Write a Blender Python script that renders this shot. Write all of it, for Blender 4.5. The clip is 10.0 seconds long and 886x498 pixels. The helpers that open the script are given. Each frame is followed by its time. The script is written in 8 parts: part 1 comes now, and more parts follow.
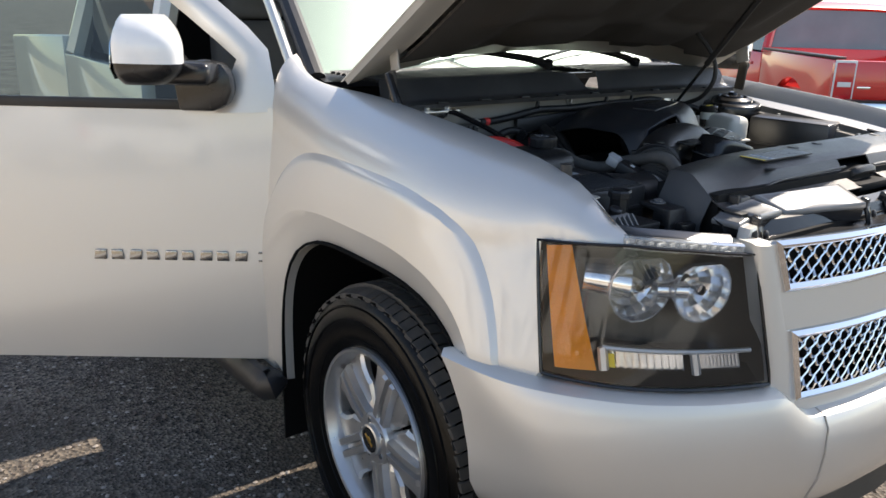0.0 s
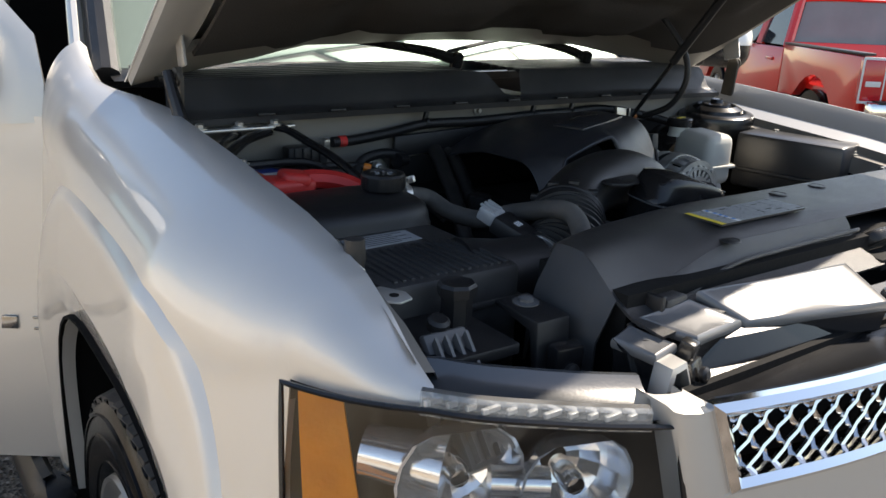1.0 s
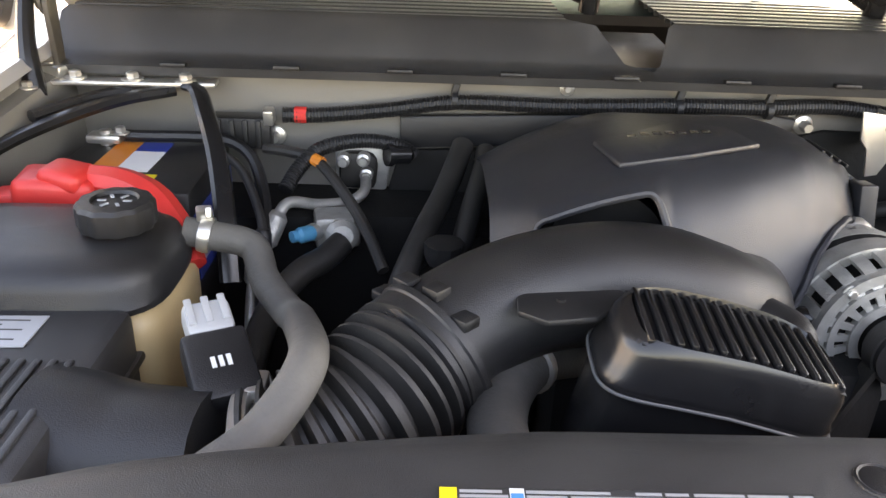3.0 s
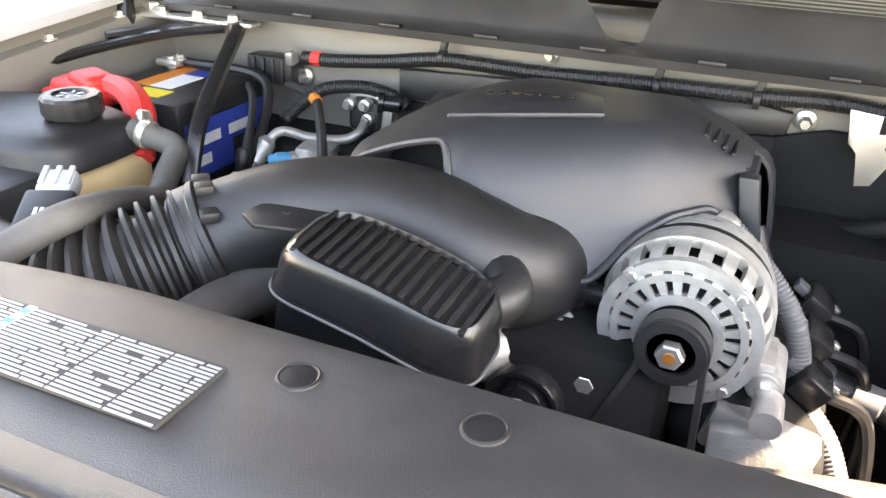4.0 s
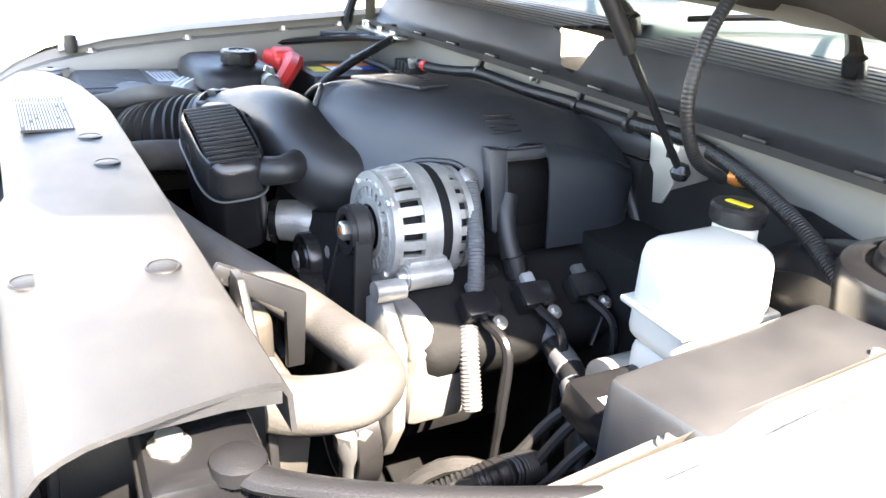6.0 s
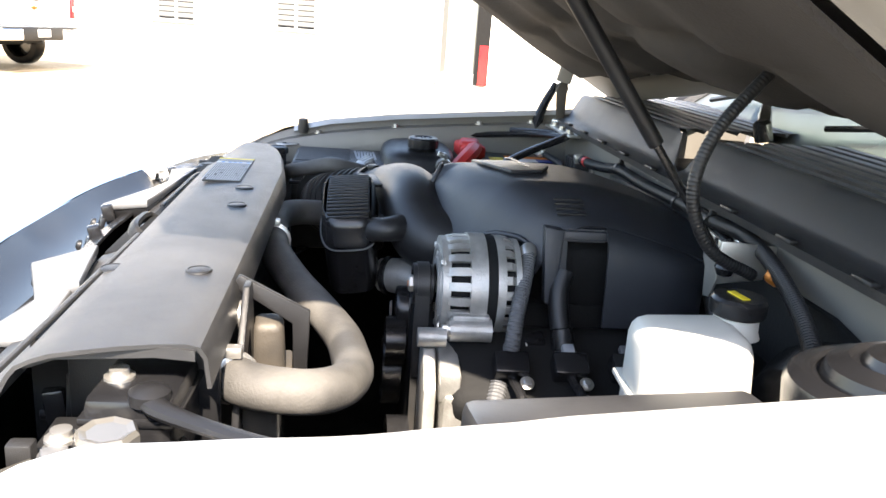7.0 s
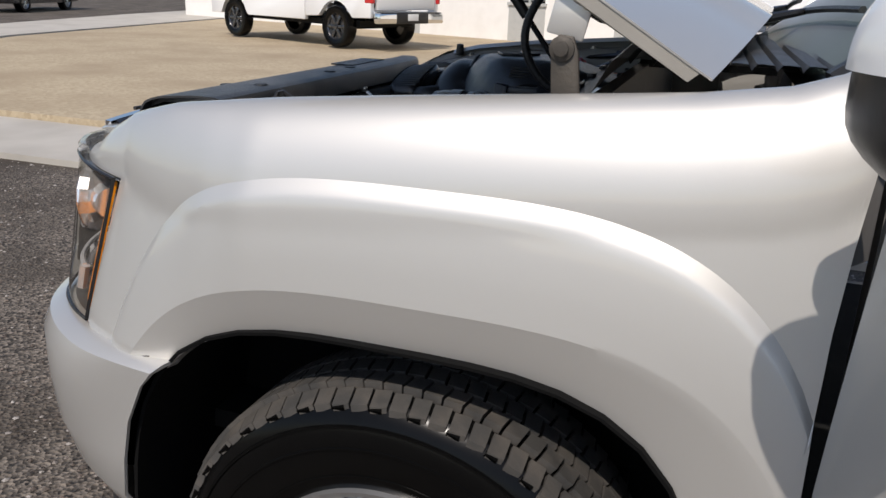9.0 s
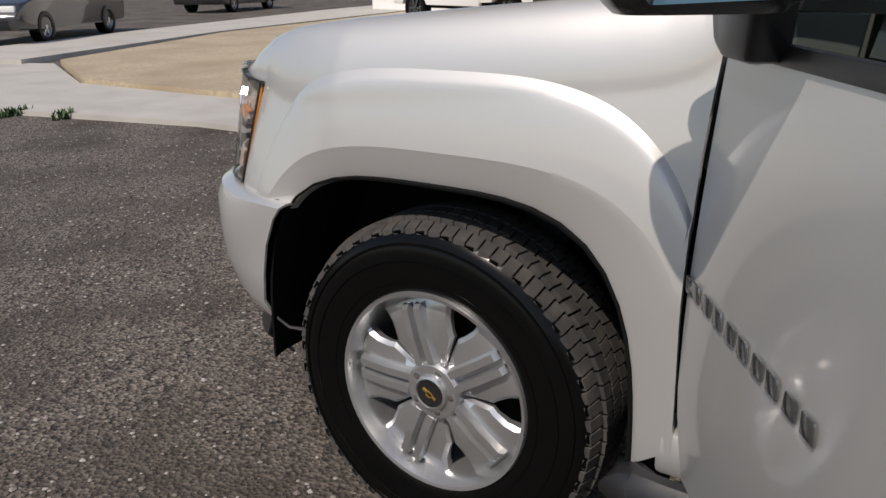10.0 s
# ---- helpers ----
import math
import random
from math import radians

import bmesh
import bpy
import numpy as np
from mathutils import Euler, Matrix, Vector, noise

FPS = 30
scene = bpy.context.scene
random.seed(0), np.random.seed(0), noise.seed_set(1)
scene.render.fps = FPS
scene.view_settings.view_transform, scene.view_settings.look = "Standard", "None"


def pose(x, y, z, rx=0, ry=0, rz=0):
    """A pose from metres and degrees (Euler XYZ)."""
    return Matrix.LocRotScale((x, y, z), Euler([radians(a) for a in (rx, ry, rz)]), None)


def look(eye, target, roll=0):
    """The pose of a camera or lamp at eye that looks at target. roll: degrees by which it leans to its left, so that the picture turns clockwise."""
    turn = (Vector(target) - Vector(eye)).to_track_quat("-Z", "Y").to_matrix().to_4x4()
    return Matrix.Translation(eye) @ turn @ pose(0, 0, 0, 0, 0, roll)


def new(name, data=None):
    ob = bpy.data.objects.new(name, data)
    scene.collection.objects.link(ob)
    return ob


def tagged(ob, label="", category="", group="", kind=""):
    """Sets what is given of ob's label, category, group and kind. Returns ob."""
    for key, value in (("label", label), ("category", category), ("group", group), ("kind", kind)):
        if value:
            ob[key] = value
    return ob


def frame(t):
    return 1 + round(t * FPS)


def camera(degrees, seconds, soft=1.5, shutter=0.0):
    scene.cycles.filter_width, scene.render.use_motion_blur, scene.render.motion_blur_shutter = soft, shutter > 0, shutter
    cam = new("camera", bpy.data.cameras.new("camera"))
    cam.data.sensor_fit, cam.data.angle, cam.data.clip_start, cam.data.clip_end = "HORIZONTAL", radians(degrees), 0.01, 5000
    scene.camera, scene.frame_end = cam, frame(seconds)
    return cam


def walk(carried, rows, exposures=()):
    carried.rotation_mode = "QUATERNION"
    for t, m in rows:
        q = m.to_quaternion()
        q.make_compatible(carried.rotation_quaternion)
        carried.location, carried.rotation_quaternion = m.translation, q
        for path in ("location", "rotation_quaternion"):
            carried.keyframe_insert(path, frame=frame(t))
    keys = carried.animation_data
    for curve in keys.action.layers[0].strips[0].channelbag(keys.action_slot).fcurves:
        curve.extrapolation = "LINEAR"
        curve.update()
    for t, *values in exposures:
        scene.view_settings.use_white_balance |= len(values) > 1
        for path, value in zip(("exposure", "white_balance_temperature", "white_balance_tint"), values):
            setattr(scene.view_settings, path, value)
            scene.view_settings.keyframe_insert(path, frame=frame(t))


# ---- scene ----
cam = camera(58.3, 10.0)
PATH = [
    (0, (-1.933, -1.607, 1.533), (-0.788, -0.075, 0.95), 1.6),
    (0.5, (-1.562, -1.406, 1.522), (-0.406, 0.117, 0.938), 2.8),
    (1, (-1.191, -1.245, 1.503), (-0.093, 0.314, 0.898), 2.2),
    (1.5, (-0.911, -1.041, 1.486), (0.095, 0.559, 0.833), 2.1),
    (2, (-0.67, -0.87, 1.475), (0.063, 0.857, 0.783), 3.2),
    (2.2, (-0.584, -0.832, 1.48), (-0.004, 0.942, 0.761), 3.6),
    (3.3, (-0.132, -0.874, 1.522), (-0.27, 0.918, 0.644), 2.1),
    (3.5, (-0.034, -0.878, 1.517), (-0.313, 0.894, 0.634), 2.4),
    (4, (0.246, -0.845, 1.507), (-0.471, 0.793, 0.611), 1.7),
    (4.5, (0.48, -0.808, 1.506), (-0.498, 0.677, 0.59), 1.1),
    (5, (0.715, -0.744, 1.495), (-0.49, 0.57, 0.589), 1.3),
    (5.2, (0.802, -0.708, 1.494), (-0.491, 0.531, 0.605), 1.7),
    (6.3, (1.173, -0.546, 1.491), (-0.548, 0.215, 0.815), 4.8),
    (6.5, (1.224, -0.494, 1.496), (-0.571, 0.12, 0.864), 4.8),
    (7, (1.327, -0.334, 1.505), (-0.579, -0.095, 0.949), 4.3),
    (7.5, (1.405, -0.142, 1.5), (-0.514, -0.247, 0.944), 3.3),
    (8, (1.479, 0.046, 1.477), (-0.398, -0.313, 0.886), 2.8),
    (8.5, (1.675, 0.224, 1.456), (-0.164, -0.264, 0.839), 2.7),
    (9, (1.92, 0.424, 1.426), (0.125, -0.191, 0.793), 2.1),
    (9.3, (2.042, 0.553, 1.389), (0.286, -0.18, 0.774), 1.4),
    (9.5, (2.133, 0.639, 1.401), (0.417, -0.159, 0.752), 0.8),
    (9.6, (2.154, 0.711, 1.376), (0.472, -0.161, 0.738), 0.1),
    (9.8, (2.28, 0.794, 1.391), (0.627, -0.114, 0.725), 0.2),
    (10, (2.32, 0.923, 1.349), (0.726, -0.089, 0.691), -0.7),
]
# seconds, stops, kelvin, tint
EXPOSURE = [(0, 0.95, 7200, 12), (1, 0.85, 7400, 12), (1.5, 0.9, 8200, 16), (2, 1.45, 8300, 28), (2.5, 2.35, 9200, 25), (3.3, 3.85, 10500, 20), (4, 4.15, 10100, 19), (4.6, 4.25, 9200, 17), (5.2, 3.85, 7800, 15), (6.3, 3.5, 7600, 14), (7, 2.4, 7400, 13), (7.5, 1.35, 7000, 12), (8, 0.75, 6700, 12), (8.5, 0.25, 6700, 12), (9, -0.28, 6700, 13), (10, -0.38, 6800, 14)]
walk(cam, [(t, look(e, a, r)) for t, e, a, r in PATH], exposures=EXPOSURE)


# world and light -------------------------------------------------------------
SUN_DIR = Vector((0.84, 0.0, 1.0)).normalized()
world = bpy.data.worlds.new("sky")
scene.world = world
world.use_nodes = True
wn = world.node_tree.nodes
sky = wn.new("ShaderNodeTexSky")
sky.sky_type = "NISHITA"
sky.sun_disc = False
sky.sun_elevation = math.asin(SUN_DIR.z)
sky.sun_rotation = math.atan2(SUN_DIR.x, SUN_DIR.y)
sky.dust_density = 0.6
world.node_tree.links.new(sky.outputs[0], wn["Background"].inputs[0])
wn["Background"].inputs[1].default_value = 0.15
sun = new("sun", bpy.data.lights.new("sun", "SUN"))
sun.data.energy, sun.data.angle, sun.data.color = 4.6, radians(0.55), (1.0, 0.95, 0.88)
sun.matrix_world = look(SUN_DIR * 30, (0, 0, 0))


# materials --------------------------------------------------------------------
def mat(name, col, rough=0.5, metal=0.0, var=0.12, scale=8.0, bump=0.0, bscale=200.0, coat=0.0, dirt=None, dscale=3.0, damt=0.5, spec=0.5, rnd=0.0):
    m = bpy.data.materials.new(name)
    m.use_nodes = True
    t = m.node_tree
    n, l = t.nodes, t.links
    b = n["Principled BSDF"]
    co = n.new("ShaderNodeTexCoord")
    ns = n.new("ShaderNodeTexNoise")
    ns.inputs["Scale"].default_value, ns.inputs["Detail"].default_value = scale, 6
    l.new(co.outputs["Object"], ns.inputs["Vector"])
    mx = n.new("ShaderNodeMix")
    mx.data_type = "RGBA"
    mx.inputs[6].default_value = (*[c * (1 - var) for c in col], 1)
    mx.inputs[7].default_value = (*[min(1, c * (1 + var)) for c in col], 1)
    l.new(ns.outputs["Fac"], mx.inputs[0])
    out = mx.outputs[2]
    if dirt:
        nd = n.new("ShaderNodeTexNoise")
        nd.inputs["Scale"].default_value, nd.inputs["Detail"].default_value = dscale, 8
        l.new(co.outputs["Object"], nd.inputs["Vector"])
        rp = n.new("ShaderNodeValToRGB")
        rp.color_ramp.elements[0].position, rp.color_ramp.elements[1].position = 0.45, 0.75
        l.new(nd.outputs["Fac"], rp.inputs[0])
        ml = n.new("ShaderNodeMath")
        ml.operation = "MULTIPLY"
        ml.inputs[1].default_value = damt
        l.new(rp.outputs[0], ml.inputs[0])
        m2 = n.new("ShaderNodeMix")
        m2.data_type = "RGBA"
        l.new(ml.outputs[0], m2.inputs[0])
        l.new(out, m2.inputs[6])
        m2.inputs[7].default_value = (*dirt, 1)
        out = m2.outputs[2]
    if rnd:
        oi = n.new("ShaderNodeObjectInfo")
        hs = n.new("ShaderNodeHueSaturation")
        mr = n.new("ShaderNodeMapRange")
        mr.inputs[3].default_value, mr.inputs[4].default_value = 1 - rnd, 1 + rnd
        l.new(oi.outputs["Random"], mr.inputs[0])
        l.new(mr.outputs[0], hs.inputs["Value"])
        l.new(out, hs.inputs["Color"])
        out = hs.outputs[0]
    l.new(out, b.inputs["Base Color"])
    rr = n.new("ShaderNodeMapRange")
    rr.inputs[3].default_value, rr.inputs[4].default_value = max(0.02, rough * 0.8), min(1, rough * 1.2)
    l.new(ns.outputs["Fac"], rr.inputs[0])
    l.new(rr.outputs[0], b.inputs["Roughness"])
    b.inputs["Metallic"].default_value = metal
    b.inputs["Specular IOR Level"].default_value = spec
    b.inputs["Coat Weight"].default_value = coat
    b.inputs["Coat Roughness"].default_value = 0.06
    if bump:
        nb = n.new("ShaderNodeTexNoise")
        nb.inputs["Scale"].default_value, nb.inputs["Detail"].default_value = bscale, 4
        l.new(co.outputs["Object"], nb.inputs["Vector"])
        bp = n.new("ShaderNodeBump")
        bp.inputs["Strength"].default_value, bp.inputs["Distance"].default_value = bump, 0.002
        l.new(nb.outputs["Fac"], bp.inputs["Height"])
        l.new(bp.outputs[0], b.inputs["Normal"])
    return m


def glass(name, col=(0.9, 0.95, 0.94), rough=0.0, dust=0.0):
    m = bpy.data.materials.new(name)
    m.use_nodes = True
    n, l = m.node_tree.nodes, m.node_tree.links
    n.remove(n["Principled BSDF"])
    tr, gl, fr, mx = n.new("ShaderNodeBsdfTransparent"), n.new("ShaderNodeBsdfGlossy"), n.new("ShaderNodeFresnel"), n.new("ShaderNodeMixShader")
    tr.inputs[0].default_value = (*col, 1)
    gl.inputs["Roughness"].default_value = rough
    fr.inputs[0].default_value = 1.5
    l.new(fr.outputs[0], mx.inputs[0])
    l.new(tr.outputs[0], mx.inputs[1])
    l.new(gl.outputs[0], mx.inputs[2])
    if dust:
        df, m2, ns = n.new("ShaderNodeBsdfDiffuse"), n.new("ShaderNodeMixShader"), n.new("ShaderNodeTexNoise")
        ns.inputs["Scale"].default_value, ns.inputs["Detail"].default_value = 5, 6
        mr = n.new("ShaderNodeMapRange")
        mr.inputs[1].default_value, mr.inputs[2].default_value, mr.inputs[3].default_value, mr.inputs[4].default_value = 0.3, 0.7, dust * 0.5, dust * 1.5
        df.inputs[0].default_value = (0.7, 0.7, 0.68, 1)
        l.new(ns.outputs[0], mr.inputs[0])
        l.new(mr.outputs[0], m2.inputs[0])
        l.new(mx.outputs[0], m2.inputs[1])
        l.new(df.outputs[0], m2.inputs[2])
        l.new(m2.outputs[0], n["Material Output"].inputs[0])
        return m
    l.new(mx.outputs[0], n["Material Output"].inputs[0])
    return m


PAINT = mat("champagne_silver_paint", (0.60, 0.586, 0.556), 0.48, 0.60, 0.03, 700, 0.0, coat=1.0)
# body paint darkened for the shade of engine bay and door openings
PAINT_IN = mat("shaded_body_paint", (0.20, 0.189, 0.172), 0.42, 0.3, 0.08, 20, 0.1, 300, dirt=(0.25, 0.22, 0.18), damt=0.35)
# the same paint, with the shade under the hood put into its colour
HOOD_IN = mat("hood_shaded_paint", (0.36, 0.338, 0.30), 0.5, 0.2, 0.06, 20, 0.1, 300, dirt=(0.28, 0.25, 0.21), damt=0.3)
BLACK = mat("black_plastic", (0.013, 0.013, 0.014), 0.38, 0, 0.2, 15, 0.25, 900, dirt=(0.055, 0.053, 0.050), dscale=6, damt=0.28, spec=0.42)
BLACK_G = mat("gloss_black_plastic", (0.011, 0.011, 0.012), 0.25, 0, 0.1, 15, 0.05, 600, dirt=(0.06, 0.057, 0.053), dscale=8, damt=0.25)
SHROUD = mat("grained_black_plastic", (0.026, 0.026, 0.027), 0.40, 0, 0.15, 25, 0.35, 1200, dirt=(0.095, 0.093, 0.090), dscale=7, damt=0.35, spec=0.6)
COVER = mat("dark_grey_plastic", (0.023, 0.025, 0.030), 0.36, 0, 0.08, 25, 0.3, 1200, dirt=(0.045, 0.045, 0.045), dscale=7, damt=0.3, spec=0.5)
# near-black for dark parts, and stands in for unlit depths and rooms
DARK = mat("near_black_filler", (0.012, 0.012, 0.012), 0.7, 0.0, 0.4, 20, 0.3, 150, spec=0.15)
RUBBER = mat("black_rubber", (0.018, 0.0175, 0.017), 0.5, 0, 0.2, 30, 0.2, 400, dirt=(0.09, 0.08, 0.07), dscale=10, damt=0.4)
HOSE_D = mat("dusty_rubber_hose", (0.055, 0.052, 0.048), 0.7, 0, 0.2, 30, 0.3, 300, dirt=(0.20, 0.188, 0.168), dscale=9, damt=0.6)
LINER = mat("felt_wheel_liner", (0.006, 0.006, 0.006), 0.95, 0, 0.3, 30, 0.3, 200, spec=0.1)
REFL = mat("bright_reflector", (0.92, 0.92, 0.93), 0.13, 0.80, 0.03, 30)
BEZEL = mat("bright_bezel", (0.62, 0.62, 0.63), 0.3, 0.4, 0.05, 40)
LETTER = mat("letter_chrome", (0.30, 0.30, 0.30), 0.16, 0.9, 0.05, 30)
FROST = glass("frosted_clear_plastic", (0.88, 0.90, 0.91), 0.10, 0.14)
GOLD = mat("gold_emblem", (0.70, 0.42, 0.10), 0.3, 0.8)
TYRE = mat("tyre_rubber", (0.003, 0.003, 0.003), 0.22, 0, 0.2, 30, 0.05, 120, spec=0.16)
TREAD = mat("tyre_tread", (0.045, 0.043, 0.04), 0.75, 0, 0.25, 40, 0.3, 200, dirt=(0.13, 0.11, 0.09), dscale=15, damt=0.6)
ALLOY = mat("painted_alloy", (0.48, 0.48, 0.478), 0.30, 0.8, 0.05, 40, 0.0, coat=0.4)
CAST = mat("cast_aluminium", (0.48, 0.472, 0.445), 0.42, 0.6, 0.2, 60, 0.4, 300, dirt=(0.13, 0.115, 0.09), dscale=25, damt=0.5)
STEEL = mat("zinc_steel", (0.62, 0.60, 0.56), 0.35, 0.85, 0.1, 50)
CHROME = mat("chrome", (0.82, 0.82, 0.82), 0.07, 1.0, 0.02, 20)
RED_P = mat("red_plastic", (0.62, 0.035, 0.03), 0.45, 0, 0.1, 20, 0.1, 300)
WHITE_P = mat("white_translucent_plastic", (0.56, 0.545, 0.49), 0.45, 0, 0.04, 20)
TAN_P = mat("aged_translucent_plastic", (0.50, 0.36, 0.19), 0.4, 0, 0.2, 20)
AMBER = mat("amber_plastic", (0.90, 0.27, 0.010), 0.45, 0, 0.30, 22, 0.5, 90, coat=0.15, spec=0.25)
YELLOW = mat("yellow_print", (0.80, 0.60, 0.03), 0.5)
BLUE = mat("blue_print", (0.03, 0.22, 0.55), 0.5)
NAVY = mat("navy_label", (0.02, 0.05, 0.28), 0.4)
CYAN = mat("blue_plastic_cap", (0.03, 0.30, 0.50), 0.4)
ORANGE = mat("orange_print", (0.75, 0.22, 0.03), 0.5)
PAPER = mat("label_white", (0.70, 0.70, 0.68), 0.5, 0, 0.05, 40)
GREY_P = mat("grey_plastic", (0.10, 0.102, 0.105), 0.5, 0, 0.1, 30)
LABEL_G = mat("silver_label", (0.35, 0.36, 0.37), 0.45, 0.2, 0.1, 60)
INK = mat("dark_print", (0.03, 0.03, 0.03), 0.6)
PAD = mat("hood_insulation_pad", (0.036, 0.031, 0.027), 0.95, 0, 0.25, 12, 0.6, 250)
COPPER = mat("copper_orange", (0.55, 0.20, 0.05), 0.4, 0.6)
CLOTH = mat("grey_upholstery", (0.16, 0.15, 0.14), 0.9, 0, 0.15, 30, 0.3, 500)
TANK = mat("smoky_translucent_plastic", (0.10, 0.095, 0.085), 0.2, 0, 0.4, 15, 0.0, coat=0.6)
GLASS_T = glass("green_tint_glass", (0.40, 0.50, 0.49))
GLASS_D = mat("dark_privacy_glass", (0.02, 0.022, 0.025), 0.06, 0, 0.05, 10, 0, spec=0.6)
GLASS_W = glass("dusty_windscreen_glass", (0.26, 0.36, 0.34), 0.52, 0.016)
HINGE = mat("dusty_hinge_steel", (0.065, 0.057, 0.048), 0.55, 0.3, 0.2, 30, 0.3, 200, dirt=(0.14, 0.118, 0.09), dscale=20, damt=0.4)
# dust, plus the sun and sky glare on black plastic, put into the colour
TRAY = mat("dusty_sunlit_tray_plastic", (0.125, 0.126, 0.128), 0.42, 0, 0.1, 20, 0.05, 500, coat=0.2, dirt=(0.22, 0.22, 0.22), dscale=6, damt=0.5, spec=0.8)
LAMP_TOP = mat("smoky_lamp_plastic", (0.045, 0.050, 0.056), 0.22, 0, 0.1, 12, 0.05, 300, coat=0.6, dirt=(0.065, 0.068, 0.07), dscale=9, damt=0.3, spec=0.8)
LAMP_IN = mat("lamp_housing_plastic", (0.050, 0.045, 0.040), 0.32, 0, 0.1, 12)
FUSE = mat("satin_fuse_box_plastic", (0.035, 0.035, 0.037), 0.32, 0, 0.15, 14, 0.12, 700, dirt=(0.10, 0.098, 0.094), dscale=9, damt=0.35, spec=0.9)
GLASS_B = glass("blue_shade_band", (0.10, 0.42, 0.62))
LENS = glass("lamp_lens", (0.93, 0.93, 0.92))
REDLENS = mat("red_lamp_lens", (0.55, 0.015, 0.02), 0.15, 0, 0.1, 60, coat=0.8)
PAINT_R = mat("red_paint", (0.66, 0.016, 0.010), 0.3, 0.0, 0.05, 60, coat=1.0)
PAINT_W = mat("white_paint", (0.80, 0.80, 0.79), 0.3, 0, 0.03, 60, coat=0.8)
PAINT_K = mat("black_paint", (0.03, 0.031, 0.034), 0.25, 0.2, 0.1, 60, coat=1.0)
MIRROR = mat("mirror_glass", (0.42, 0.50, 0.54), 0.01, 1.0, 0.0)
BRICK_W = mat("white_painted_brick", (0.80, 0.78, 0.74), 0.8, 0, 0.06, 4, 0.4, 60, dirt=(0.55, 0.50, 0.44), dscale=1.5, damt=0.3)
TRIM_G = mat("grey_window_trim", (0.42, 0.42, 0.40), 0.6, 0, 0.1, 10)
# glass with a pale reflection painted into its base colour
PANE_P = mat("painted_reflection_pane", (0.20, 0.22, 0.21), 0.2, 0, 0.25, 3, spec=0.8)
BLIND = mat("window_blind", (0.16, 0.16, 0.155), 0.5, 0, 0.1, 20)
CONCRETE = mat("concrete", (0.46, 0.43, 0.38), 0.85, 0, 0.12, 3, 0.5, 120, dirt=(0.30, 0.27, 0.23), dscale=1.2, damt=0.5)
WEED = mat("weed_leaf", (0.05, 0.09, 0.025), 0.7, 0, 0.3, 30)


def ground_mat(name, a, b, c, s1, s2, bump):
    m = bpy.data.materials.new(name)
    m.use_nodes = True
    n, l = m.node_tree.nodes, m.node_tree.links
    bs = n["Principled BSDF"]
    co = n.new("ShaderNodeTexCoord")
    v = n.new("ShaderNodeTexVoronoi")
    v.inputs["Scale"].default_value = s1
    l.new(co.outputs["Object"], v.inputs["Vector"])
    r = n.new("ShaderNodeValToRGB")
    r.color_ramp.elements[0].color, r.color_ramp.elements[1].color = (*a, 1), (*b, 1)
    sep = n.new("ShaderNodeSeparateColor")
    l.new(v.outputs["Color"], sep.inputs[0])
    l.new(sep.outputs[0], r.inputs[0])
    ns = n.new("ShaderNodeTexNoise")
    ns.inputs["Scale"].default_value, ns.inputs["Detail"].default_value = s2, 8
    l.new(co.outputs["Object"], ns.inputs["Vector"])
    rp = n.new("ShaderNodeValToRGB")
    rp.color_ramp.elements[0].position, rp.color_ramp.elements[1].position = 0.42, 0.70
    l.new(ns.outputs["Fac"], rp.inputs[0])
    mx = n.new("ShaderNodeMix")
    mx.data_type = "RGBA"
    l.new(rp.outputs[0], mx.inputs[0])
    l.new(r.outputs[0], mx.inputs[6])
    mx.inputs[7].default_value = (*c, 1)
    l.new(mx.outputs[2], bs.inputs["Base Color"])
    bs.inputs["Roughness"].default_value = 0.9
    bp = n.new("ShaderNodeBump")
    bp.inputs["Strength"].default_value, bp.inputs["Distance"].default_value = bump, 0.01
    l.new(v.outputs["Distance"], bp.inputs["Height"])
    l.new(bp.outputs[0], bs.inputs["Normal"])
    return m


GRAVEL = ground_mat("gravel", (0.014, 0.011, 0.009), (0.225, 0.188, 0.152), (0.050, 0.038, 0.027), 75, 1.2, 1.0)
DIRT = ground_mat("tan_dirt", (0.36, 0.285, 0.185), (0.46, 0.375, 0.255), (0.33, 0.255, 0.165), 25, 0.8, 0.3)
ASPHALT = ground_mat("worn_asphalt", (0.09, 0.085, 0.08), (0.17, 0.16, 0.15), (0.13, 0.12, 0.11), 120, 0.6, 0.4)


# mesh helpers -------------------------------------------------------------------
def part(name, bm, material, parent, label="", smooth=True, sharp=35):
    me = bpy.data.meshes.new(name)
    bmesh.ops.recalc_face_normals(bm, faces=bm.faces[:])
    if smooth:
        for f in bm.faces:
            f.smooth = True
        lim = math.radians(sharp)
        for e in bm.edges:
            if len(e.link_faces) == 2 and e.link_faces[0].normal.length > 0 and e.link_faces[1].normal.length > 0 and e.calc_face_angle(0) > lim:
                e.smooth = False
    bm.to_mesh(me)
    bm.free()
    me.materials.append(material)
    ob = new(name, me)
    if parent is not None:
        ob.parent = parent
    if label:
        ob["label"] = label
    return ob


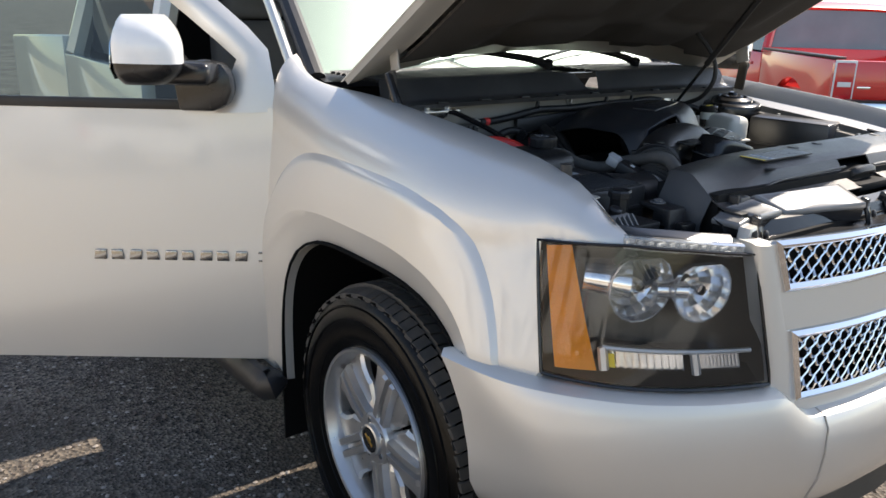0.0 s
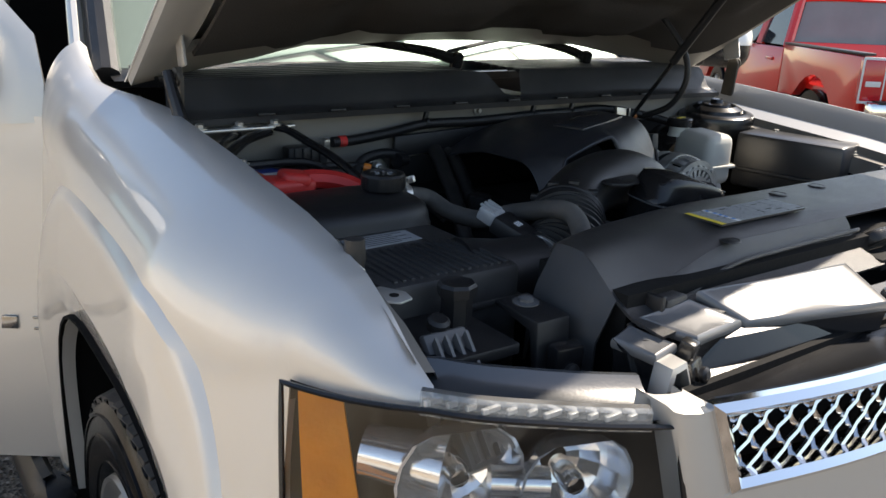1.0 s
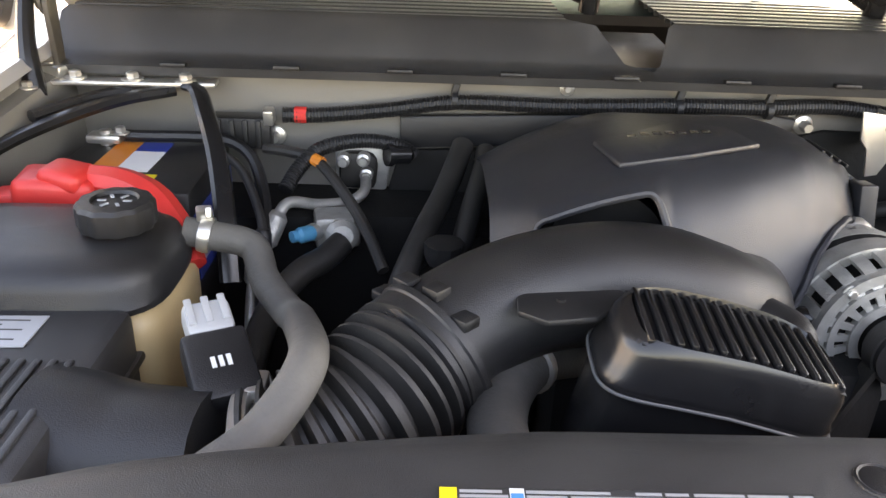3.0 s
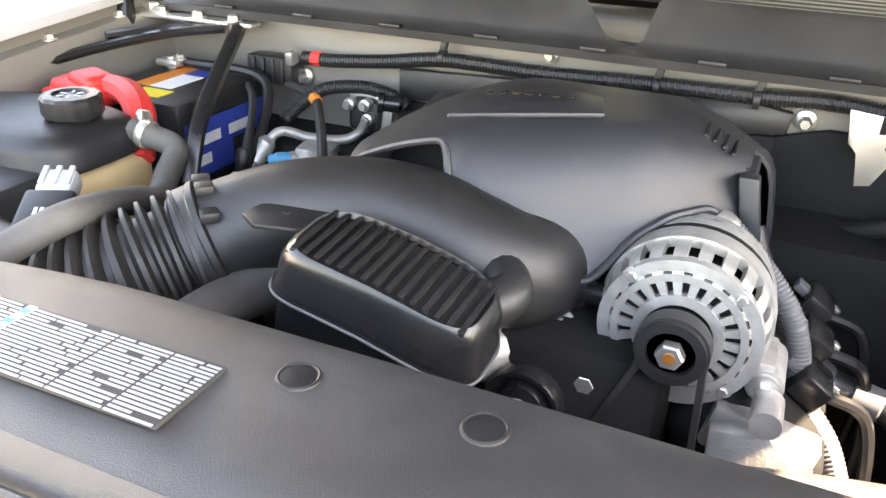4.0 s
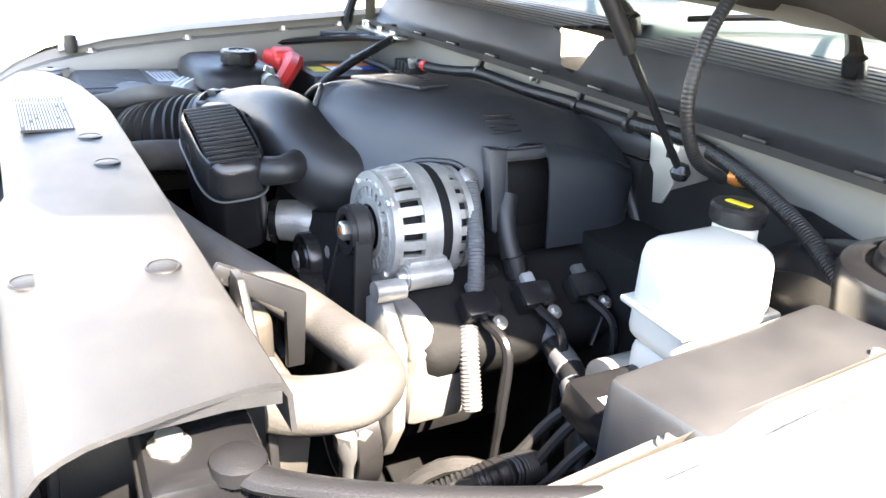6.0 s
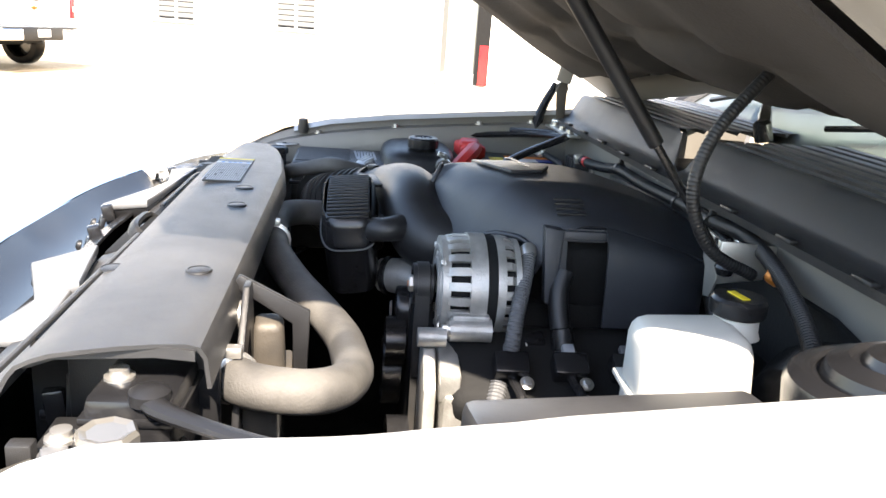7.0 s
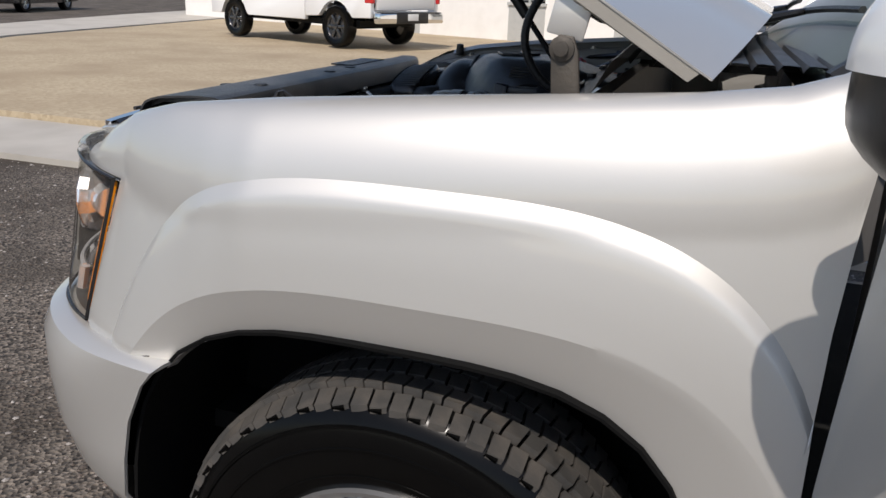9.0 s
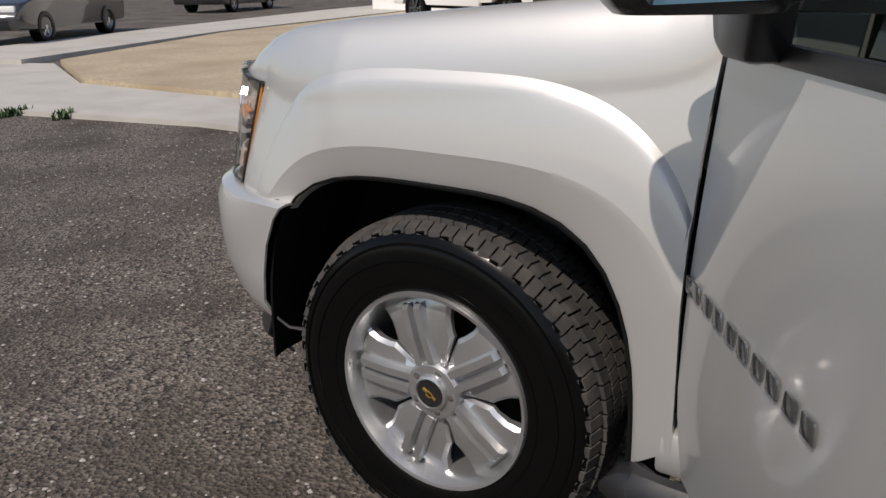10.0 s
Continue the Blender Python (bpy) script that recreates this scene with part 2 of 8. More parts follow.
def box(bm, c, s, rot=None, bevel=0.0, seg=2, taper=(1, 1)):
    """A box with centre c and size s, turned by rot (degrees), its upper face scaled by taper."""
    M = Matrix.Translation(c) @ (pose(0, 0, 0, *rot) if rot else Matrix.Identity(4))
    r = bmesh.ops.create_cube(bm, size=1.0)
    for v in r["verts"]:
        k = taper if v.co.z > 0 else (1, 1)
        v.co = Vector((v.co.x * s[0] * k[0], v.co.y * s[1] * k[1], v.co.z * s[2]))
    if bevel:
        es = list({e for v in r["verts"] for e in v.link_edges})
        q = bmesh.ops.bevel(bm, geom=es, offset=bevel, segments=seg, profile=0.5, affect="EDGES")
        vs = {v for f in q["faces"] for v in f.verts} | {v for v in r["verts"] if v.is_valid}
    else:
        vs = r["verts"]
    for v in vs:
        v.co = M @ v.co
    return bm


def spline(pts, n=8):
    """Catmull-Rom points through pts."""
    P = [Vector(p) for p in pts]
    P = [2 * P[0] - P[1]] + P + [2 * P[-1] - P[-2]]
    out = []
    for i in range(1, len(P) - 2):
        for k in range(n):
            t = k / n
            a, b, c, d = P[i - 1:i + 3]
            out.append(0.5 * ((2 * b) + (c - a) * t + (2 * a - 5 * b + 4 * c - d) * t * t + (3 * b - a - 3 * c + d) * t ** 3))
    out.append(P[-2])
    return out


def tube(bm, pts, r, seg=12, n=8, rib=0.0, pitch=0.008, cap=True, smoothpath=True, flat=1.0):
    """A tube along a spline through pts. r: a radius, or one for each point. rib: height of ribs that repeat at the pitch."""
    path = spline(pts, n) if smoothpath and len(pts) > 2 else [Vector(p) for p in pts]
    rs = r if isinstance(r, (list, tuple)) else [r] * len(pts)
    L = [0.0]
    for a, b in zip(path, path[1:]):
        L.append(L[-1] + (b - a).length)
    tot = L[-1]
    if rib:
        m = max(2, int(tot / pitch)) * 4
        stations = [(tot * i / m, rib if i % 4 in (1, 2) else 0.0) for i in range(m + 1)]
    else:
        stations = [(x, 0.0) for x in L]
    up = Vector((0, 0, 1))
    rings, j = [], 0
    prev = None
    for s, extra in stations:
        while j < len(L) - 2 and L[j + 1] < s:
            j += 1
        f = (s - L[j]) / max(1e-9, L[j + 1] - L[j])
        p = path[j].lerp(path[j + 1], min(1, f))
        a0, a1 = path[max(0, j - 1)], path[min(len(path) - 1, j + 2)]
        d = (a1 - a0).normalized()
        if prev is None:
            prev = d.orthogonal() if abs(d.dot(up)) > 0.95 else up.cross(d)
        side = (prev - d * prev.dot(d)).normalized()
        prev = side
        nn = d.cross(side)
        q = s / tot * (len(rs) - 1)
        k = min(len(rs) - 2, int(q)) if len(rs) > 1 else 0
        rad = rs[k] + (rs[k + 1] - rs[k]) * (q - k) if len(rs) > 1 else rs[0]
        rad += extra
        rings.append([bm.verts.new(p + side * (math.cos(2 * math.pi * i / seg) * rad) + nn * (math.sin(2 * math.pi * i / seg) * rad * flat)) for i in range(seg)])
    for A, B in zip(rings, rings[1:]):
        for i in range(seg):
            bm.faces.new((A[i], A[(i + 1) % seg], B[(i + 1) % seg], B[i]))
    if cap:
        bm.faces.new(rings[0][::-1])
        bm.faces.new(rings[-1])
    return bm


def lathe(bm, prof, c, axis=(0, 0, 1), seg=24, caps=True):
    """Turns the profile [(radius, height)] about the axis through c."""
    q = Vector((0, 0, 1)).rotation_difference(Vector(axis)).to_matrix().to_4x4()
    M = Matrix.Translation(c) @ q
    rings = []
    for r, h in prof:
        if r < 1e-6:
            rings.append([bm.verts.new(M @ Vector((0, 0, h)))])
        else:
            rings.append([bm.verts.new(M @ Vector((r * math.cos(2 * math.pi * i / seg), r * math.sin(2 * math.pi * i / seg), h))) for i in range(seg)])
    for A, B in zip(rings, rings[1:]):
        for i in range(seg):
            j = (i + 1) % seg
            if len(A) == 1 and len(B) > 1:
                bm.faces.new((A[0], B[j], B[i]))
            elif len(B) == 1 and len(A) > 1:
                bm.faces.new((A[i], A[j], B[0]))
            elif len(A) > 1:
                bm.faces.new((A[i], A[j], B[j], B[i]))
    if caps and len(rings[0]) > 1:
        bm.faces.new(rings[0][::-1])
    if caps and len(rings[-1]) > 1:
        bm.faces.new(rings[-1])
    return bm


def grid(bm, rows, close=False):
    """Quads between rows of points of equal length."""
    V = [[bm.verts.new(p) for p in r] for r in rows]
    for A, B in zip(V, V[1:]):
        m = len(A)
        for i in range(m if close else m - 1):
            q = [A[i], A[(i + 1) % m], B[(i + 1) % m], B[i]]
            if len({tuple(round(c, 5) for c in v.co) for v in q}) > 2:
                bm.faces.new(q)
    return V


def prism(bm, poly, lo, hi, axis="z", bevel=0.0):
    """The polygon (two coordinates a point) stretched along the axis from lo to hi."""
    def at(p, h):
        return Vector((p[0], p[1], h)) if axis == "z" else Vector((p[0], h, p[1])) if axis == "y" else Vector((h, p[0], p[1]))
    A = [bm.verts.new(at(p, lo)) for p in poly]
    B = [bm.verts.new(at(p, hi)) for p in poly]
    fs = [bm.faces.new(A[::-1]), bm.faces.new(B)]
    for i in range(len(poly)):
        j = (i + 1) % len(poly)
        fs.append(bm.faces.new((A[i], A[j], B[j], B[i])))
    if bevel:
        es = list({e for f in fs for e in f.edges})
        bmesh.ops.bevel(bm, geom=es, offset=bevel, segments=2, profile=0.5, affect="EDGES")
    return bm


def thick(bm, t):
    """Gives a sheet a thickness."""
    bmesh.ops.recalc_face_normals(bm, faces=bm.faces[:])
    bmesh.ops.solidify(bm, geom=bm.faces[:], thickness=t)
    return bm


def B():
    return bmesh.new()


def lerp(a, b, t):
    return a + (b - a) * t


def table(pairs, x):
    """Linear interpolation in a list of (x, value)."""
    if x <= pairs[0][0]:
        return pairs[0][1]
    for (a, va), (b, vb) in zip(pairs, pairs[1:]):
        if x <= b:
            return va + (vb - va) * (x - a) / (b - a)
    return pairs[-1][1]


def soft_table(pairs, x, w):
    """The same with its corners rounded over the width w."""
    return sum(table(pairs, x + w * (k - 3) / 3) for k in range(7)) / 7


def hexbolt(bm, c, axis, r=0.008, h=0.008, washer=True):
    if washer:
        lathe(bm, [(r * 1.7, 0), (r * 1.7, h * 0.25), (r * 1.1, h * 0.35)], c, axis, 14)
    lathe(bm, [(r, 0), (r, h), (r * 0.8, h * 1.15)], c, axis, 6)
    return bm


# ground ------------------------------------------------------------------------
def ground_z(x, y):
    d = max(0.0, -x - 4.0)
    return min(0.09, d * 0.014)


def flat_patch(name, poly, z, material, label, category, edge=0.0):
    bm = B()
    prism(bm, poly, z - 0.25, z)
    ob = part(name, bm, material, None, smooth=False)
    return tagged(ob, label, category, kind="structure")


bm = B()
xs = [-900, -300, -120, -60, -40, -30, -24, -18, -14, -10, -7, -5, -4, -2, 0, 2, 4, 8, 14, 30, 80, 300, 900]
ys = [-900, -300, -120, -60, -30, -20, -12, -8, -4, 0, 4, 8, 14, 30, 80, 300, 900]
grid(bm, [[Vector((x, y, ground_z(x, y))) for x in xs] for y in ys])
tagged(part("ground", bm, GRAVEL, None), "grey-brown crushed gravel ground of the lot", "gravel ground", kind="structure")


# the silver pickup truck ----------------------------------------------------------
truck = tagged(new("pickup_truck"), "champagne silver crew-cab pickup truck with raised hood and open front doors", "pickup truck")

PLAN = [(0.62, 0.975), (0.30, 0.980), (0.0, 0.982), (-0.20, 0.984), (-0.30, 0.985)]
# the line of the nose in plan at the lamps' lower edge, from the wheel arch round to the middle
NOSE = spline([(0.985, -0.30, 0), (0.974, -0.40, 0), (0.952, -0.49, 0), (0.920, -0.565, 0), (0.872, -0.64, 0), (0.805, -0.71, 0), (0.72, -0.765, 0), (0.62, -0.81, 0), (0.512, -0.845, 0), (0.30, -0.885, 0), (0.0, -0.90, 0)], 8)
NL = [0.0]
for p, q in zip(NOSE, NOSE[1:]):
    NL.append(NL[-1] + (q - p).length)


def nose(s, out=0.0):
    """The point at the length s along the nose line, moved outwards."""
    s = max(0.0, min(NL[-1], s))
    i = 0
    while i < len(NL) - 2 and NL[i + 1] < s:
        i += 1
    f = (s - NL[i]) / (NL[i + 1] - NL[i])
    p = NOSE[i].lerp(NOSE[i + 1], f)
    d0 = NOSE[i + 1] - NOSE[max(0, i - 1)]
    d1 = NOSE[min(i + 2, len(NOSE) - 1)] - NOSE[i]
    d = d0.normalized().lerp(d1.normalized(), f).normalized()
    return p + Vector((-d.y, d.x, 0)) * out


def nose_s(test):
    """The length at which the test of a point first holds."""
    for i, p in enumerate(NOSE):
        if test(p):
            if i == 0:
                return 0.0
            lo, hi = 0.0, 1.0
            for _ in range(14):
                m = (lo + hi) / 2
                lo, hi = (lo, m) if test(NOSE[i - 1].lerp(p, m)) else (m, hi)
            return NL[i - 1] + hi * (NL[i] - NL[i - 1])
    return NL[-1]


TOPZ = [(-0.70, 1.118), (-0.637, 1.147), (-0.594, 1.175), (-0.532, 1.203), (-0.395, 1.233), (-0.209, 1.256), (0.0, 1.275), (0.223, 1.294), (0.395, 1.309), (0.5, 1.324), (0.56, 1.344), (0.595, 1.368), (0.62, 1.395)]
# wheel arch, lower crease and upper crease of the flare: centre y and z, half width, height, each a squared-off ellipse
ARCH, LOWER, UPPER = (0.02, 0.35, 0.475, 0.570), (0.06, 0.30, 0.565, 0.700), (0.06, 0.35, 0.580, 0.812)
ROUND = 3.5


def oval(e, y, z):
    """1 on the line e, less inside."""
    return ((abs(y - e[0]) / e[2]) ** ROUND + (max(0.0, z - e[1]) / e[3]) ** ROUND) ** (1 / ROUND)


def flare(y, z):
    """How far the wheel flare stands out."""
    a, b, c = oval(ARCH, y, z), oval(LOWER, y, z), oval(UPPER, y, z)
    if b < 1:
        t = max(0.0, a - 1) / max(1e-6, max(0.0, a - 1) + 1 - b)
        return lerp(-0.012, 0.0140, t)
    if c < 1:
        t = (b - 1) / (b - 1 + 1 - c)
        return table([(0, 0.0145), (0.4, 0.0138), (0.7, 0.0122), (0.84, 0.0105), (0.88, 0.0095), (1.0, 0.0)], t)
    return 0.0


def lean_at(y, z):
    """How far the nose leans in with height."""
    return 0.055 * max(0.0, min(1.3, (z - 0.85) / 0.25)) * max(0.0, min(1.0, (-0.22 - y) / 0.30))


def side_x(y, z):
    """The body side without the wheel flare."""
    if y > -0.30:
        return Vector((table(PLAN[::-1], y) - lean_at(y, z), y, z))
    s = nose_s(lambda p: p.y <= y)
    p = nose(s, -lean_at(y, z))
    return Vector((p.x, p.y, z))


def ease(t):
    t = max(0.0, min(1.0, t))
    return t * t * (3 - 2 * t)


def skin(y, w, side=-1):
    """The fender's surface: y along the truck, w the height along the skin; past the shoulder it bends in over the top."""
    zt = table(TOPZ, y)
    front = ease((-0.36 - y) / 0.34)
    hz = lerp(0.17, 0.03, front)
    z0 = zt - hz
    inner = 0.775 + (0.090 * ease((y + 0.72) / 0.42) if side > 0 else 0.065 * ease((y - 0.22) / 0.26))
    def tuck(z):
        return 0.042 * max(0.0, (z - 0.75) / 0.45) ** 1.4 * (1 - front) + 0.03 * max(0.0, 0.7 - z) ** 1.2
    hx = max(0.02, side_x(y, z0).x - tuck(z0) - inner)
    if w <= z0:
        z, o = w, tuck(w)
    else:
        a = min(1.0, (w - z0) / (hz + hx)) * math.pi / 2
        z = z0 + hz * math.sin(a)
        o = tuck(z0) + hx * (1 - math.cos(a))
    k = ease((1.27 - w) / 0.10)
    fl = flare(y, w) * k * ease((y + 0.60) / 0.08)
    return o - fl, z, hz + hx, z0


def fender_point(y, w, side=-1):
    o, z, _, z0 = skin(y, w, side)
    p = side_x(y, min(z, z0))
    return Vector((p.x - o, p.y, z))


def w_top(y, side=-1):
    _, _, span, z0 = skin(y, 0.8, side)
    return z0 + span


def build_fender(side):
    bm = B()
    # rays from the wheel arch to the outline; rows follow the creases of the flare
    outline = [(0.585, 0.47), (0.583, 0.60), (0.580, 0.75), (0.580, 0.90), (0.583, 1.05), (0.590, 1.15), (0.60, 1.25), (0.612, w_top(0.612, side))]
    outline += [(y, w_top(y, side)) for y in (0.52, 0.42, 0.32, 0.22, 0.12, 0.02, -0.08, -0.18, -0.28, -0.36, -0.43, -0.50)]
    outline += [(-0.515, 1.16), (-0.532, 1.10), (-0.545, 1.02), (-0.560, 0.93), (-0.573, 0.845), (-0.566, 0.834)]
    outline += [(-0.47, 0.835), (-0.385, 0.838)]
    O = []
    for a, b in zip(outline, outline[1:]):
        m = max(2, int(math.hypot(b[0] - a[0], b[1] - a[1]) / 0.018))
        O += [(lerp(a[0], b[0], k / m), lerp(a[1], b[1], k / m)) for k in range(m)]
    O.append(outline[-1])
    n = len(O)
    rows = [[] for _ in range(7 + 14 + 3 + 56)]
    for i in range(n):
        f = i / (n - 1)
        a = lerp(math.radians(6), math.radians(130), f)
        dy, dz = math.cos(a), math.sin(a)
        k = 1 / ((abs(dy) / ARCH[2]) ** ROUND + (abs(dz) / ARCH[3]) ** ROUND) ** (1 / ROUND)
        y0, w0 = ARCH[0] + dy * k, ARCH[1] + dz * k
        y1, w1 = O[i]
        def cross(e):
            if oval(e, y1, w1) < 1:
                return 0.97
            lo, hi = 0.0, 1.0
            for _ in range(18):
                m = (lo + hi) / 2
                lo, hi = (m, hi) if oval(e, lerp(y0, y1, m), lerp(w0, w1, m)) < 1 else (lo, m)
            return hi
        tl = min(cross(LOWER), 0.90)
        tu = max(cross(UPPER), tl + 0.03)
        ts = [tl * q / 6 for q in range(7)] + [lerp(tl, tu, q) for q in (0.03, 0.1, 0.2, 0.3, 0.4, 0.5, 0.6, 0.7, 0.77, 0.84, 0.88, 0.92, 0.96, 1.0)]
        ts += [lerp(tu, 1.0, q) for q in (0.01, 0.03, 0.06)]
        ts += [lerp(ts[-1], 1.0, q / 56) for q in range(1, 57)]
        for row, t in zip(rows, ts):
            row.append(fender_point(lerp(y0, y1, t), lerp(w0, w1, t), side))
    lip = [p + Vector((-0.025, 0, -0.004)) for p in rows[0]]
    rows.insert(0, lip)
    # the inner drop at the outline (hood gutter and door shut)
    last = rows[-1]
    rows.append([p + Vector((-0.012, 0, -0.012)) for p in last])
    if side > 0:
        deep = [ease((q[1] - 1.2) / 0.1) * ease((q[0] + 0.52) / 0.06) for q in O]
        rows.append([p + Vector((-0.012 - 0.030 * d, 0, -0.012 - 0.038 * d)) for p, d in zip(last, deep)])
        rows.append([p + Vector((-0.012 - 0.070 * d, 0, -0.012 - 0.058 * d)) for p, d in zip(last, deep)])
    grid(bm, rows)
    # the tip over the headlamp
    tip = []
    for i in range(22):
        y = lerp(-0.50, -0.715, i / 21)
        lo = lerp(1.140, 1.098, min(1, i / 3)) if i < 3 else lerp(1.098, 1.108, (i - 3) / 18)
        hi = max(lo + 0.001, w_top(y, side) if y > -0.69 else lo + 0.01)
        tip.append([fender_point(y, lerp(lo, hi, k / 12), side) for k in range(13)])
    grid(bm, tip)
    bmesh.ops.remove_doubles(bm, verts=bm.verts[:], dist=0.0012)
    bmesh.ops.dissolve_degenerate(bm, dist=0.0002, edges=bm.edges[:])
    if side < 0:
        for v in bm.verts:
            v.co.x *= -1
    ob = part("fender", bm, PAINT, truck, sharp=16)
    # black liner in the wheel well
    bm = B()
    R = []
    for d, k in ((0.972, 1.012), (0.93, 1.03), (0.62, 1.03)):
        ring = []
        for a in [math.radians(x) for x in range(-18, 175, 6)]:
            ca, sa = math.cos(a), math.sin(a)
            q = k / ((abs(ca) / ARCH[2]) ** ROUND + (abs(sa) / ARCH[3]) ** ROUND) ** (1 / ROUND)
            ring.append(Vector((side * d, ARCH[0] + ca * q, ARCH[1] + sa * q)))
        R.append(ring)
    grid(bm, R)
    thick(bm, 0.006)
    part("wheel_liner", bm, LINER, truck)
    bm = B()
    prism(bm, [(-0.50, 0.30), (0.58, 0.30), (0.58, 0.90), (0.40, 1.0), (-0.34, 1.0), (-0.50, 0.88)], side * 0.60, side * 0.62, "x")
    part("wheel_well_wall", bm, LINER, truck)
    return ob


build_fender(1)
build_fender(-1)


# bumper ------------------------------------------------------------------------
def bumper_piece(name, s0, s1, side, extra=0.0, label=""):
    prof = [(-0.03, 0.833), (0.012, 0.836), (0.040, 0.826), (0.054, 0.795), (0.056, 0.72), (0.050, 0.64), (0.030, 0.565), (0.0, 0.51), (-0.04, 0.465), (-0.09, 0.44)]
    bm = B()
    rows = []
    m = 36
    for o, z in prof:
        sr = s0(z)
        row = []
        for i in range(m + 1):
            s = lerp(sr, s1, i / m)
            # at the arch the bumper runs flush into the flare
            e = ease((s - sr) / 0.20) if s0(0.6) < 0.3 else 1.0
            drop = 0.012 * ease((s - 0.35) / 0.4) + 0.062 * ease((s - 0.76) / 0.10)
            p = nose(s, lerp(min(o, 0.028), o, e) + extra)
            zz = z - drop * max(0, (z - 0.5) / 0.33)
            row.append(Vector((p.x * side, p.y, zz)))
        rows.append(row)
    grid(bm, rows)
    thick(bm, 0.006)
    return part(name, bm, PAINT, bumper, label, sharp=40)


bumper = part("bumper", prism(B(), [(-0.70, -0.80), (0.70, -0.80), (0.80, -0.66), (0.78, -0.60), (-0.78, -0.60), (-0.80, -0.66)], 0.46, 0.78), DARK, truck, "silver front bumper")


def rear_s(z):
    y = ARCH[0] - ARCH[2] * max(0.0, 1 - (abs(z - ARCH[1]) / ARCH[3]) ** ROUND) ** (1 / ROUND)
    return nose_s(lambda p: p.y <= y - 0.005)


S_SEAM = nose_s(lambda p: p.x <= 0.415)
for sd in (1, -1):
    bumper_piece("bumper_corner", rear_s, S_SEAM, sd)
    bumper_piece("bumper_centre", lambda z: S_SEAM + 0.0015, NL[-1], sd, 0.004)
bm = B()
rows = []
for o, z in [(-0.05, 0.46), (-0.03, 0.40), (-0.10, 0.33)]:
    rows.append([Vector((nose(s, o).x, nose(s, o).y, z)) for s in [lerp(0.30, NL[-1], i / 20) for i in range(21)]])
    rows[-1] += [Vector((-p.x, p.y, p.z)) for p in rows[-1][-2::-1]]
grid(bm, rows)
thick(bm, 0.006)
part("valance", bm, BLACK, bumper)


# headlamps -----------------------------------------------------------------------
def lamp_point(u, v, depth=0.0):
    """u from the outer edge (0) to the grille side (1), v from the lower edge (0) to the upper (1)."""
    s_out = lerp(nose_s(lambda p: p.y <= -0.578), nose_s(lambda p: p.y <= -0.537), v)
    s_in = lerp(nose_s(lambda p: p.x <= 0.540), nose_s(lambda p: p.x <= 0.586), v)
    s = lerp(s_out, s_in, u)
    z = lerp(lerp(0.846, 0.832, u), table([(0.0, 1.100), (0.42, 1.112), (0.7, 1.106), (1.0, 1.094)], u), v)
    p = nose(s, -lean_at(-0.6, z) * lerp(1.0, 0.5, u) - depth + 0.006 * math.sin(math.pi * u) + 0.008 * u * (1 - v))
    return Vector((p.x, p.y, z))


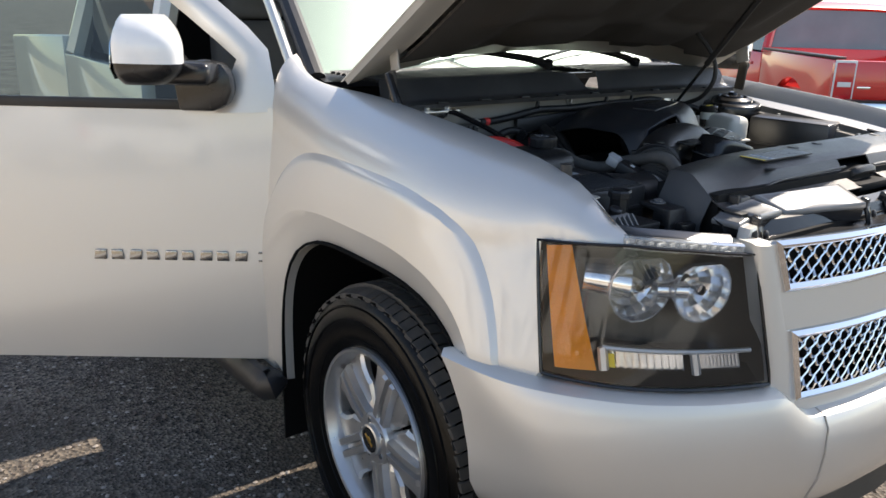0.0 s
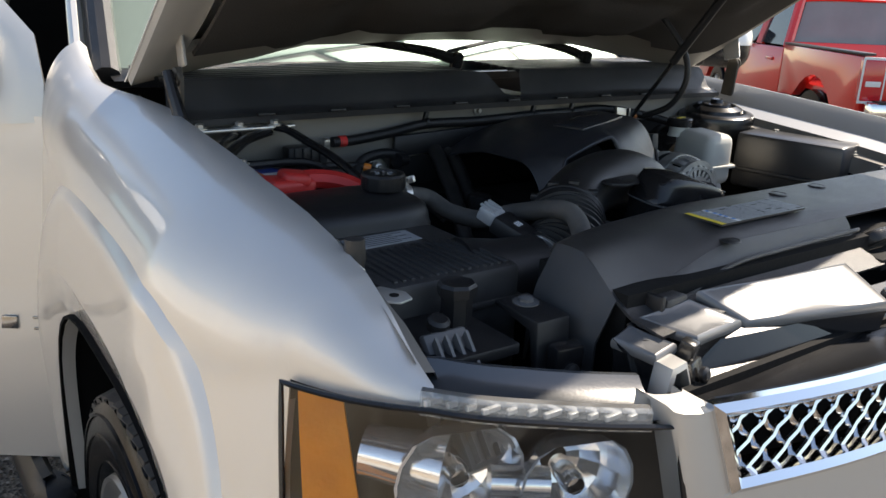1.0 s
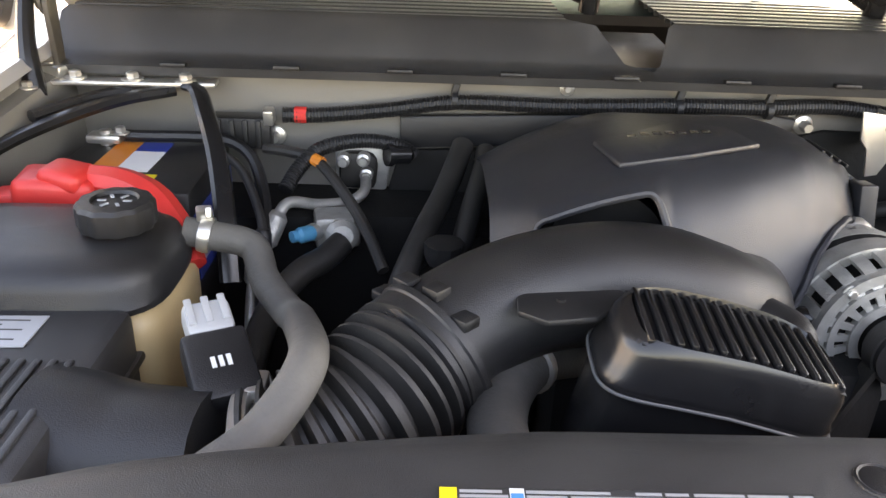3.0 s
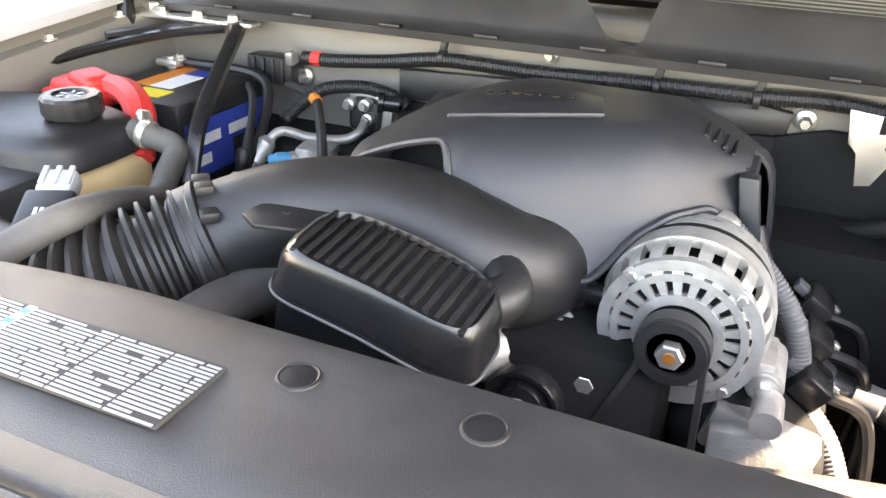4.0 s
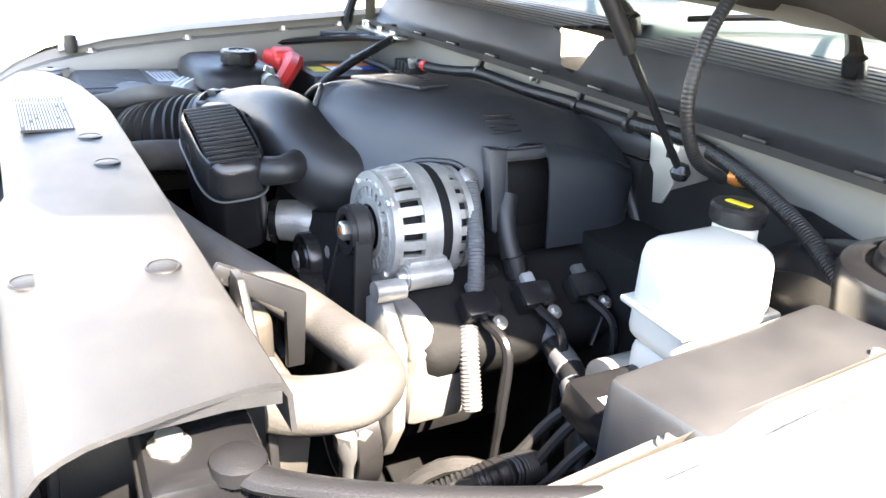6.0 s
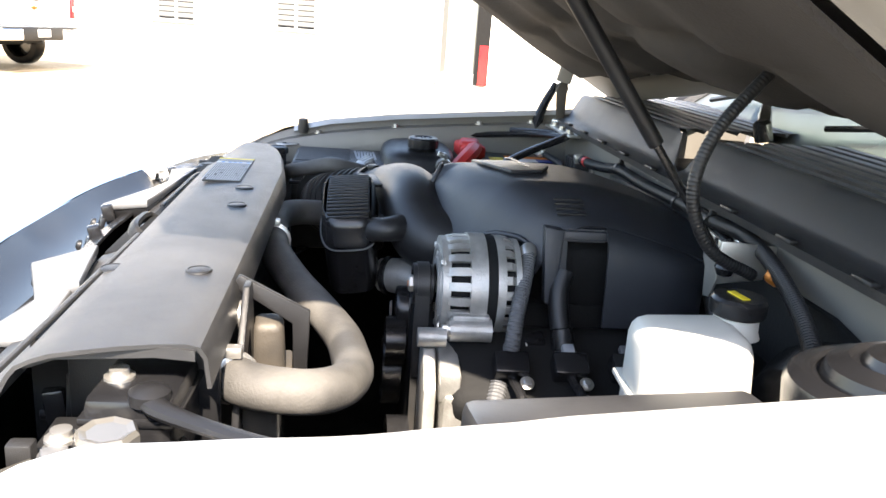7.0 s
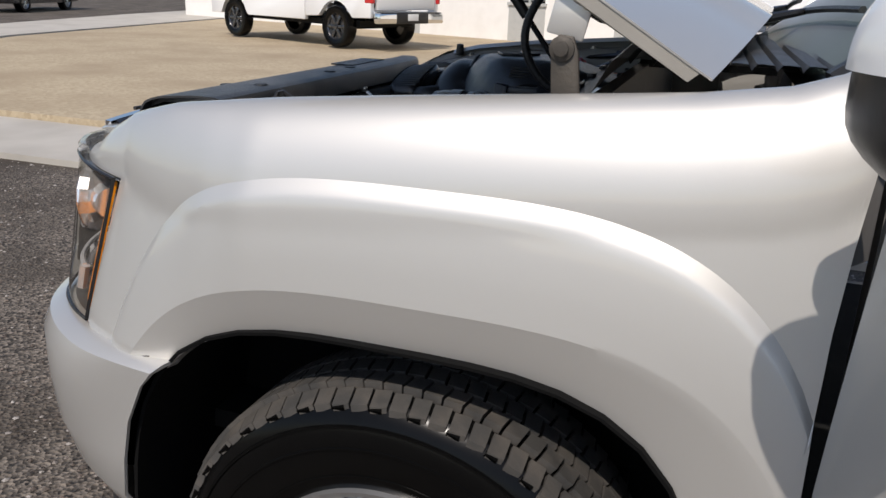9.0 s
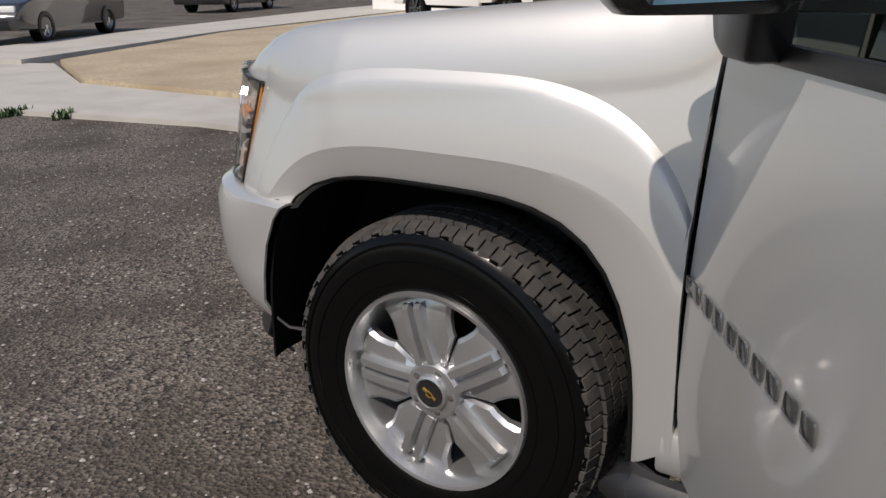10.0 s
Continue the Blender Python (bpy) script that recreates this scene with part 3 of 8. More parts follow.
def build_headlamp(side):
    def flip(bm):
        if side < 0:
            for v in bm.verts:
                v.co.x *= -1
        return bm
    bm = B()
    N, M = 28, 10
    back = [[lamp_point(i / N, j / M, 0.014 + 0.085 * (min(1, 6 * min(i / N, 1 - i / N, j / M, 1 - j / M))) ** 0.6) for i in range(N + 1)] for j in range(M + 1)]
    grid(bm, back)
    lamp = part("headlamp", flip(bm), LAMP_IN, truck, "clear headlamp with amber side marker and chrome reflectors")
    # rim
    bm = B()
    loop = [lamp_point(i / N, 0, 0.0) for i in range(N + 1)] + [lamp_point(1, j / M, 0) for j in range(1, M + 1)] + [lamp_point(i / N, 1, 0) for i in range(N - 1, -1, -1)] + [lamp_point(0, j / M, 0) for j in range(M - 1, -1, -1)]
    tube(bm, loop, 0.0035, 6, smoothpath=False, cap=False)
    part("gasket", flip(bm), BLACK_G, lamp)
    bm = B()
    grid(bm, [[lamp_point(i / N, j / M, 0.001) for i in range(N + 1)] for j in range(M + 1)])
    ob = part("lens", flip(bm), LENS, lamp)
    ob.visible_shadow = False
    bm = B()
    grid(bm, [[lamp_point(lerp(0.035, lerp(0.215, 0.150, j / 8), i / 6) + 0.020 * (1 - j / 8), lerp(0.05, 0.955, j / 8), 0.012 + 0.02 * i / 6) for i in range(7)] for j in range(9)])
    thick(bm, 0.004)
    part("side_marker", flip(bm), AMBER, lamp, "amber side marker")
    # two reflector bowls
    for u, r, v in ((0.45, 0.072, 0.68), (0.755, 0.066, 0.68)):
        c = lamp_point(u, v, 0.06)
        f = lamp_point(u, v, 0.0)
        ax = Vector((0.30, -0.95, 0))
        bm = B()
        # a bowl cut flat at the top, its wall faceted
        lathe(bm, [(r, 0.030), (r * 0.95, 0.030), (r * 0.90, 0.012), (r * 0.72, -0.010), (r * 0.45, -0.026), (0.016, -0.032)], c, ax, 18, caps=False)
        for w in bm.verts:
            w.co.z = min(w.co.z, c.z + r * 0.80)
        part("reflector", flip(bm), REFL, lamp, "chrome reflector bowl", smooth=False)
        bm = B()
        lathe(bm, [(0.012, -0.02), (0.014, 0.016), (0.010, 0.026), (0, 0.028)], c, ax, 14)
        part("bulb", flip(bm), CHROME, lamp)
    bm = B()
    a, b = lamp_point(0.20, 0.72, 0.045), lamp_point(0.43, 0.68, 0.055)
    tube(bm, [a, b], [0.028, 0.036], 16, smoothpath=False)
    part("reflector_sleeve", flip(bm), REFL, lamp)
    bm = B()
    tube(bm, [lamp_point(0.55, 0.66, 0.05), lamp_point(0.70, 0.66, 0.05)], 0.018, 12, smoothpath=False)
    part("reflector_bar", flip(bm), REFL, lamp)
    # lower row of signal lamps with ridged chrome
    for u0, u1 in ((0.26, 0.63), (0.70, 0.90)):
        bm = B()
        K = 22
        rows = []
        for j in range(3):
            rows.append([lamp_point(lerp(u0, u1, i / K), lerp(0.09, 0.21, j / 2), 0.03 + (0.010 if i % 2 else 0.0)) for i in range(K + 1)])
        grid(bm, rows)
        part("signal_reflector", flip(bm), REFL, lamp, sharp=10)
    bm = B()
    tube(bm, [lamp_point(lerp(0.27, 0.95, i / 8), 0.245, 0.022) for i in range(9)], 0.005, 6, n=2)
    tube(bm, [lamp_point(0.27, 0.08, 0.022), lamp_point(0.27, 0.245, 0.022)], 0.010, 6, smoothpath=False)
    tube(bm, [lamp_point(0.675, 0.08, 0.022), lamp_point(0.675, 0.235, 0.022)], 0.009, 6, smoothpath=False)
    part("signal_bezel", flip(bm), BEZEL, lamp, "pale bezel")
    bm = B()
    grid(bm, [[lamp_point(lerp(0.285, 0.32, i / 3), lerp(0.10, 0.20, j / 3), 0.026) for i in range(4)] for j in range(4)])
    part("signal_bulb", flip(bm), YELLOW, lamp)
    # closed bucket behind, with the clear upper edge
    bm = B()
    top = [[lamp_point(u, 1.0, d) + Vector((0, 0, -0.004 - 0.03 * d)) for u in [i / 12 for i in range(13)]] for d in (0.004, 0.05)] + [[lamp_point(u, 1.0, d) + Vector((0, 0, h)) for u in [i / 12 for i in range(13)]] for d, h in ((0.075, 0.008), (0.086, 0.016), (0.092, 0.016), (0.096, 0.0))]
    low = [[p - Vector((0, 0, 0.24)) for p in top[-1]]]
    grid(bm, top + low)
    part("lamp_bucket", flip(bm), LAMP_TOP, lamp, "smoky plastic lamp top")
    bm = B()
    rows = [[lamp_point(u, 1.0, d) + Vector((0, 0, h)) for u in [lerp(0.40, 0.94, i / 14) for i in range(15)]] for d, h in ((0.0, -0.006), (0.0, 0.015), (0.004, 0.019), (0.013, 0.019), (0.017, 0.0))]
    grid(bm, rows)
    thick(bm, 0.003)
    ob = part("lens_edge", flip(bm), FROST, lamp, "clear plastic upper edge")
    ob.visible_shadow = False
    bm = B()
    for k in range(11):
        box(bm, lamp_point(lerp(0.43, 0.90, k / 10), 1.0, 0.008) + Vector((0, 0, 0.007)), (0.012 if k % 3 else 0.022, 0.005, 0.006), None, 0.001)
    part("lens_ridges", flip(bm), BEZEL, lamp)
    return lamp


build_headlamp(1)
build_headlamp(-1)

# grille --------------------------------------------------------------------------
grille = part("grille", prism(B(), [(-0.55, -0.76), (0.55, -0.76), (0.55, -0.75), (-0.55, -0.75)], 0.76, 1.10), DARK, truck, "silver grille surround with chrome mesh")


def nose_x(x, out=0.0):
    s = nose_s(lambda p: p.x <= abs(x))
    p = nose(s, out)
    return Vector((math.copysign(p.x, x) if x else 0.0, p.y, 0))


def grille_pt(x, z, out=0.0):
    p = nose_x(x, 0)
    lean = 0.10 * (z - 0.85)
    return Vector((x, p.y + lean - out, z))


def bar(name, x0, x1, z0, z1, material, out=0.0, depth=0.03, parent=None):
    bm = B()
    n = 24
    rows = []
    for z, o in ((z0, out - depth), (z0, out - 0.004), (z0 + 0.005, out), (z1 - 0.005, out), (z1, out - 0.004), (z1, out - depth)):
        rows.append([grille_pt(lerp(x0, x1, i / n), z, o) for i in range(n + 1)])
    grid(bm, rows)
    return part(name, bm, material, parent or grille)


bar("centre_bar", -0.53, 0.53, 0.935, 1.022, PAINT, 0.010)
bar("lower_bar", -0.53, 0.53, 0.748, 0.790, PAINT, 0.008)
GRILLE_W = [(0.76, 0.474), (0.935, 0.500), (1.022, 0.524), (1.122, 0.552)]
for sd in (1, -1):
    bm = B()
    rows = []
    for k in range(15):
        z = lerp(0.770, 1.114, k / 14)
        x0, x1 = table(GRILLE_W, z) - 0.006, lerp(0.536, 0.583, (z - 0.832) / 0.27)
        rows.append([grille_pt(sd * lerp(x0, x1, i / 8), z, o) for i, o in ((0, -0.03), (0, 0.004), (1, 0.009), (4, 0.011), (7, 0.008), (8, 0.002), (8, -0.03))])
    # its top folds back towards the tray
    for dz, back in ((0.003, 0.012), (0.004, 0.040), (-0.03, 0.048)):
        rows.append([q + Vector((0, back if i not in (0, 6) else 0.02, dz)) for i, q in enumerate(rows[14])])
    grid(bm, rows)
    part("side_bar", bm, PAINT, grille)


def mesh_grille(z0, z1):
    def wide(z):
        return table(GRILLE_W, z)
    bm = B()
    def rr(off, o):
        b0, b1 = z0 + off, z1 - off
        w0, w1 = wide(b0) - off, wide(b1) - off
        pts = [grille_pt(lerp(-w0, w0, i / 30), b0, o) for i in range(31)] + [grille_pt(lerp(w0, w1, i / 4), lerp(b0, b1, i / 4), o) for i in range(1, 5)]
        pts += [grille_pt(lerp(w1, -w1, i / 30), b1, o) for i in range(1, 31)] + [grille_pt(lerp(-w1, -w0, i / 4), lerp(b1, b0, i / 4), o) for i in range(1, 4)]
        return pts
    grid(bm, [rr(0.0, 0.0), rr(-0.002, 0.014), rr(0.006, 0.020), rr(0.014, 0.014), rr(0.016, -0.02)], close=True)
    part("chrome_frame", bm, CHROME, grille, "chrome grille frame")
    # wavy wires that cross in hexagonal meshes
    bm = B()
    h = z1 - z0
    st = 0.034
    i = -0.6 - h
    while i < 0.6:
        for sg in (1, -1):
            pts = []
            m = int(h / 0.0105)
            for k in range(m + 1):
                zz = lerp(z0 + 0.008, z1 - 0.008, k / m)
                kk = k / m if sg > 0 else 1 - k / m
                xx = i + kk * h * 0.80 + 0.0035 * math.sin(2 * math.pi * kk * h * 0.80 / (st / 2)) * sg
                if abs(xx) < wide(zz) - 0.012:
                    pts.append(grille_pt(xx, zz, -0.004 + 0.0022 * sg))
            if len(pts) > 1:
                tube(bm, pts, 0.0036, 6, smoothpath=False)
        i += st
    part("chrome_mesh", bm, CHROME, grille, "chrome diamond mesh")


mesh_grille(1.022, 1.122)
mesh_grille(0.79, 0.935)


# hood, raised ----------------------------------------------------------------------
HY, HZ = 0.40, 1.330
H_OPEN = Matrix.Translation((0, HY, HZ)) @ Matrix.Rotation(radians(-37), 4, "X") @ Matrix.Translation((0, -HY, -HZ))


def hood_edge(f):
    """Half width and height of the closed hood at y."""
    y = f
    return table([(-0.88, 0.58), (-0.80, 0.68), (-0.70, 0.765), (-0.60, 0.785), (-0.3, 0.80), (0.45, 0.805)], y), table(TOPZ, y) + 0.006


def hood_pt(u, v, dz=0.0):
    """u across (-1 to 1), v from the rear edge (0) to the front (1), on the closed hood, then raised."""
    yr = 0.41 + 0.02 * (1 - u * u)
    ax = abs(u) * 0.79
    yf = nose_s(lambda p: p.x <= max(ax, 0.02))
    yf = nose(yf).y + 0.045
    y = lerp(yr, yf, v)
    w, z = hood_edge(y)
    x = u * min(w, 0.805 if v < 0.75 else lerp(0.805, 0.76, (v - 0.75) / 0.25))
    z = table(TOPZ, max(y, -0.66)) + 0.018 + lerp(0.115 * (1 - u * u), 0.045 * (0.5 + 0.5 * math.cos(math.pi * u)), ease(v / 0.30)) - 0.10 * max(0, -y - 0.66) + 0.012 * max(0, 1 - (abs(abs(u) - 0.5) / 0.12) ** 2 if abs(abs(u) - 0.5) < 0.12 else 0)
    x *= 1.05 if u > 0 else 1.0
    return H_OPEN @ Vector((x, y, z + dz))


bm = B()
NU, NV = 40, 36
outer = [[hood_pt(-1 + 2 * i / NU, j / NV) for i in range(NU + 1)] for j in range(NV + 1)]
grid(bm, outer)
thick(bm, 0.003)
hood = part("hood", bm, PAINT, truck, "raised silver hood with black insulation pad underneath")
bm = B()
# inner frame: a ring under the skin with a folded inner lip
ring = []
for e, dz in ((0.005, -0.003), (0.01, -0.022), (0.06, -0.030), (0.13, -0.028), (0.17, -0.034), (0.20, -0.020)):
    s = e * 0.55
    lo, hi = 0.012 + e * 0.75, 0.995 - e * 0.6
    loop = [(lerp(-1 + s, 1 - s, i / 24), lo) for i in range(25)] + [(1 - s, lerp(lo, hi, j / 24)) for j in range(1, 24)]
    loop += [(lerp(1 - s, -1 + s, i / 24), hi) for i in range(25)] + [(-1 + s, lerp(hi, lo, j / 24)) for j in range(1, 24)]
    ring.append([hood_pt(u, v, dz) for u, v in loop])
grid(bm, ring, close=True)
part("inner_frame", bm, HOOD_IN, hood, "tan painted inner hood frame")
bm = B()
rows = []
for j in range(41):
    v = lerp(0.15, 0.90, j / 40)
    row = []
    for i in range(41):
        u = lerp(-0.895, 0.895, i / 40)
        pk = 0.0
        for cu, cv, ru, rv in ((-0.45, 0.55, 0.25, 0.22), (0.45, 0.55, 0.25, 0.22), (0, 0.55, 0.13, 0.25), (-0.3, 0.24, 0.18, 0.06), (0.3, 0.24, 0.18, 0.06)):
            q = max(abs(u - cu) / ru, abs(v - cv) / rv)
            pk = max(pk, max(0.0, min(1.0, (1.15 - q) / 0.2)))
        tab = 0.028 if j == 0 and (i // 5) % 2 else 0.0
        row.append(hood_pt(u, v - tab, -0.040 - 0.022 * pk))
    rows.append(row)
grid(bm, rows)
thick(bm, 0.008)
part("insulation_pad", bm, PAD, hood, "dark quilted insulation pad")
# hinges
for sd in (1, -1):
    bm = B()
    hx = 0.835 if sd > 0 else 0.752
    prism(bm, [(0.208, 1.20), (0.250 if sd > 0 else 0.226, 1.20), (0.234 if sd > 0 else 0.222, 1.345), (0.226, 1.366), (0.206, 1.368), (0.196, 1.350)], sd * hx, sd * (hx + 0.008), "x", 0.002)
    lathe(bm, [(0.017, 0), (0.017, 0.004), (0.010, 0.006), (0.010, 0.011), (0, 0.012)], (sd * (hx + 0.008), 0.212, 1.350), (sd, 0, 0), 16)
    part("hood_hinge_arm", bm, HINGE, truck, "dusty steel hood hinge")
    bm = B()
    a, b = Vector((sd * (hx - 0.005), 0.21, 1.355)), hood_pt(sd * (0.95 if sd > 0 else 0.92), 0.18, -0.03)
    d = b - a
    box(bm, (a + b) / 2 + Vector((sd * 0.006, 0, 0.012)), (0.006, d.length, 0.052 if sd > 0 else 0.040), (math.degrees(math.atan2(d.z, d.y)), 0, 0), 0.003)
    # sunlit link keeps the full paint, the shaded one takes the darkened copy
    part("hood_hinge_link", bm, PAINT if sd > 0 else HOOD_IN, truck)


# cab -----------------------------------------------------------------------------
def wind_pt(u, v, o=0.0):
    """On the windscreen: u across (-1 to 1), v up."""
    hw = lerp(0.80, 0.66, v)
    y = lerp(0.46, 1.18, v) + 0.10 * u * u * lerp(1.0, 1.2, v)
    z = lerp(1.325, 1.82, v) - 0.015 * u * u + 0.02 * math.sin(math.pi * v)
    return Vector((hw * u, y - 0.6 * o, z + 0.8 * o))


bm = B()
grid(bm, [[wind_pt(-1 + i / 10, j / 10) for i in range(21)] for j in range(11)])
thick(bm, 0.005)
ws = part("windscreen", bm, GLASS_W, truck, "green-tinted windscreen with blue shade band")
ws.visible_shadow = False
bm = B()
grid(bm, [[wind_pt(-0.98 + 1.96 * i / 20, lerp(0.80, 0.97, j / 3), 0.004) for i in range(21)] for j in range(4)])
ob = part("shade_band", bm, GLASS_B, ws)
ob.visible_shadow = False
for sd in (1, -1):
    bm = B()
    tube(bm, [wind_pt(sd * 1.02, k / 6) + Vector((sd * 0.034, 0.03, 0)) for k in range(7)], 0.017, 10, n=3, flat=1.3)
    part("a_pillar", bm, PAINT, truck)
    bm = B()
    tube(bm, [wind_pt(sd * 1.005, k / 6, 0.006) for k in range(7)], 0.030, 10, n=3)
    part("windscreen_seal", bm, BLACK, truck)
# roof, rear cab and bed close the body
bm = B()
rows = []
for j in range(13):
    y = lerp(1.18, 3.0, j / 12)
    rows.append([Vector((u * 0.70, y + 0.12 * u * u * (1 - j / 12), 1.86 + 0.05 * math.sin(math.pi * min(1, j / 10)) ** 0.5 - 0.05 * u ** 4)) for u in [-1 + i / 8 for i in range(17)]])
grid(bm, rows)
thick(bm, 0.03)
part("roof", bm, PAINT, truck)
for sd in (1, -1):
    bm = B()
    prism(bm, [(1.72, 0.45), (3.02, 0.45), (3.02, 1.25), (1.70, 1.25)], sd * 0.93, sd * 0.99, "x", 0.01)
    part("rear_door", bm, PAINT, truck)
    bm = B()
    prism(bm, [(1.72, 1.262), (2.95, 1.262), (2.75, 1.80), (1.78, 1.82)], sd * 0.855, sd * 0.862, "x")
    part("rear_window", bm, GLASS_D, truck)
    bm = B()
    tube(bm, [(sd * 0.93, 1.68, 1.25), (sd * 0.78, 1.72, 1.84)], 0.05, 8, smoothpath=False)
    part("side_pillar", bm, PAINT, truck)
    bm = B()
    tube(bm, [(sd * 0.93, 3.0, 1.25), (sd * 0.76, 2.9, 1.84)], 0.06, 8, smoothpath=False)
    part("side_pillar", bm, PAINT, truck)
    bm = B()
    prism(bm, [(3.04, 0.55), (3.10, 0.55), (3.12, 0.85), (3.30, 0.93), (3.60, 0.93), (3.78, 0.80), (3.82, 0.55), (4.55, 0.58), (4.55, 1.28), (3.04, 1.34)], sd * 0.90, sd * 0.99, "x", 0.012)
    part("bed_side", bm, PAINT, truck)
    bm = B()
    tube(bm, [(sd * 0.98, 0.55, 0.40), (sd * 1.03, 0.70, 0.385), (sd * 1.03, 2.8, 0.385), (sd * 0.98, 2.95, 0.40)], 0.05, 10, flat=0.6)
    part("running_board", bm, BLACK, truck, "black running board")
    bm = B()
    box(bm, (sd * 0.93, 1.15, 0.46), (0.09, 1.2, 0.10), None, 0.015)
    part("sill", bm, PAINT, truck)
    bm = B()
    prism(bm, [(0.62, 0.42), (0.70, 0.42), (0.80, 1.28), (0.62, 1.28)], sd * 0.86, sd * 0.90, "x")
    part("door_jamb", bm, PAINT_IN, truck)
bm = B()
box(bm, (0, 4.50, 0.93), (1.80, 0.08, 0.65), None, 0.015)
part("tailgate", bm, PAINT, truck)
bm = B()
box(bm, (0, 3.0, 1.30), (1.78, 0.06, 1.0), None, 0.02)
box(bm, (0, 3.75, 0.62), (1.80, 1.5, 0.04))
part("bed_bulkhead", bm, DARK, truck)
bm = B()
box(bm, (0, 1.8, 0.50), (1.74, 2.4, 0.06))
part("cab_floor", bm, DARK, truck)
# dashboard and seats
bm = B()
rows = []
for j in range(9):
    a = j / 8
    rows.append([Vector((u * 0.80, 0.62 + 0.42 * a + 0.05 * u * u, 1.30 - 0.10 * a ** 3 - 0.35 * max(0, a - 0.85) / 0.15)) for u in [-1 + i / 6 for i in range(13)]])
grid(bm, rows)
thick(bm, 0.02)
part("dashboard", bm, BLACK, truck)
bm = B()
lathe(bm, [(0.18, -0.012), (0.195, 0), (0.18, 0.012), (0.168, 0), (0.18, -0.012)], (0.38, 1.16, 1.15), (0, 0.9, 0.45), 28, caps=False)
box(bm, (0.38, 1.14, 1.14), (0.30, 0.03, 0.05), (25, 0, 0), 0.01)
part("steering_wheel", bm, BLACK, truck)
for sx in (0.40, -0.40):
    seat = part("front_seat", box(B(), (sx, 1.55, 0.80), (0.52, 0.52, 0.18), (6, 0, 0), 0.06, 3), CLOTH, truck, "grey cloth front seat")
    part("backrest", box(B(), (sx, 1.84, 1.15), (0.50, 0.16, 0.62), (-14, 0, 0), 0.06, 3, (0.85, 0.8)), CLOTH, seat)
    part("headrest", box(B(), (sx, 1.93, 1.55), (0.28, 0.11, 0.19), (-10, 0, 0), 0.04, 3), CLOTH, seat)


# front doors, open -----------------------------------------------------------------
def build_door(side, angle):
    M = Matrix.Translation((side * 0.985, 0.592, 0)) @ Matrix.Rotation(radians(-side * angle), 4, "Z") @ Matrix.Diagonal((side, 1, 1, 1))
    # local: x outwards, y rearwards from the hinge edge, z up
    def put(bm):
        for v in bm.verts:
            v.co = M @ v.co
        if side < 0:
            bmesh.ops.reverse_faces(bm, faces=bm.faces[:])
        return bm
    def shell(z):
        return -0.028 * max(0.0, (z - 0.75) / 0.45) ** 1.4 - 0.05 * max(0.0, 0.62 - z) ** 1.2 * 2.0 + 0.004
    zs = [0.435, 0.45, 0.50, 0.56, 0.62, 0.68, 0.74, 0.80, 0.86, 0.92, 0.98, 1.04, 1.10, 1.16, 1.20, 1.225, 1.235]
    bm = B()
    rows = []
    ahead = 0.0 if side > 0 else 0.045
    for z in zs:
        f0 = table([(0.43, 0.03), (0.55, 0.0), (1.05, 0.0), (1.24, 0.0)], z) - ahead
        rows.append([Vector((shell(z), lerp(f0, 1.11, i / 14), z)) for i in range(15)])
    grid(bm, rows)
    door = part("front_door", put(bm), PAINT, truck, "open silver front door with raised chrome badge")
    bm = B()
    prism(bm, [(0.008, 0.44), (1.10, 0.44), (1.10, 1.228), (0.012, 1.228)], -0.11, -0.034, "x", 0.012)
    part("door_inner_panel", put(bm), CLOTH, door)
    # upper frame: pillar side raked like the windscreen pillar
    bm = B()
    fr = [(-0.02, 0.02, 1.232), (-0.045, 0.16, 1.40), (-0.085, 0.33, 1.58), (-0.13, 0.52, 1.76), (-0.16, 0.72, 1.82), (-0.16, 1.06, 1.83)]
    tube(bm, [Vector(p) for p in fr[3:]], 0.026, 8, n=5)
    tube(bm, [Vector((-0.16, 1.06, 1.83)), Vector((-0.035, 1.085, 1.23))], 0.024, 8, smoothpath=False)
    part("window_frame", put(bm), PAINT, door)
    bm = B()
    # the solid painted corner and broad front post of the window frame
    front = [(-ahead, 1.222), (-ahead - 0.004, 1.30), (-0.03, 1.40), (0.03, 1.463), (0.117, 1.535), (0.26, 1.64), (0.46, 1.76), (0.70, 1.85)]
    rear = [(0.145, 1.215), (0.11, 1.25), (0.062, 1.37), (0.12, 1.42), (0.20, 1.485), (0.33, 1.585), (0.52, 1.70), (0.74, 1.795)]
    rows = []
    for k in range(5):
        f = k / 4
        rows.append([Vector((-0.030 - 0.20 * max(0, lerp(a[1], b[1], f) - 1.235) + 0.018 * math.sin(math.pi * f), lerp(a[0], b[0], f), lerp(a[1], b[1], f))) for a, b in zip(front, rear)])
    grid(bm, rows)
    thick(bm, 0.02)
    part("corner_panel", put(bm), PAINT, door, sharp=50)
    bm = B()
    A = [bm.verts.new(p) for p in [(-0.06, 0.10, 1.228), (-0.05, 1.08, 1.228), (-0.16, 1.05, 1.82), (-0.16, 0.72, 1.81), (-0.13, 0.54, 1.75), (-0.085, 0.36, 1.57)]]
    bm.faces.new(A)
    g = part("door_glass", put(bm), GLASS_T, door)
    g.visible_shadow = False
    bm = B()
    box(bm, (-0.028, 0.62, 1.238), (0.016, 0.94, 0.030), None, 0.004)
    part("window_seal", put(bm), BLACK, door)
    # chrome badge, drawn as a row of plain bars
    zb = 0.812 if side > 0 else 0.768
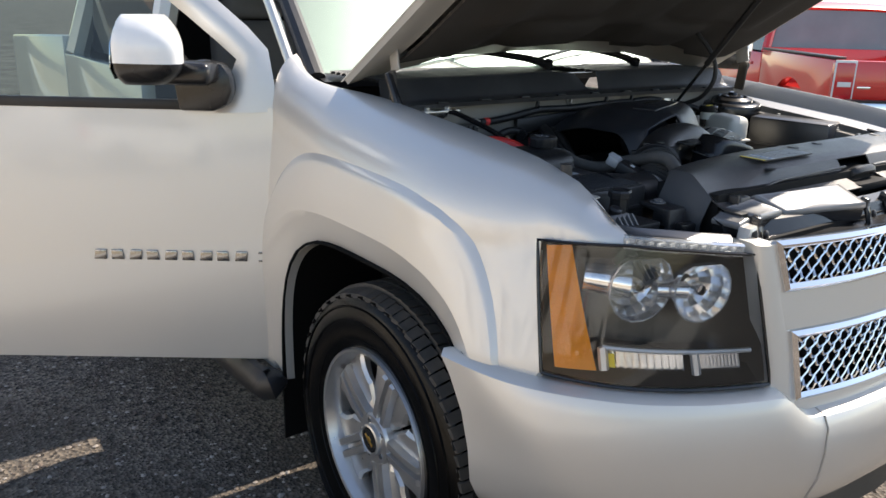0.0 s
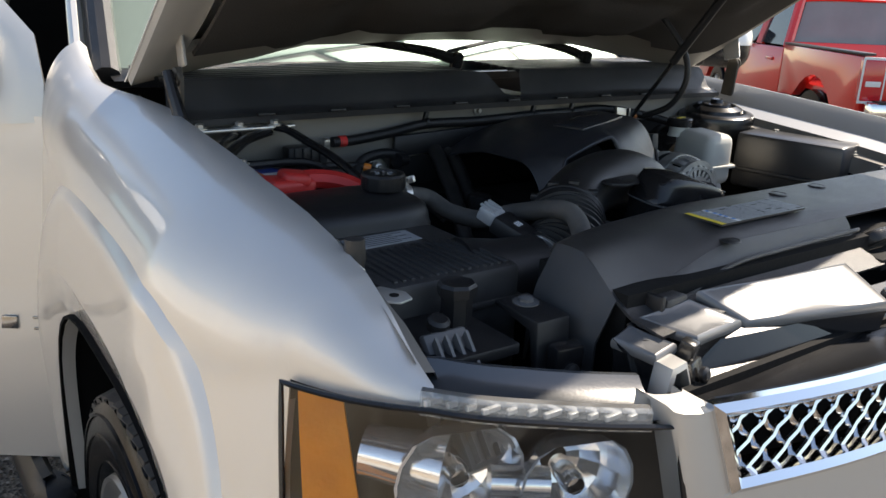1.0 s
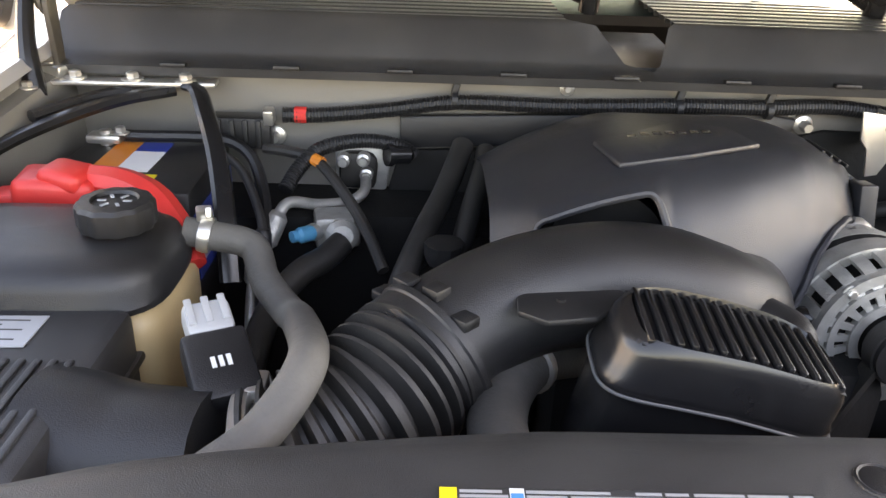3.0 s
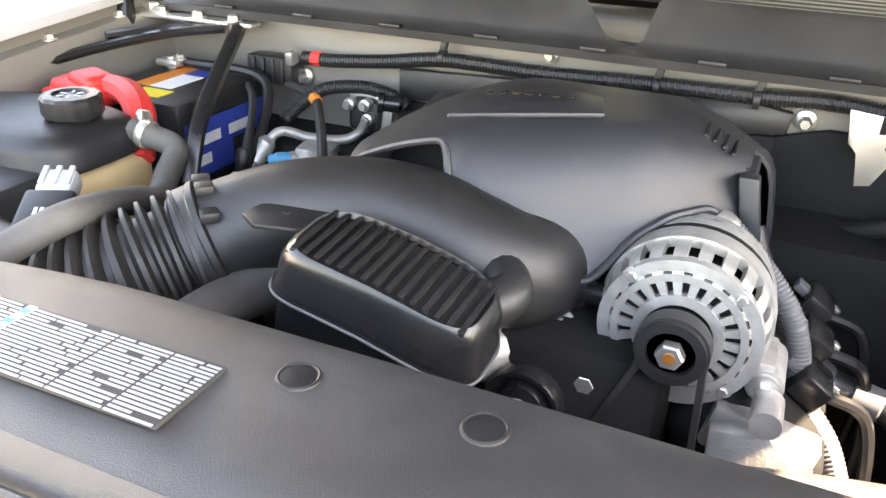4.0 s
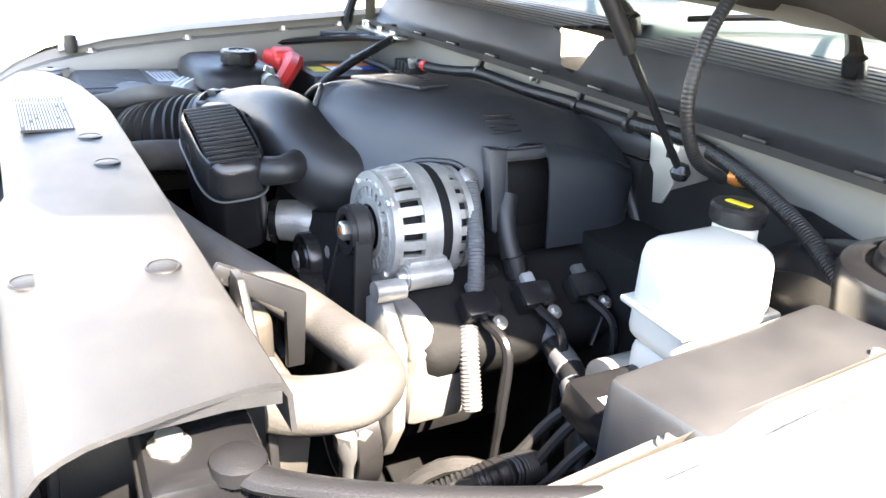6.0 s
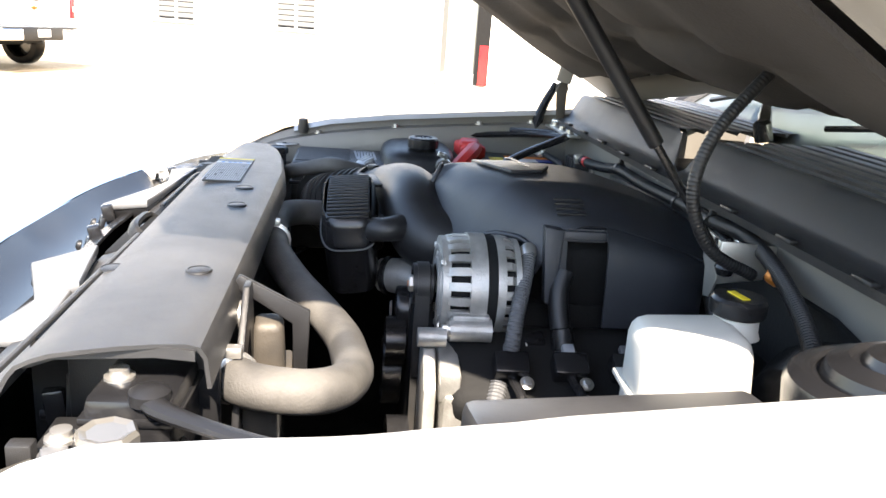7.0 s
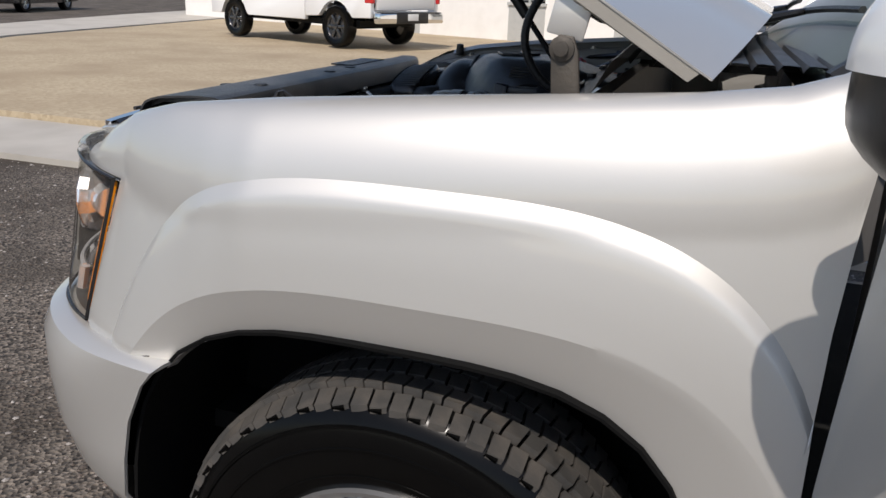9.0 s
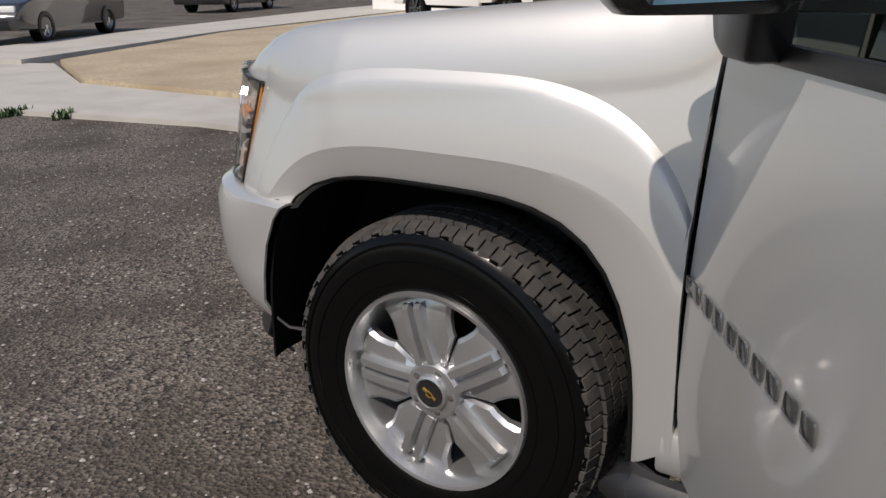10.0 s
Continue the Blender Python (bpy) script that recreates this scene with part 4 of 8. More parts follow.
    for k in range(9):
        c = 0.053 + k * 0.0533 if side > 0 else 0.489 - k * 0.0533
        lean = 0.003 if k % 2 else -0.003
        bm = prism(B(), [(c - 0.019, zb), (c + 0.019, zb), (c + 0.017 + lean, zb + 0.031), (c - 0.017 + lean, zb + 0.031)], shell(0.8) + 0.001, shell(0.8) + 0.006, "x", 0.002)
        part("badge_bar", put(bm), LETTER, door)
    for sg in (-1, 0, 1):
        c = 0.014 if side > 0 else 0.0
        bm = box(B(), (shell(0.8) + 0.003, c + (0.0 if sg else -0.008), zb + 0.015 + sg * 0.013), (0.006, 0.018 if sg else 0.005, 0.005 if sg else 0.031), None, 0.001)
        part("badge_mark", put(bm), LETTER, door)
    # door mirror: foot on the door, arm, head turned towards the driver
    bm = B()
    # a broad sail foot with rounded front edge, and the flat arm that runs into the head
    prism(bm, [(0.215, 1.226), (0.115, 1.226), (0.075, 1.245), (0.058, 1.285), (0.064, 1.330), (0.085, 1.362), (0.150, 1.372), (0.230, 1.345)], -0.035, 0.030, "x", 0.012)
    box(bm, (0.050, 0.195, 1.338), (0.13, 0.20, 0.062), (0, 0, 4), 0.020, 3)
    mirror = part("door_mirror", put(bm), BLACK_G, door, "folding door mirror with white cap")
    ex, ey = Vector((math.cos(radians(4)), math.sin(radians(4)), 0)), Vector((-math.sin(radians(4)), math.cos(radians(4)), 0))
    hc = Vector((0.128, 0.312 if side > 0 else 0.262, -0.020 if side > 0 else -0.002))
    def head(zlo, zhi, grow=0.0):
        bm = B()
        rows = []
        for j in range(15):
            z = lerp(zlo, zhi, j / 14)
            k = 1.0 - 0.50 * max(0, (z - 1.40) / 0.095) ** 2.6 - 0.40 * max(0, (1.372 - z) / 0.055) ** 2
            ring = []
            for i in range(36):
                a = 2 * math.pi * i / 36
                ca, sa = math.cos(a), math.sin(a)
                u = math.copysign(abs(ca) ** 0.55, ca) * (0.128 + grow) * lerp(1, k, 0.6)
                v = math.copysign(abs(sa) ** 0.75, sa) * ((0.062 if sa > 0 else 0.150 - 0.05 * max(0.0, 1 - u / 0.128)) + grow) * k
                if v > 0:
                    v = min(v, 0.047 - 0.10 * max(0.0, z - 1.336))
                ring.append(hc + ex * u + ey * v + Vector((0, 0, z)))
            rows.append(ring)
        V = grid(bm, rows, close=True)
        bm.faces.new(V[0][::-1])
        bm.faces.new(V[-1])
        return bm
    part("mirror_shell", put(head(1.319, 1.470)), BLACK_G, mirror, sharp=50)
    part("mirror_cap", put(head(1.400 if side > 0 else 1.375, 1.495, 0.0035)), PAINT_W, mirror, "white mirror cap", sharp=50)
    bm = B()
    poly = [(-0.108, 1.352), (-0.102, 1.342), (-0.088, 1.336), (0.080, 1.331), (0.112, 1.362), (0.114, 1.420), (0.090, 1.464), (-0.07, 1.472), (-0.10, 1.462), (-0.110, 1.44)]
    A = [bm.verts.new(hc + ex * u + ey * (0.0515 - 0.10 * (z - 1.336)) + Vector((0, 0, z))) for u, z in poly]
    bm.faces.new(A)
    thick(bm, 0.003)
    part("mirror_glass", put(bm), MIRROR, mirror)
    return door


build_door(1, 57)
build_door(-1, 55)


# wheels ------------------------------------------------------------------------------
def build_wheel(x, y, side):
    M = Matrix.Translation((x, y + 0.012, 0.418)) @ Matrix.Scale(1.04, 4) @ Matrix.Rotation(radians(90 * side), 4, "Y") @ Matrix.Rotation(radians(-20), 4, "Z")
    # local: z is the axle, pointing outwards
    def put(bm):
        for v in bm.verts:
            v.co = M @ v.co
        return bm
    prof = [(0.235, 0.055), (0.246, 0.062), (0.262, 0.066), (0.30, 0.074), (0.335, 0.074), (0.362, 0.066), (0.380, 0.052), (0.385, 0.046), (0.388, 0.0), (0.386, -0.12), (0.378, -0.155), (0.33, -0.185), (0.24, -0.17)]
    tyre = part("wheel", put(lathe(B(), prof, (0, 0, 0), (0, 0, 1), 72, caps=False)), TYRE, truck, "front wheel with black all-terrain tyre and silver five-spoke rim")
    # tread blocks
    bm = B()
    nb = 78
    for i in range(nb):
        a = 2 * math.pi * i / nb
        for k, (h0, h1, sh) in enumerate(((0.020, 0.056, 0.0), (-0.022, 0.014, 0.5), (-0.068, -0.028, 0.15), (-0.112, -0.074, 0.6), (-0.152, -0.118, 0.1))):
            b = a + sh * 2 * math.pi / nb
            w = 0.0135
            q = []
            for r in (0.382, 0.4015 - (0.008 if k in (0, 4) else 0)):
                for da, hh in ((-w, h0), (w, h0 + 0.006), (w, h1 + 0.004), (-w, h1)):
                    rr = r - (0.010 if k == 0 and hh > 0.04 else 0)
                    ang = b + da * (1.0 / 0.4) + (0.012 if k % 2 else -0.012) * (hh - h0) / (h1 - h0)
                    q.append(bm.verts.new((rr * math.cos(ang), rr * math.sin(ang), hh)))
            for f in ((4, 5, 6, 7), (0, 1, 5, 4), (1, 2, 6, 5), (2, 3, 7, 6), (3, 0, 4, 7)):
                bm.faces.new([q[j] for j in f])
    part("tread", put(bm), TREAD, tyre, smooth=False)
    # moulded rings and shoulder lugs on the sidewall
    for r_, h_ in ((0.268, 0.068), (0.318, 0.0755), (0.352, 0.0715)):
        part("sidewall_ring", put(lathe(B(), [(r_ - 0.003, h_ - 0.003), (r_ - 0.0015, h_ + 0.0012), (r_ + 0.0015, h_ + 0.0012), (r_ + 0.003, h_ - 0.003)], (0, 0, 0), (0, 0, 1), 72, caps=False)), TYRE, tyre)
    for i in range(39):
        a = 2 * math.pi * i / 39
        part("shoulder_lug", put(box(B(), (0.374 * math.cos(a), 0.374 * math.sin(a), 0.056), (0.014, 0.020, 0.006), (0, -28, math.degrees(a)))), TYRE, tyre, smooth=False)
    rim = part("rim", put(lathe(B(), [(0.243, 0.060), (0.240, 0.068), (0.232, 0.066), (0.222, 0.045), (0.215, 0.02), (0.205, -0.10), (0.235, -0.15)], (0, 0, 0), (0, 0, 1), 64, caps=False)), ALLOY, tyre, "silver alloy rim")
    # five broad spokes, each with two ridges
    for k in range(5):
        bm = B()
        a = 2 * math.pi * k / 5
        def at(r, off, h):
            return Vector((r * math.cos(a) - off * math.sin(a), r * math.sin(a) + off * math.cos(a), h))
        S = []
        for r, w, h, th in ((0.050, 0.068, 0.040, 0.03), (0.085, 0.116, 0.045, 0.03), (0.118, 0.160, 0.046, 0.03), (0.134, 0.158, 0.047, 0.03), (0.165, 0.164, 0.046, 0.035), (0.190, 0.186, 0.044, 0.04), (0.206, 0.222, 0.040, 0.04), (0.218, 0.270, 0.034, 0.045), (0.230, 0.288, 0.030, 0.045)):
            S.append([at(r, dx, h + dz) for dx, dz in ((-w * 0.5, -th), (-w * 0.5, -0.020), (-w * 0.44, -0.012), (-0.034, -0.009), (0.034, -0.009), (w * 0.44, -0.012), (w * 0.5, -0.020), (w * 0.5, -th))])
        V = grid(bm, S, close=True)
        bm.faces.new(V[0])
        bm.faces.new(V[-1])
        spoke = part("spoke", put(bm), ALLOY, rim, sharp=20)
        for sg in (-1, 1):
            bm = B()
            S = []
            for r, h in ((0.058, 0.038), (0.066, 0.050), (0.13, 0.054), (0.198, 0.051), (0.209, 0.040)):
                S.append([at(r, sg * (0.019 + dx), h + dz) for dx, dz in ((-0.0150, -0.016), (-0.0105, 0.003), (0.0065, 0.003), (0.0105, -0.016))])
            grid(bm, S)
            part("spoke_ridge", put(bm), ALLOY, spoke, smooth=False)
    bm = B()
    lathe(bm, [(0.070, 0.0), (0.070, 0.046), (0.064, 0.054), (0.043, 0.055), (0.041, 0.064), (0.036, 0.066), (0.034, 0.062), (0.0, 0.062)], (0, 0, 0), (0, 0, 1), 40)
    part("hub", put(bm), ALLOY, rim)
    bm = B()
    lathe(bm, [(0.034, 0.0605), (0.033, 0.064), (0.0, 0.066)], (0, 0, 0), (0, 0, 1), 32)
    part("hub_cap", put(bm), BLACK_G, rim, "black centre cap with gold emblem")
    bm = B()
    for w, h in ((0.040, 0.007), (0.014, 0.015)):
        box(bm, (0.002 if w < 0.02 else 0, 0, 0.066), (h, w, 0.002), (0, 0, -14), 0.0005)
    part("emblem", put(bm), GOLD, rim, "gold bow-shaped emblem")
    bm = B()
    lathe(bm, [(0.165, -0.06), (0.165, -0.05), (0.05, -0.05)], (0, 0, 0), (0, 0, 1), 36)
    part("brake_disc", put(bm), DARK, rim)
    bm = B()
    lathe(bm, [(0.21, -0.09), (0.02, -0.09)], (0, 0, 0), (0, 0, 1), 36, caps=False)
    part("backing_plate", put(bm), DARK, rim)
    for k in range(5):
        a = 2 * math.pi * (k + 0.5) / 5
        bm = lathe(B(), [(0.0095, 0.03), (0.0095, 0.049), (0.006, 0.05), (0, 0.05)], (0.050 * math.cos(a), 0.050 * math.sin(a), 0.006), (0, 0, 1), 6)
        part("lug_nut", put(bm), CHROME, rim)
    return tyre


build_wheel(0.885, 0.0, 1)
build_wheel(-0.885, 0.0, -1)
build_wheel(0.885, 3.45, 1)
build_wheel(-0.885, 3.45, -1)


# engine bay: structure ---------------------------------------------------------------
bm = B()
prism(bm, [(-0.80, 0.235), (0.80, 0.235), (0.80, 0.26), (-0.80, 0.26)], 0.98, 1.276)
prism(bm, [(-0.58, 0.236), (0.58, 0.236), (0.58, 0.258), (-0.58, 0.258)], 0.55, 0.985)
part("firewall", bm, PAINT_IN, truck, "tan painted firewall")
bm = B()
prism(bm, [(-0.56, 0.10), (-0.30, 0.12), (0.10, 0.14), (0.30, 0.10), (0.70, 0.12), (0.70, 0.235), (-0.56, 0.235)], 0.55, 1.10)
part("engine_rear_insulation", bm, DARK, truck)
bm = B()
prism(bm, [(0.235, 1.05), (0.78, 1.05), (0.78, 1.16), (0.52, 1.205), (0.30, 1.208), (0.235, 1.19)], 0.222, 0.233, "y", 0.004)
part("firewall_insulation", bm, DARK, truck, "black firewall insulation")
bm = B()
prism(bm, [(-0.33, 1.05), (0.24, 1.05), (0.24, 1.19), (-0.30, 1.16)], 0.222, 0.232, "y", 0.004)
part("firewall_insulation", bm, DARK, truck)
# cowl: lip, front face and louvred top in two halves with the wiper gap between
def cowl_half(x0, x1, xt0, xt1):
    bm = B()
    prof = [(0.190, 1.266), (0.187, 1.278), (0.218, 1.284), (0.226, 1.292), (0.250, 1.338), (0.258, 1.344)]
    rows = []
    for k, (y, z) in enumerate(prof):
        t = max(0.0, (k - 2) / 3)
        a, b = lerp(x0, xt0, t), lerp(x1, xt1, t)
        rows.append([Vector((lerp(a, b, i / 16), y + 0.03 * (lerp(a, b, i / 16)) ** 2, z - 0.012 * (lerp(a, b, i / 16)) ** 2)) for i in range(17)])
    # louvres
    y = 0.258
    for k in range(9):
        for dy, dz in ((0.0, 0.0), (0.014, -0.001), (0.018, -0.009), (0.024, 0.0)):
            rows.append([Vector((lerp(xt0, xt1, i / 16), y + dy + 0.03 * lerp(xt0, xt1, i / 16) ** 2, 1.344 + dz + k * 0.0004 - 0.012 * lerp(xt0, xt1, i / 16) ** 2)) for i in range(17)])
        y += 0.032
    grid(bm, rows)
    return part("cowl_panel", bm, SHROUD, truck, "black plastic cowl panel with louvres")


cowl_half(-0.78, 0.045, -0.76, -0.075)
cowl_half(0.045, 0.78, 0.075, 0.76)
bm = B()
prism(bm, [(-0.10, 0.24), (0.10, 0.24), (0.12, 0.52), (-0.12, 0.52)], 1.27, 1.285)
part("wiper_well", bm, BLACK, truck)
for i in range(9):
    bm = B()
    box(bm, (-0.60 + i * 0.15, 0.187 + 0.03 * (-0.6 + i * 0.15) ** 2, 1.2815 - 0.012 * (-0.6 + i * 0.15) ** 2), (0.035, 0.012, 0.006), None, 0.002)
    part("cowl_clip", bm, BLACK, truck)
bm = B()
grid(bm, [[Vector((x, 0.50 + 0.02 * x * x, 1.318 - 0.01 * x * x)) for x in [-0.8 + 1.6 * i / 16 for i in range(17)]], [Vector((x, 0.56 + 0.1 * x * x, 1.345 - 0.01 * x * x)) for x in [-0.8 + 1.6 * i / 16 for i in range(17)]]])
part("windscreen_base", bm, BLACK, truck)
# wipers
for x0, xa, xb in ((-0.02, -0.55, -0.05), (0.42, 0.02, 0.55)):
    bm = B()
    a = Vector((x0, 0.39, 1.356))
    u1, u2 = xa / 0.78, xb / 0.78
    p1, p2 = wind_pt(u1, 0.05, 0.02), wind_pt(u2, 0.14, 0.02)
    mid = (p1 + p2) / 2
    tube(bm, [a, a.lerp(mid, 0.3) + Vector((0, 0, 0.012)), mid + Vector((0, 0, 0.012))], [0.014, 0.010, 0.006], 8)
    lathe(bm, [(0.016, -0.02), (0.016, 0.012), (0.010, 0.018), (0, 0.018)], a, (0, -0.3, 1), 12)
    wiper = part("wiper", bm, BLACK_G, truck, "black windscreen wiper")
    bm = B()
    tube(bm, [p1.lerp(p2, k / 8) + Vector((0, 0, 0.012 * math.sin(math.pi * k / 8))) for k in range(9)], 0.006, 6, n=2)
    part("wiper_blade", bm, BLACK, wiper)
# rails along the fenders' inner edges
for sd in (1, -1):
    bm = B()
    rows = []
    ys_ = [-0.62 + i * 0.06 for i in range(18)]
    low = 0.055 if sd > 0 else 0.0
    def rail(pairs):
        return [[Vector((sd * dx, y, table(TOPZ, y) + dz - low * ease((y + 0.58) / 0.1))) for y in ys_] for dx, dz in pairs]
    grid(bm, rail(((0.782, -0.012), (0.774, -0.030), (0.755, -0.034), (0.750, -0.045), (0.747, -0.075))))
    if sd > 0:
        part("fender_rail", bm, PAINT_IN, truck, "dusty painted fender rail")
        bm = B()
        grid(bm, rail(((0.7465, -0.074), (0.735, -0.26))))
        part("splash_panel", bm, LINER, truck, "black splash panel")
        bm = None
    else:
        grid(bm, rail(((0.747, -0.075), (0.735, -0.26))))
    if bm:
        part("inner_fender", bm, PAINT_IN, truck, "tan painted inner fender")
    for y in (-0.42, -0.22, 0.0, 0.14):
        part("fender_bolt", hexbolt(B(), (sd * 0.768, y, table(TOPZ, y) - 0.033 - (0.055 if sd > 0 else 0)), (0, 0, 1), 0.007, 0.008), STEEL, truck)
    if sd > 0:
        continue
    bm = B()
    lathe(bm, [(0.012, 0), (0.014, 0.01), (0.012, 0.035), (0, 0.038)], (sd * 0.765, -0.46, 1.195), (0, 0, 1), 14)
    part("rubber_bumper", bm, RUBBER, truck)
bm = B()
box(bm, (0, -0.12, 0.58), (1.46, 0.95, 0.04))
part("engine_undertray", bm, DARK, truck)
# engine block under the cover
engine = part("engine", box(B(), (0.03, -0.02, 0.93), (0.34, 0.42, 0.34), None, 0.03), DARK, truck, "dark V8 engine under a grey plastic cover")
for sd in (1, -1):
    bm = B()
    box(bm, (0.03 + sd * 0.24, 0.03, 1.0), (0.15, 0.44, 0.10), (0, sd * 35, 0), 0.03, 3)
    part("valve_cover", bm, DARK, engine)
for i in range(4):
    y = -0.10 + i * 0.085
    coil = part("ignition_coil", box(B(), (0.322, y, 1.045), (0.036, 0.050, 0.030), (0, 35, 0), 0.005), BLACK_G, engine)
    part("plug_lead", tube(B(), [(0.335, y, 1.035), (0.380, y + 0.01, 1.01), (0.395, y, 0.93), (0.39, y, 0.85)], 0.007, 8), BLACK_G, coil)
    part("coil_bolt", hexbolt(B(), (0.345, y + 0.02, 1.030), (0.6, 0, 0.8), 0.006, 0.006), STEEL, coil)
    part("coil_connector", box(B(), (0.305, y, 1.062), (0.02, 0.018, 0.012), (0, 35, 0), 0.003), LABEL_G if i == 1 else GREY_P, coil)

# engine cover ------------------------------------------------------------------------
def cov_z(x, y):
    z = 1.272
    z -= 1.3 * max(0.0, x - 0.12) ** 1.5
    z -= 1.0 * max(0.0, -0.03 - x) ** 1.5
    z -= 0.6 * max(0.0, y - 0.02) ** 1.5
    z -= 0.10 * max(0.0, -0.08 - y)
    return z


def cov_front(x):
    return soft_table([(-0.195, -0.10), (-0.168, -0.150), (-0.031, -0.166), (0.04, -0.140), (0.10, -0.105), (0.191, -0.049), (0.224, 0.0)], x, 0.022)


COV0, COV1 = -0.195, 0.224
# hanging front skirt: open over the duct, tongue between duct and alternator, arch over the alternator
def skirt_z(x):
    return soft_table([(-0.195, 1.12), (-0.176, 1.13), (-0.160, 1.200), (-0.150, 1.226), (-0.056, 1.258), (-0.042, 1.250), (-0.030, 1.195), (0.0, 1.200), (0.035, 1.190), (0.065, 1.165), (0.085, 1.146), (0.103, 1.140), (0.116, 1.150), (0.135, 1.178), (0.165, 1.195), (0.195, 1.197), (0.212, 1.180), (0.224, 1.145)], x, 0.007)


def skirt_pt(x, f):
    """f from the upper edge (0) to the lower (1)."""
    y, z = cov_front(x), cov_z(x, cov_front(x))
    zb = min(skirt_z(x), z - 0.004)
    drop = (z - zb) * f
    return Vector((x, y - 0.006 * min(1, f * 4) - 0.52 * drop, z - drop))


# one moulded shell: the top, the rounded front edge and the skirt
def shell_row(x):
    yf = cov_front(x)
    zb = min(skirt_z(x), cov_z(x, yf) - 0.004)
    drop = cov_z(x, yf) - zb
    R = 0.040
    d = min(0.040, drop * 0.7)
    A, C, E = Vector((x, yf + R, cov_z(x, yf + R))), Vector((x, yf, cov_z(x, yf) + 0.003)), skirt_pt(x, d / max(drop, 1e-6))
    col = [Vector((x, lerp(0.212, yf + R, j / 20), cov_z(x, lerp(0.212, yf + R, j / 20)))) for j in range(20)]
    for j in range(9):
        t = j / 8
        col.append(A * (1 - t) ** 2 + C * (2 * t * (1 - t)) + E * t * t)
    col += [skirt_pt(x, lerp(d / max(drop, 1e-6), 1.0, j / 5)) for j in range(1, 6)]
    return col


bm = B()
grid(bm, [shell_row(lerp(COV0, COV1, i / 140)) for i in range(141)])
thick(bm, 0.004)
cover = part("engine_cover", bm, COVER, truck, "dark grey plastic engine cover", sharp=40)
bm = B()
tube(bm, [skirt_pt(x, 1.0) + Vector((0, -0.003, 0.001)) for x in [lerp(-0.024, 0.222, i / 60) for i in range(61)]], 0.0042, 8, smoothpath=False)
part("cover_rim", bm, COVER, cover)
bm = B()
tube(bm, [skirt_pt(x, 1.0) + Vector((0, -0.003, 0.001)) for x in [lerp(-0.172, -0.034, i / 30) for i in range(31)]], 0.004, 8, smoothpath=False)
part("opening_rim", bm, COVER, cover)
# driver's side wall with its opening, leaning out downwards
def lean_out(bm):
    for v in bm.verts:
        v.co.x += 0.20 * max(0.0, 1.215 - v.co.z)
    return bm
for y0, y1, z0, z1 in ((-0.035, -0.012, 1.125, 1.215), (-0.012, 0.045, 1.203, 1.222)):
    part("cover_side_wall", lean_out(prism(B(), [(y0, z0), (y1, z0), (y1, z1), (y0, z1)], 0.218, 0.223, "x")), COVER, cover)
bm = B()
rows = []
for j in range(15):
    y = lerp(0.045, 0.214, j / 14)
    zt = cov_z(COV1, min(y, 0.212))
    tuck = 0.030 * max(0.0, (j - 8) / 6) ** 2
    rows.append([Vector((COV1 + dx - tuck * (0.4 + 0.6 * f), y - 0.012 * f * (j == 14), lerp(zt, 1.082 + 0.02 * tuck / 0.03, f))) for dx, f in ((-0.002, 0.0), (0.010, 0.05), (0.019, 0.13), (0.025, 0.26), (0.029, 0.45), (0.033, 0.7), (0.037, 1.0))])
grid(bm, rows)
thick(bm, 0.004)
part("cover_side_wall", bm, COVER, cover)
part("cover_side_rib", lean_out(prism(B(), [(-0.045, 1.115), (-0.028, 1.112), (-0.020, 1.222), (-0.050, 1.226)], 0.216, 0.236, "x", 0.003)), COVER, cover)
part("cover_side_rib", lean_out(prism(B(), [(-0.03, 1.206), (0.06, 1.206), (0.06, 1.220), (-0.03, 1.220)], 0.218, 0.231, "x", 0.003)), COVER, cover)
part("intake_manifold", box(B(), (0.15, 0.06, 1.13), (0.08, 0.22, 0.13), None, 0.03, 3), DARK, engine)
bm = B()
lathe(bm, [(0.058, -0.05), (0.058, 0.04), (0.045, 0.05)], (-0.075, -0.09, 1.185), (0.1, 1, 0), 28)
part("throttle_body", bm, DARK, engine)
bm = B()
prism(bm, [(-0.085, -0.045), (-0.072, -0.120), (0.0, -0.112), (0.082, -0.078), (0.066, -0.022), (0.018, 0.0)], 0.0, 0.006, "z", 0.0025)
for v in bm.verts:
    v.co.z += cov_z(v.co.x, v.co.y) + 0.0005
panel = part("cover_badge_panel", bm, COVER, cover, "raised badge panel")
for i in range(7):
    part("badge_bar", box(B(), (-0.048 + i * 0.014, -0.060 + i * 0.003, cov_z(-0.048 + i * 0.014, -0.060 + i * 0.003) + 0.0068), (0.009, 0.008, 0.001)), BLACK_G, panel)
for i in range(4):
    x = 0.176 + 0.010 * i
    part("cover_slit", box(B(), (x, -0.005, cov_z(x, -0.005) + 0.0005), (0.004, 0.045, 0.004), (0, 14, 0), 0.0015), BLACK, cover)

# radiator cover -------------------------------------------------------------------------
COVER_BACK = [(-0.50, -0.508), (-0.44, -0.487), (-0.37, -0.474), (-0.18, -0.453), (0.70, -0.452)]
COVER_PROF = [(-0.015, 1.160), (0.0, 1.165), (0.02, 1.195), (0.06, 1.206), (0.14, 1.210), (0.30, 1.211), (0.49, 1.2105), (0.67, 1.2085), (0.83, 1.206), (0.92, 1.202), (1.0, 1.196)]


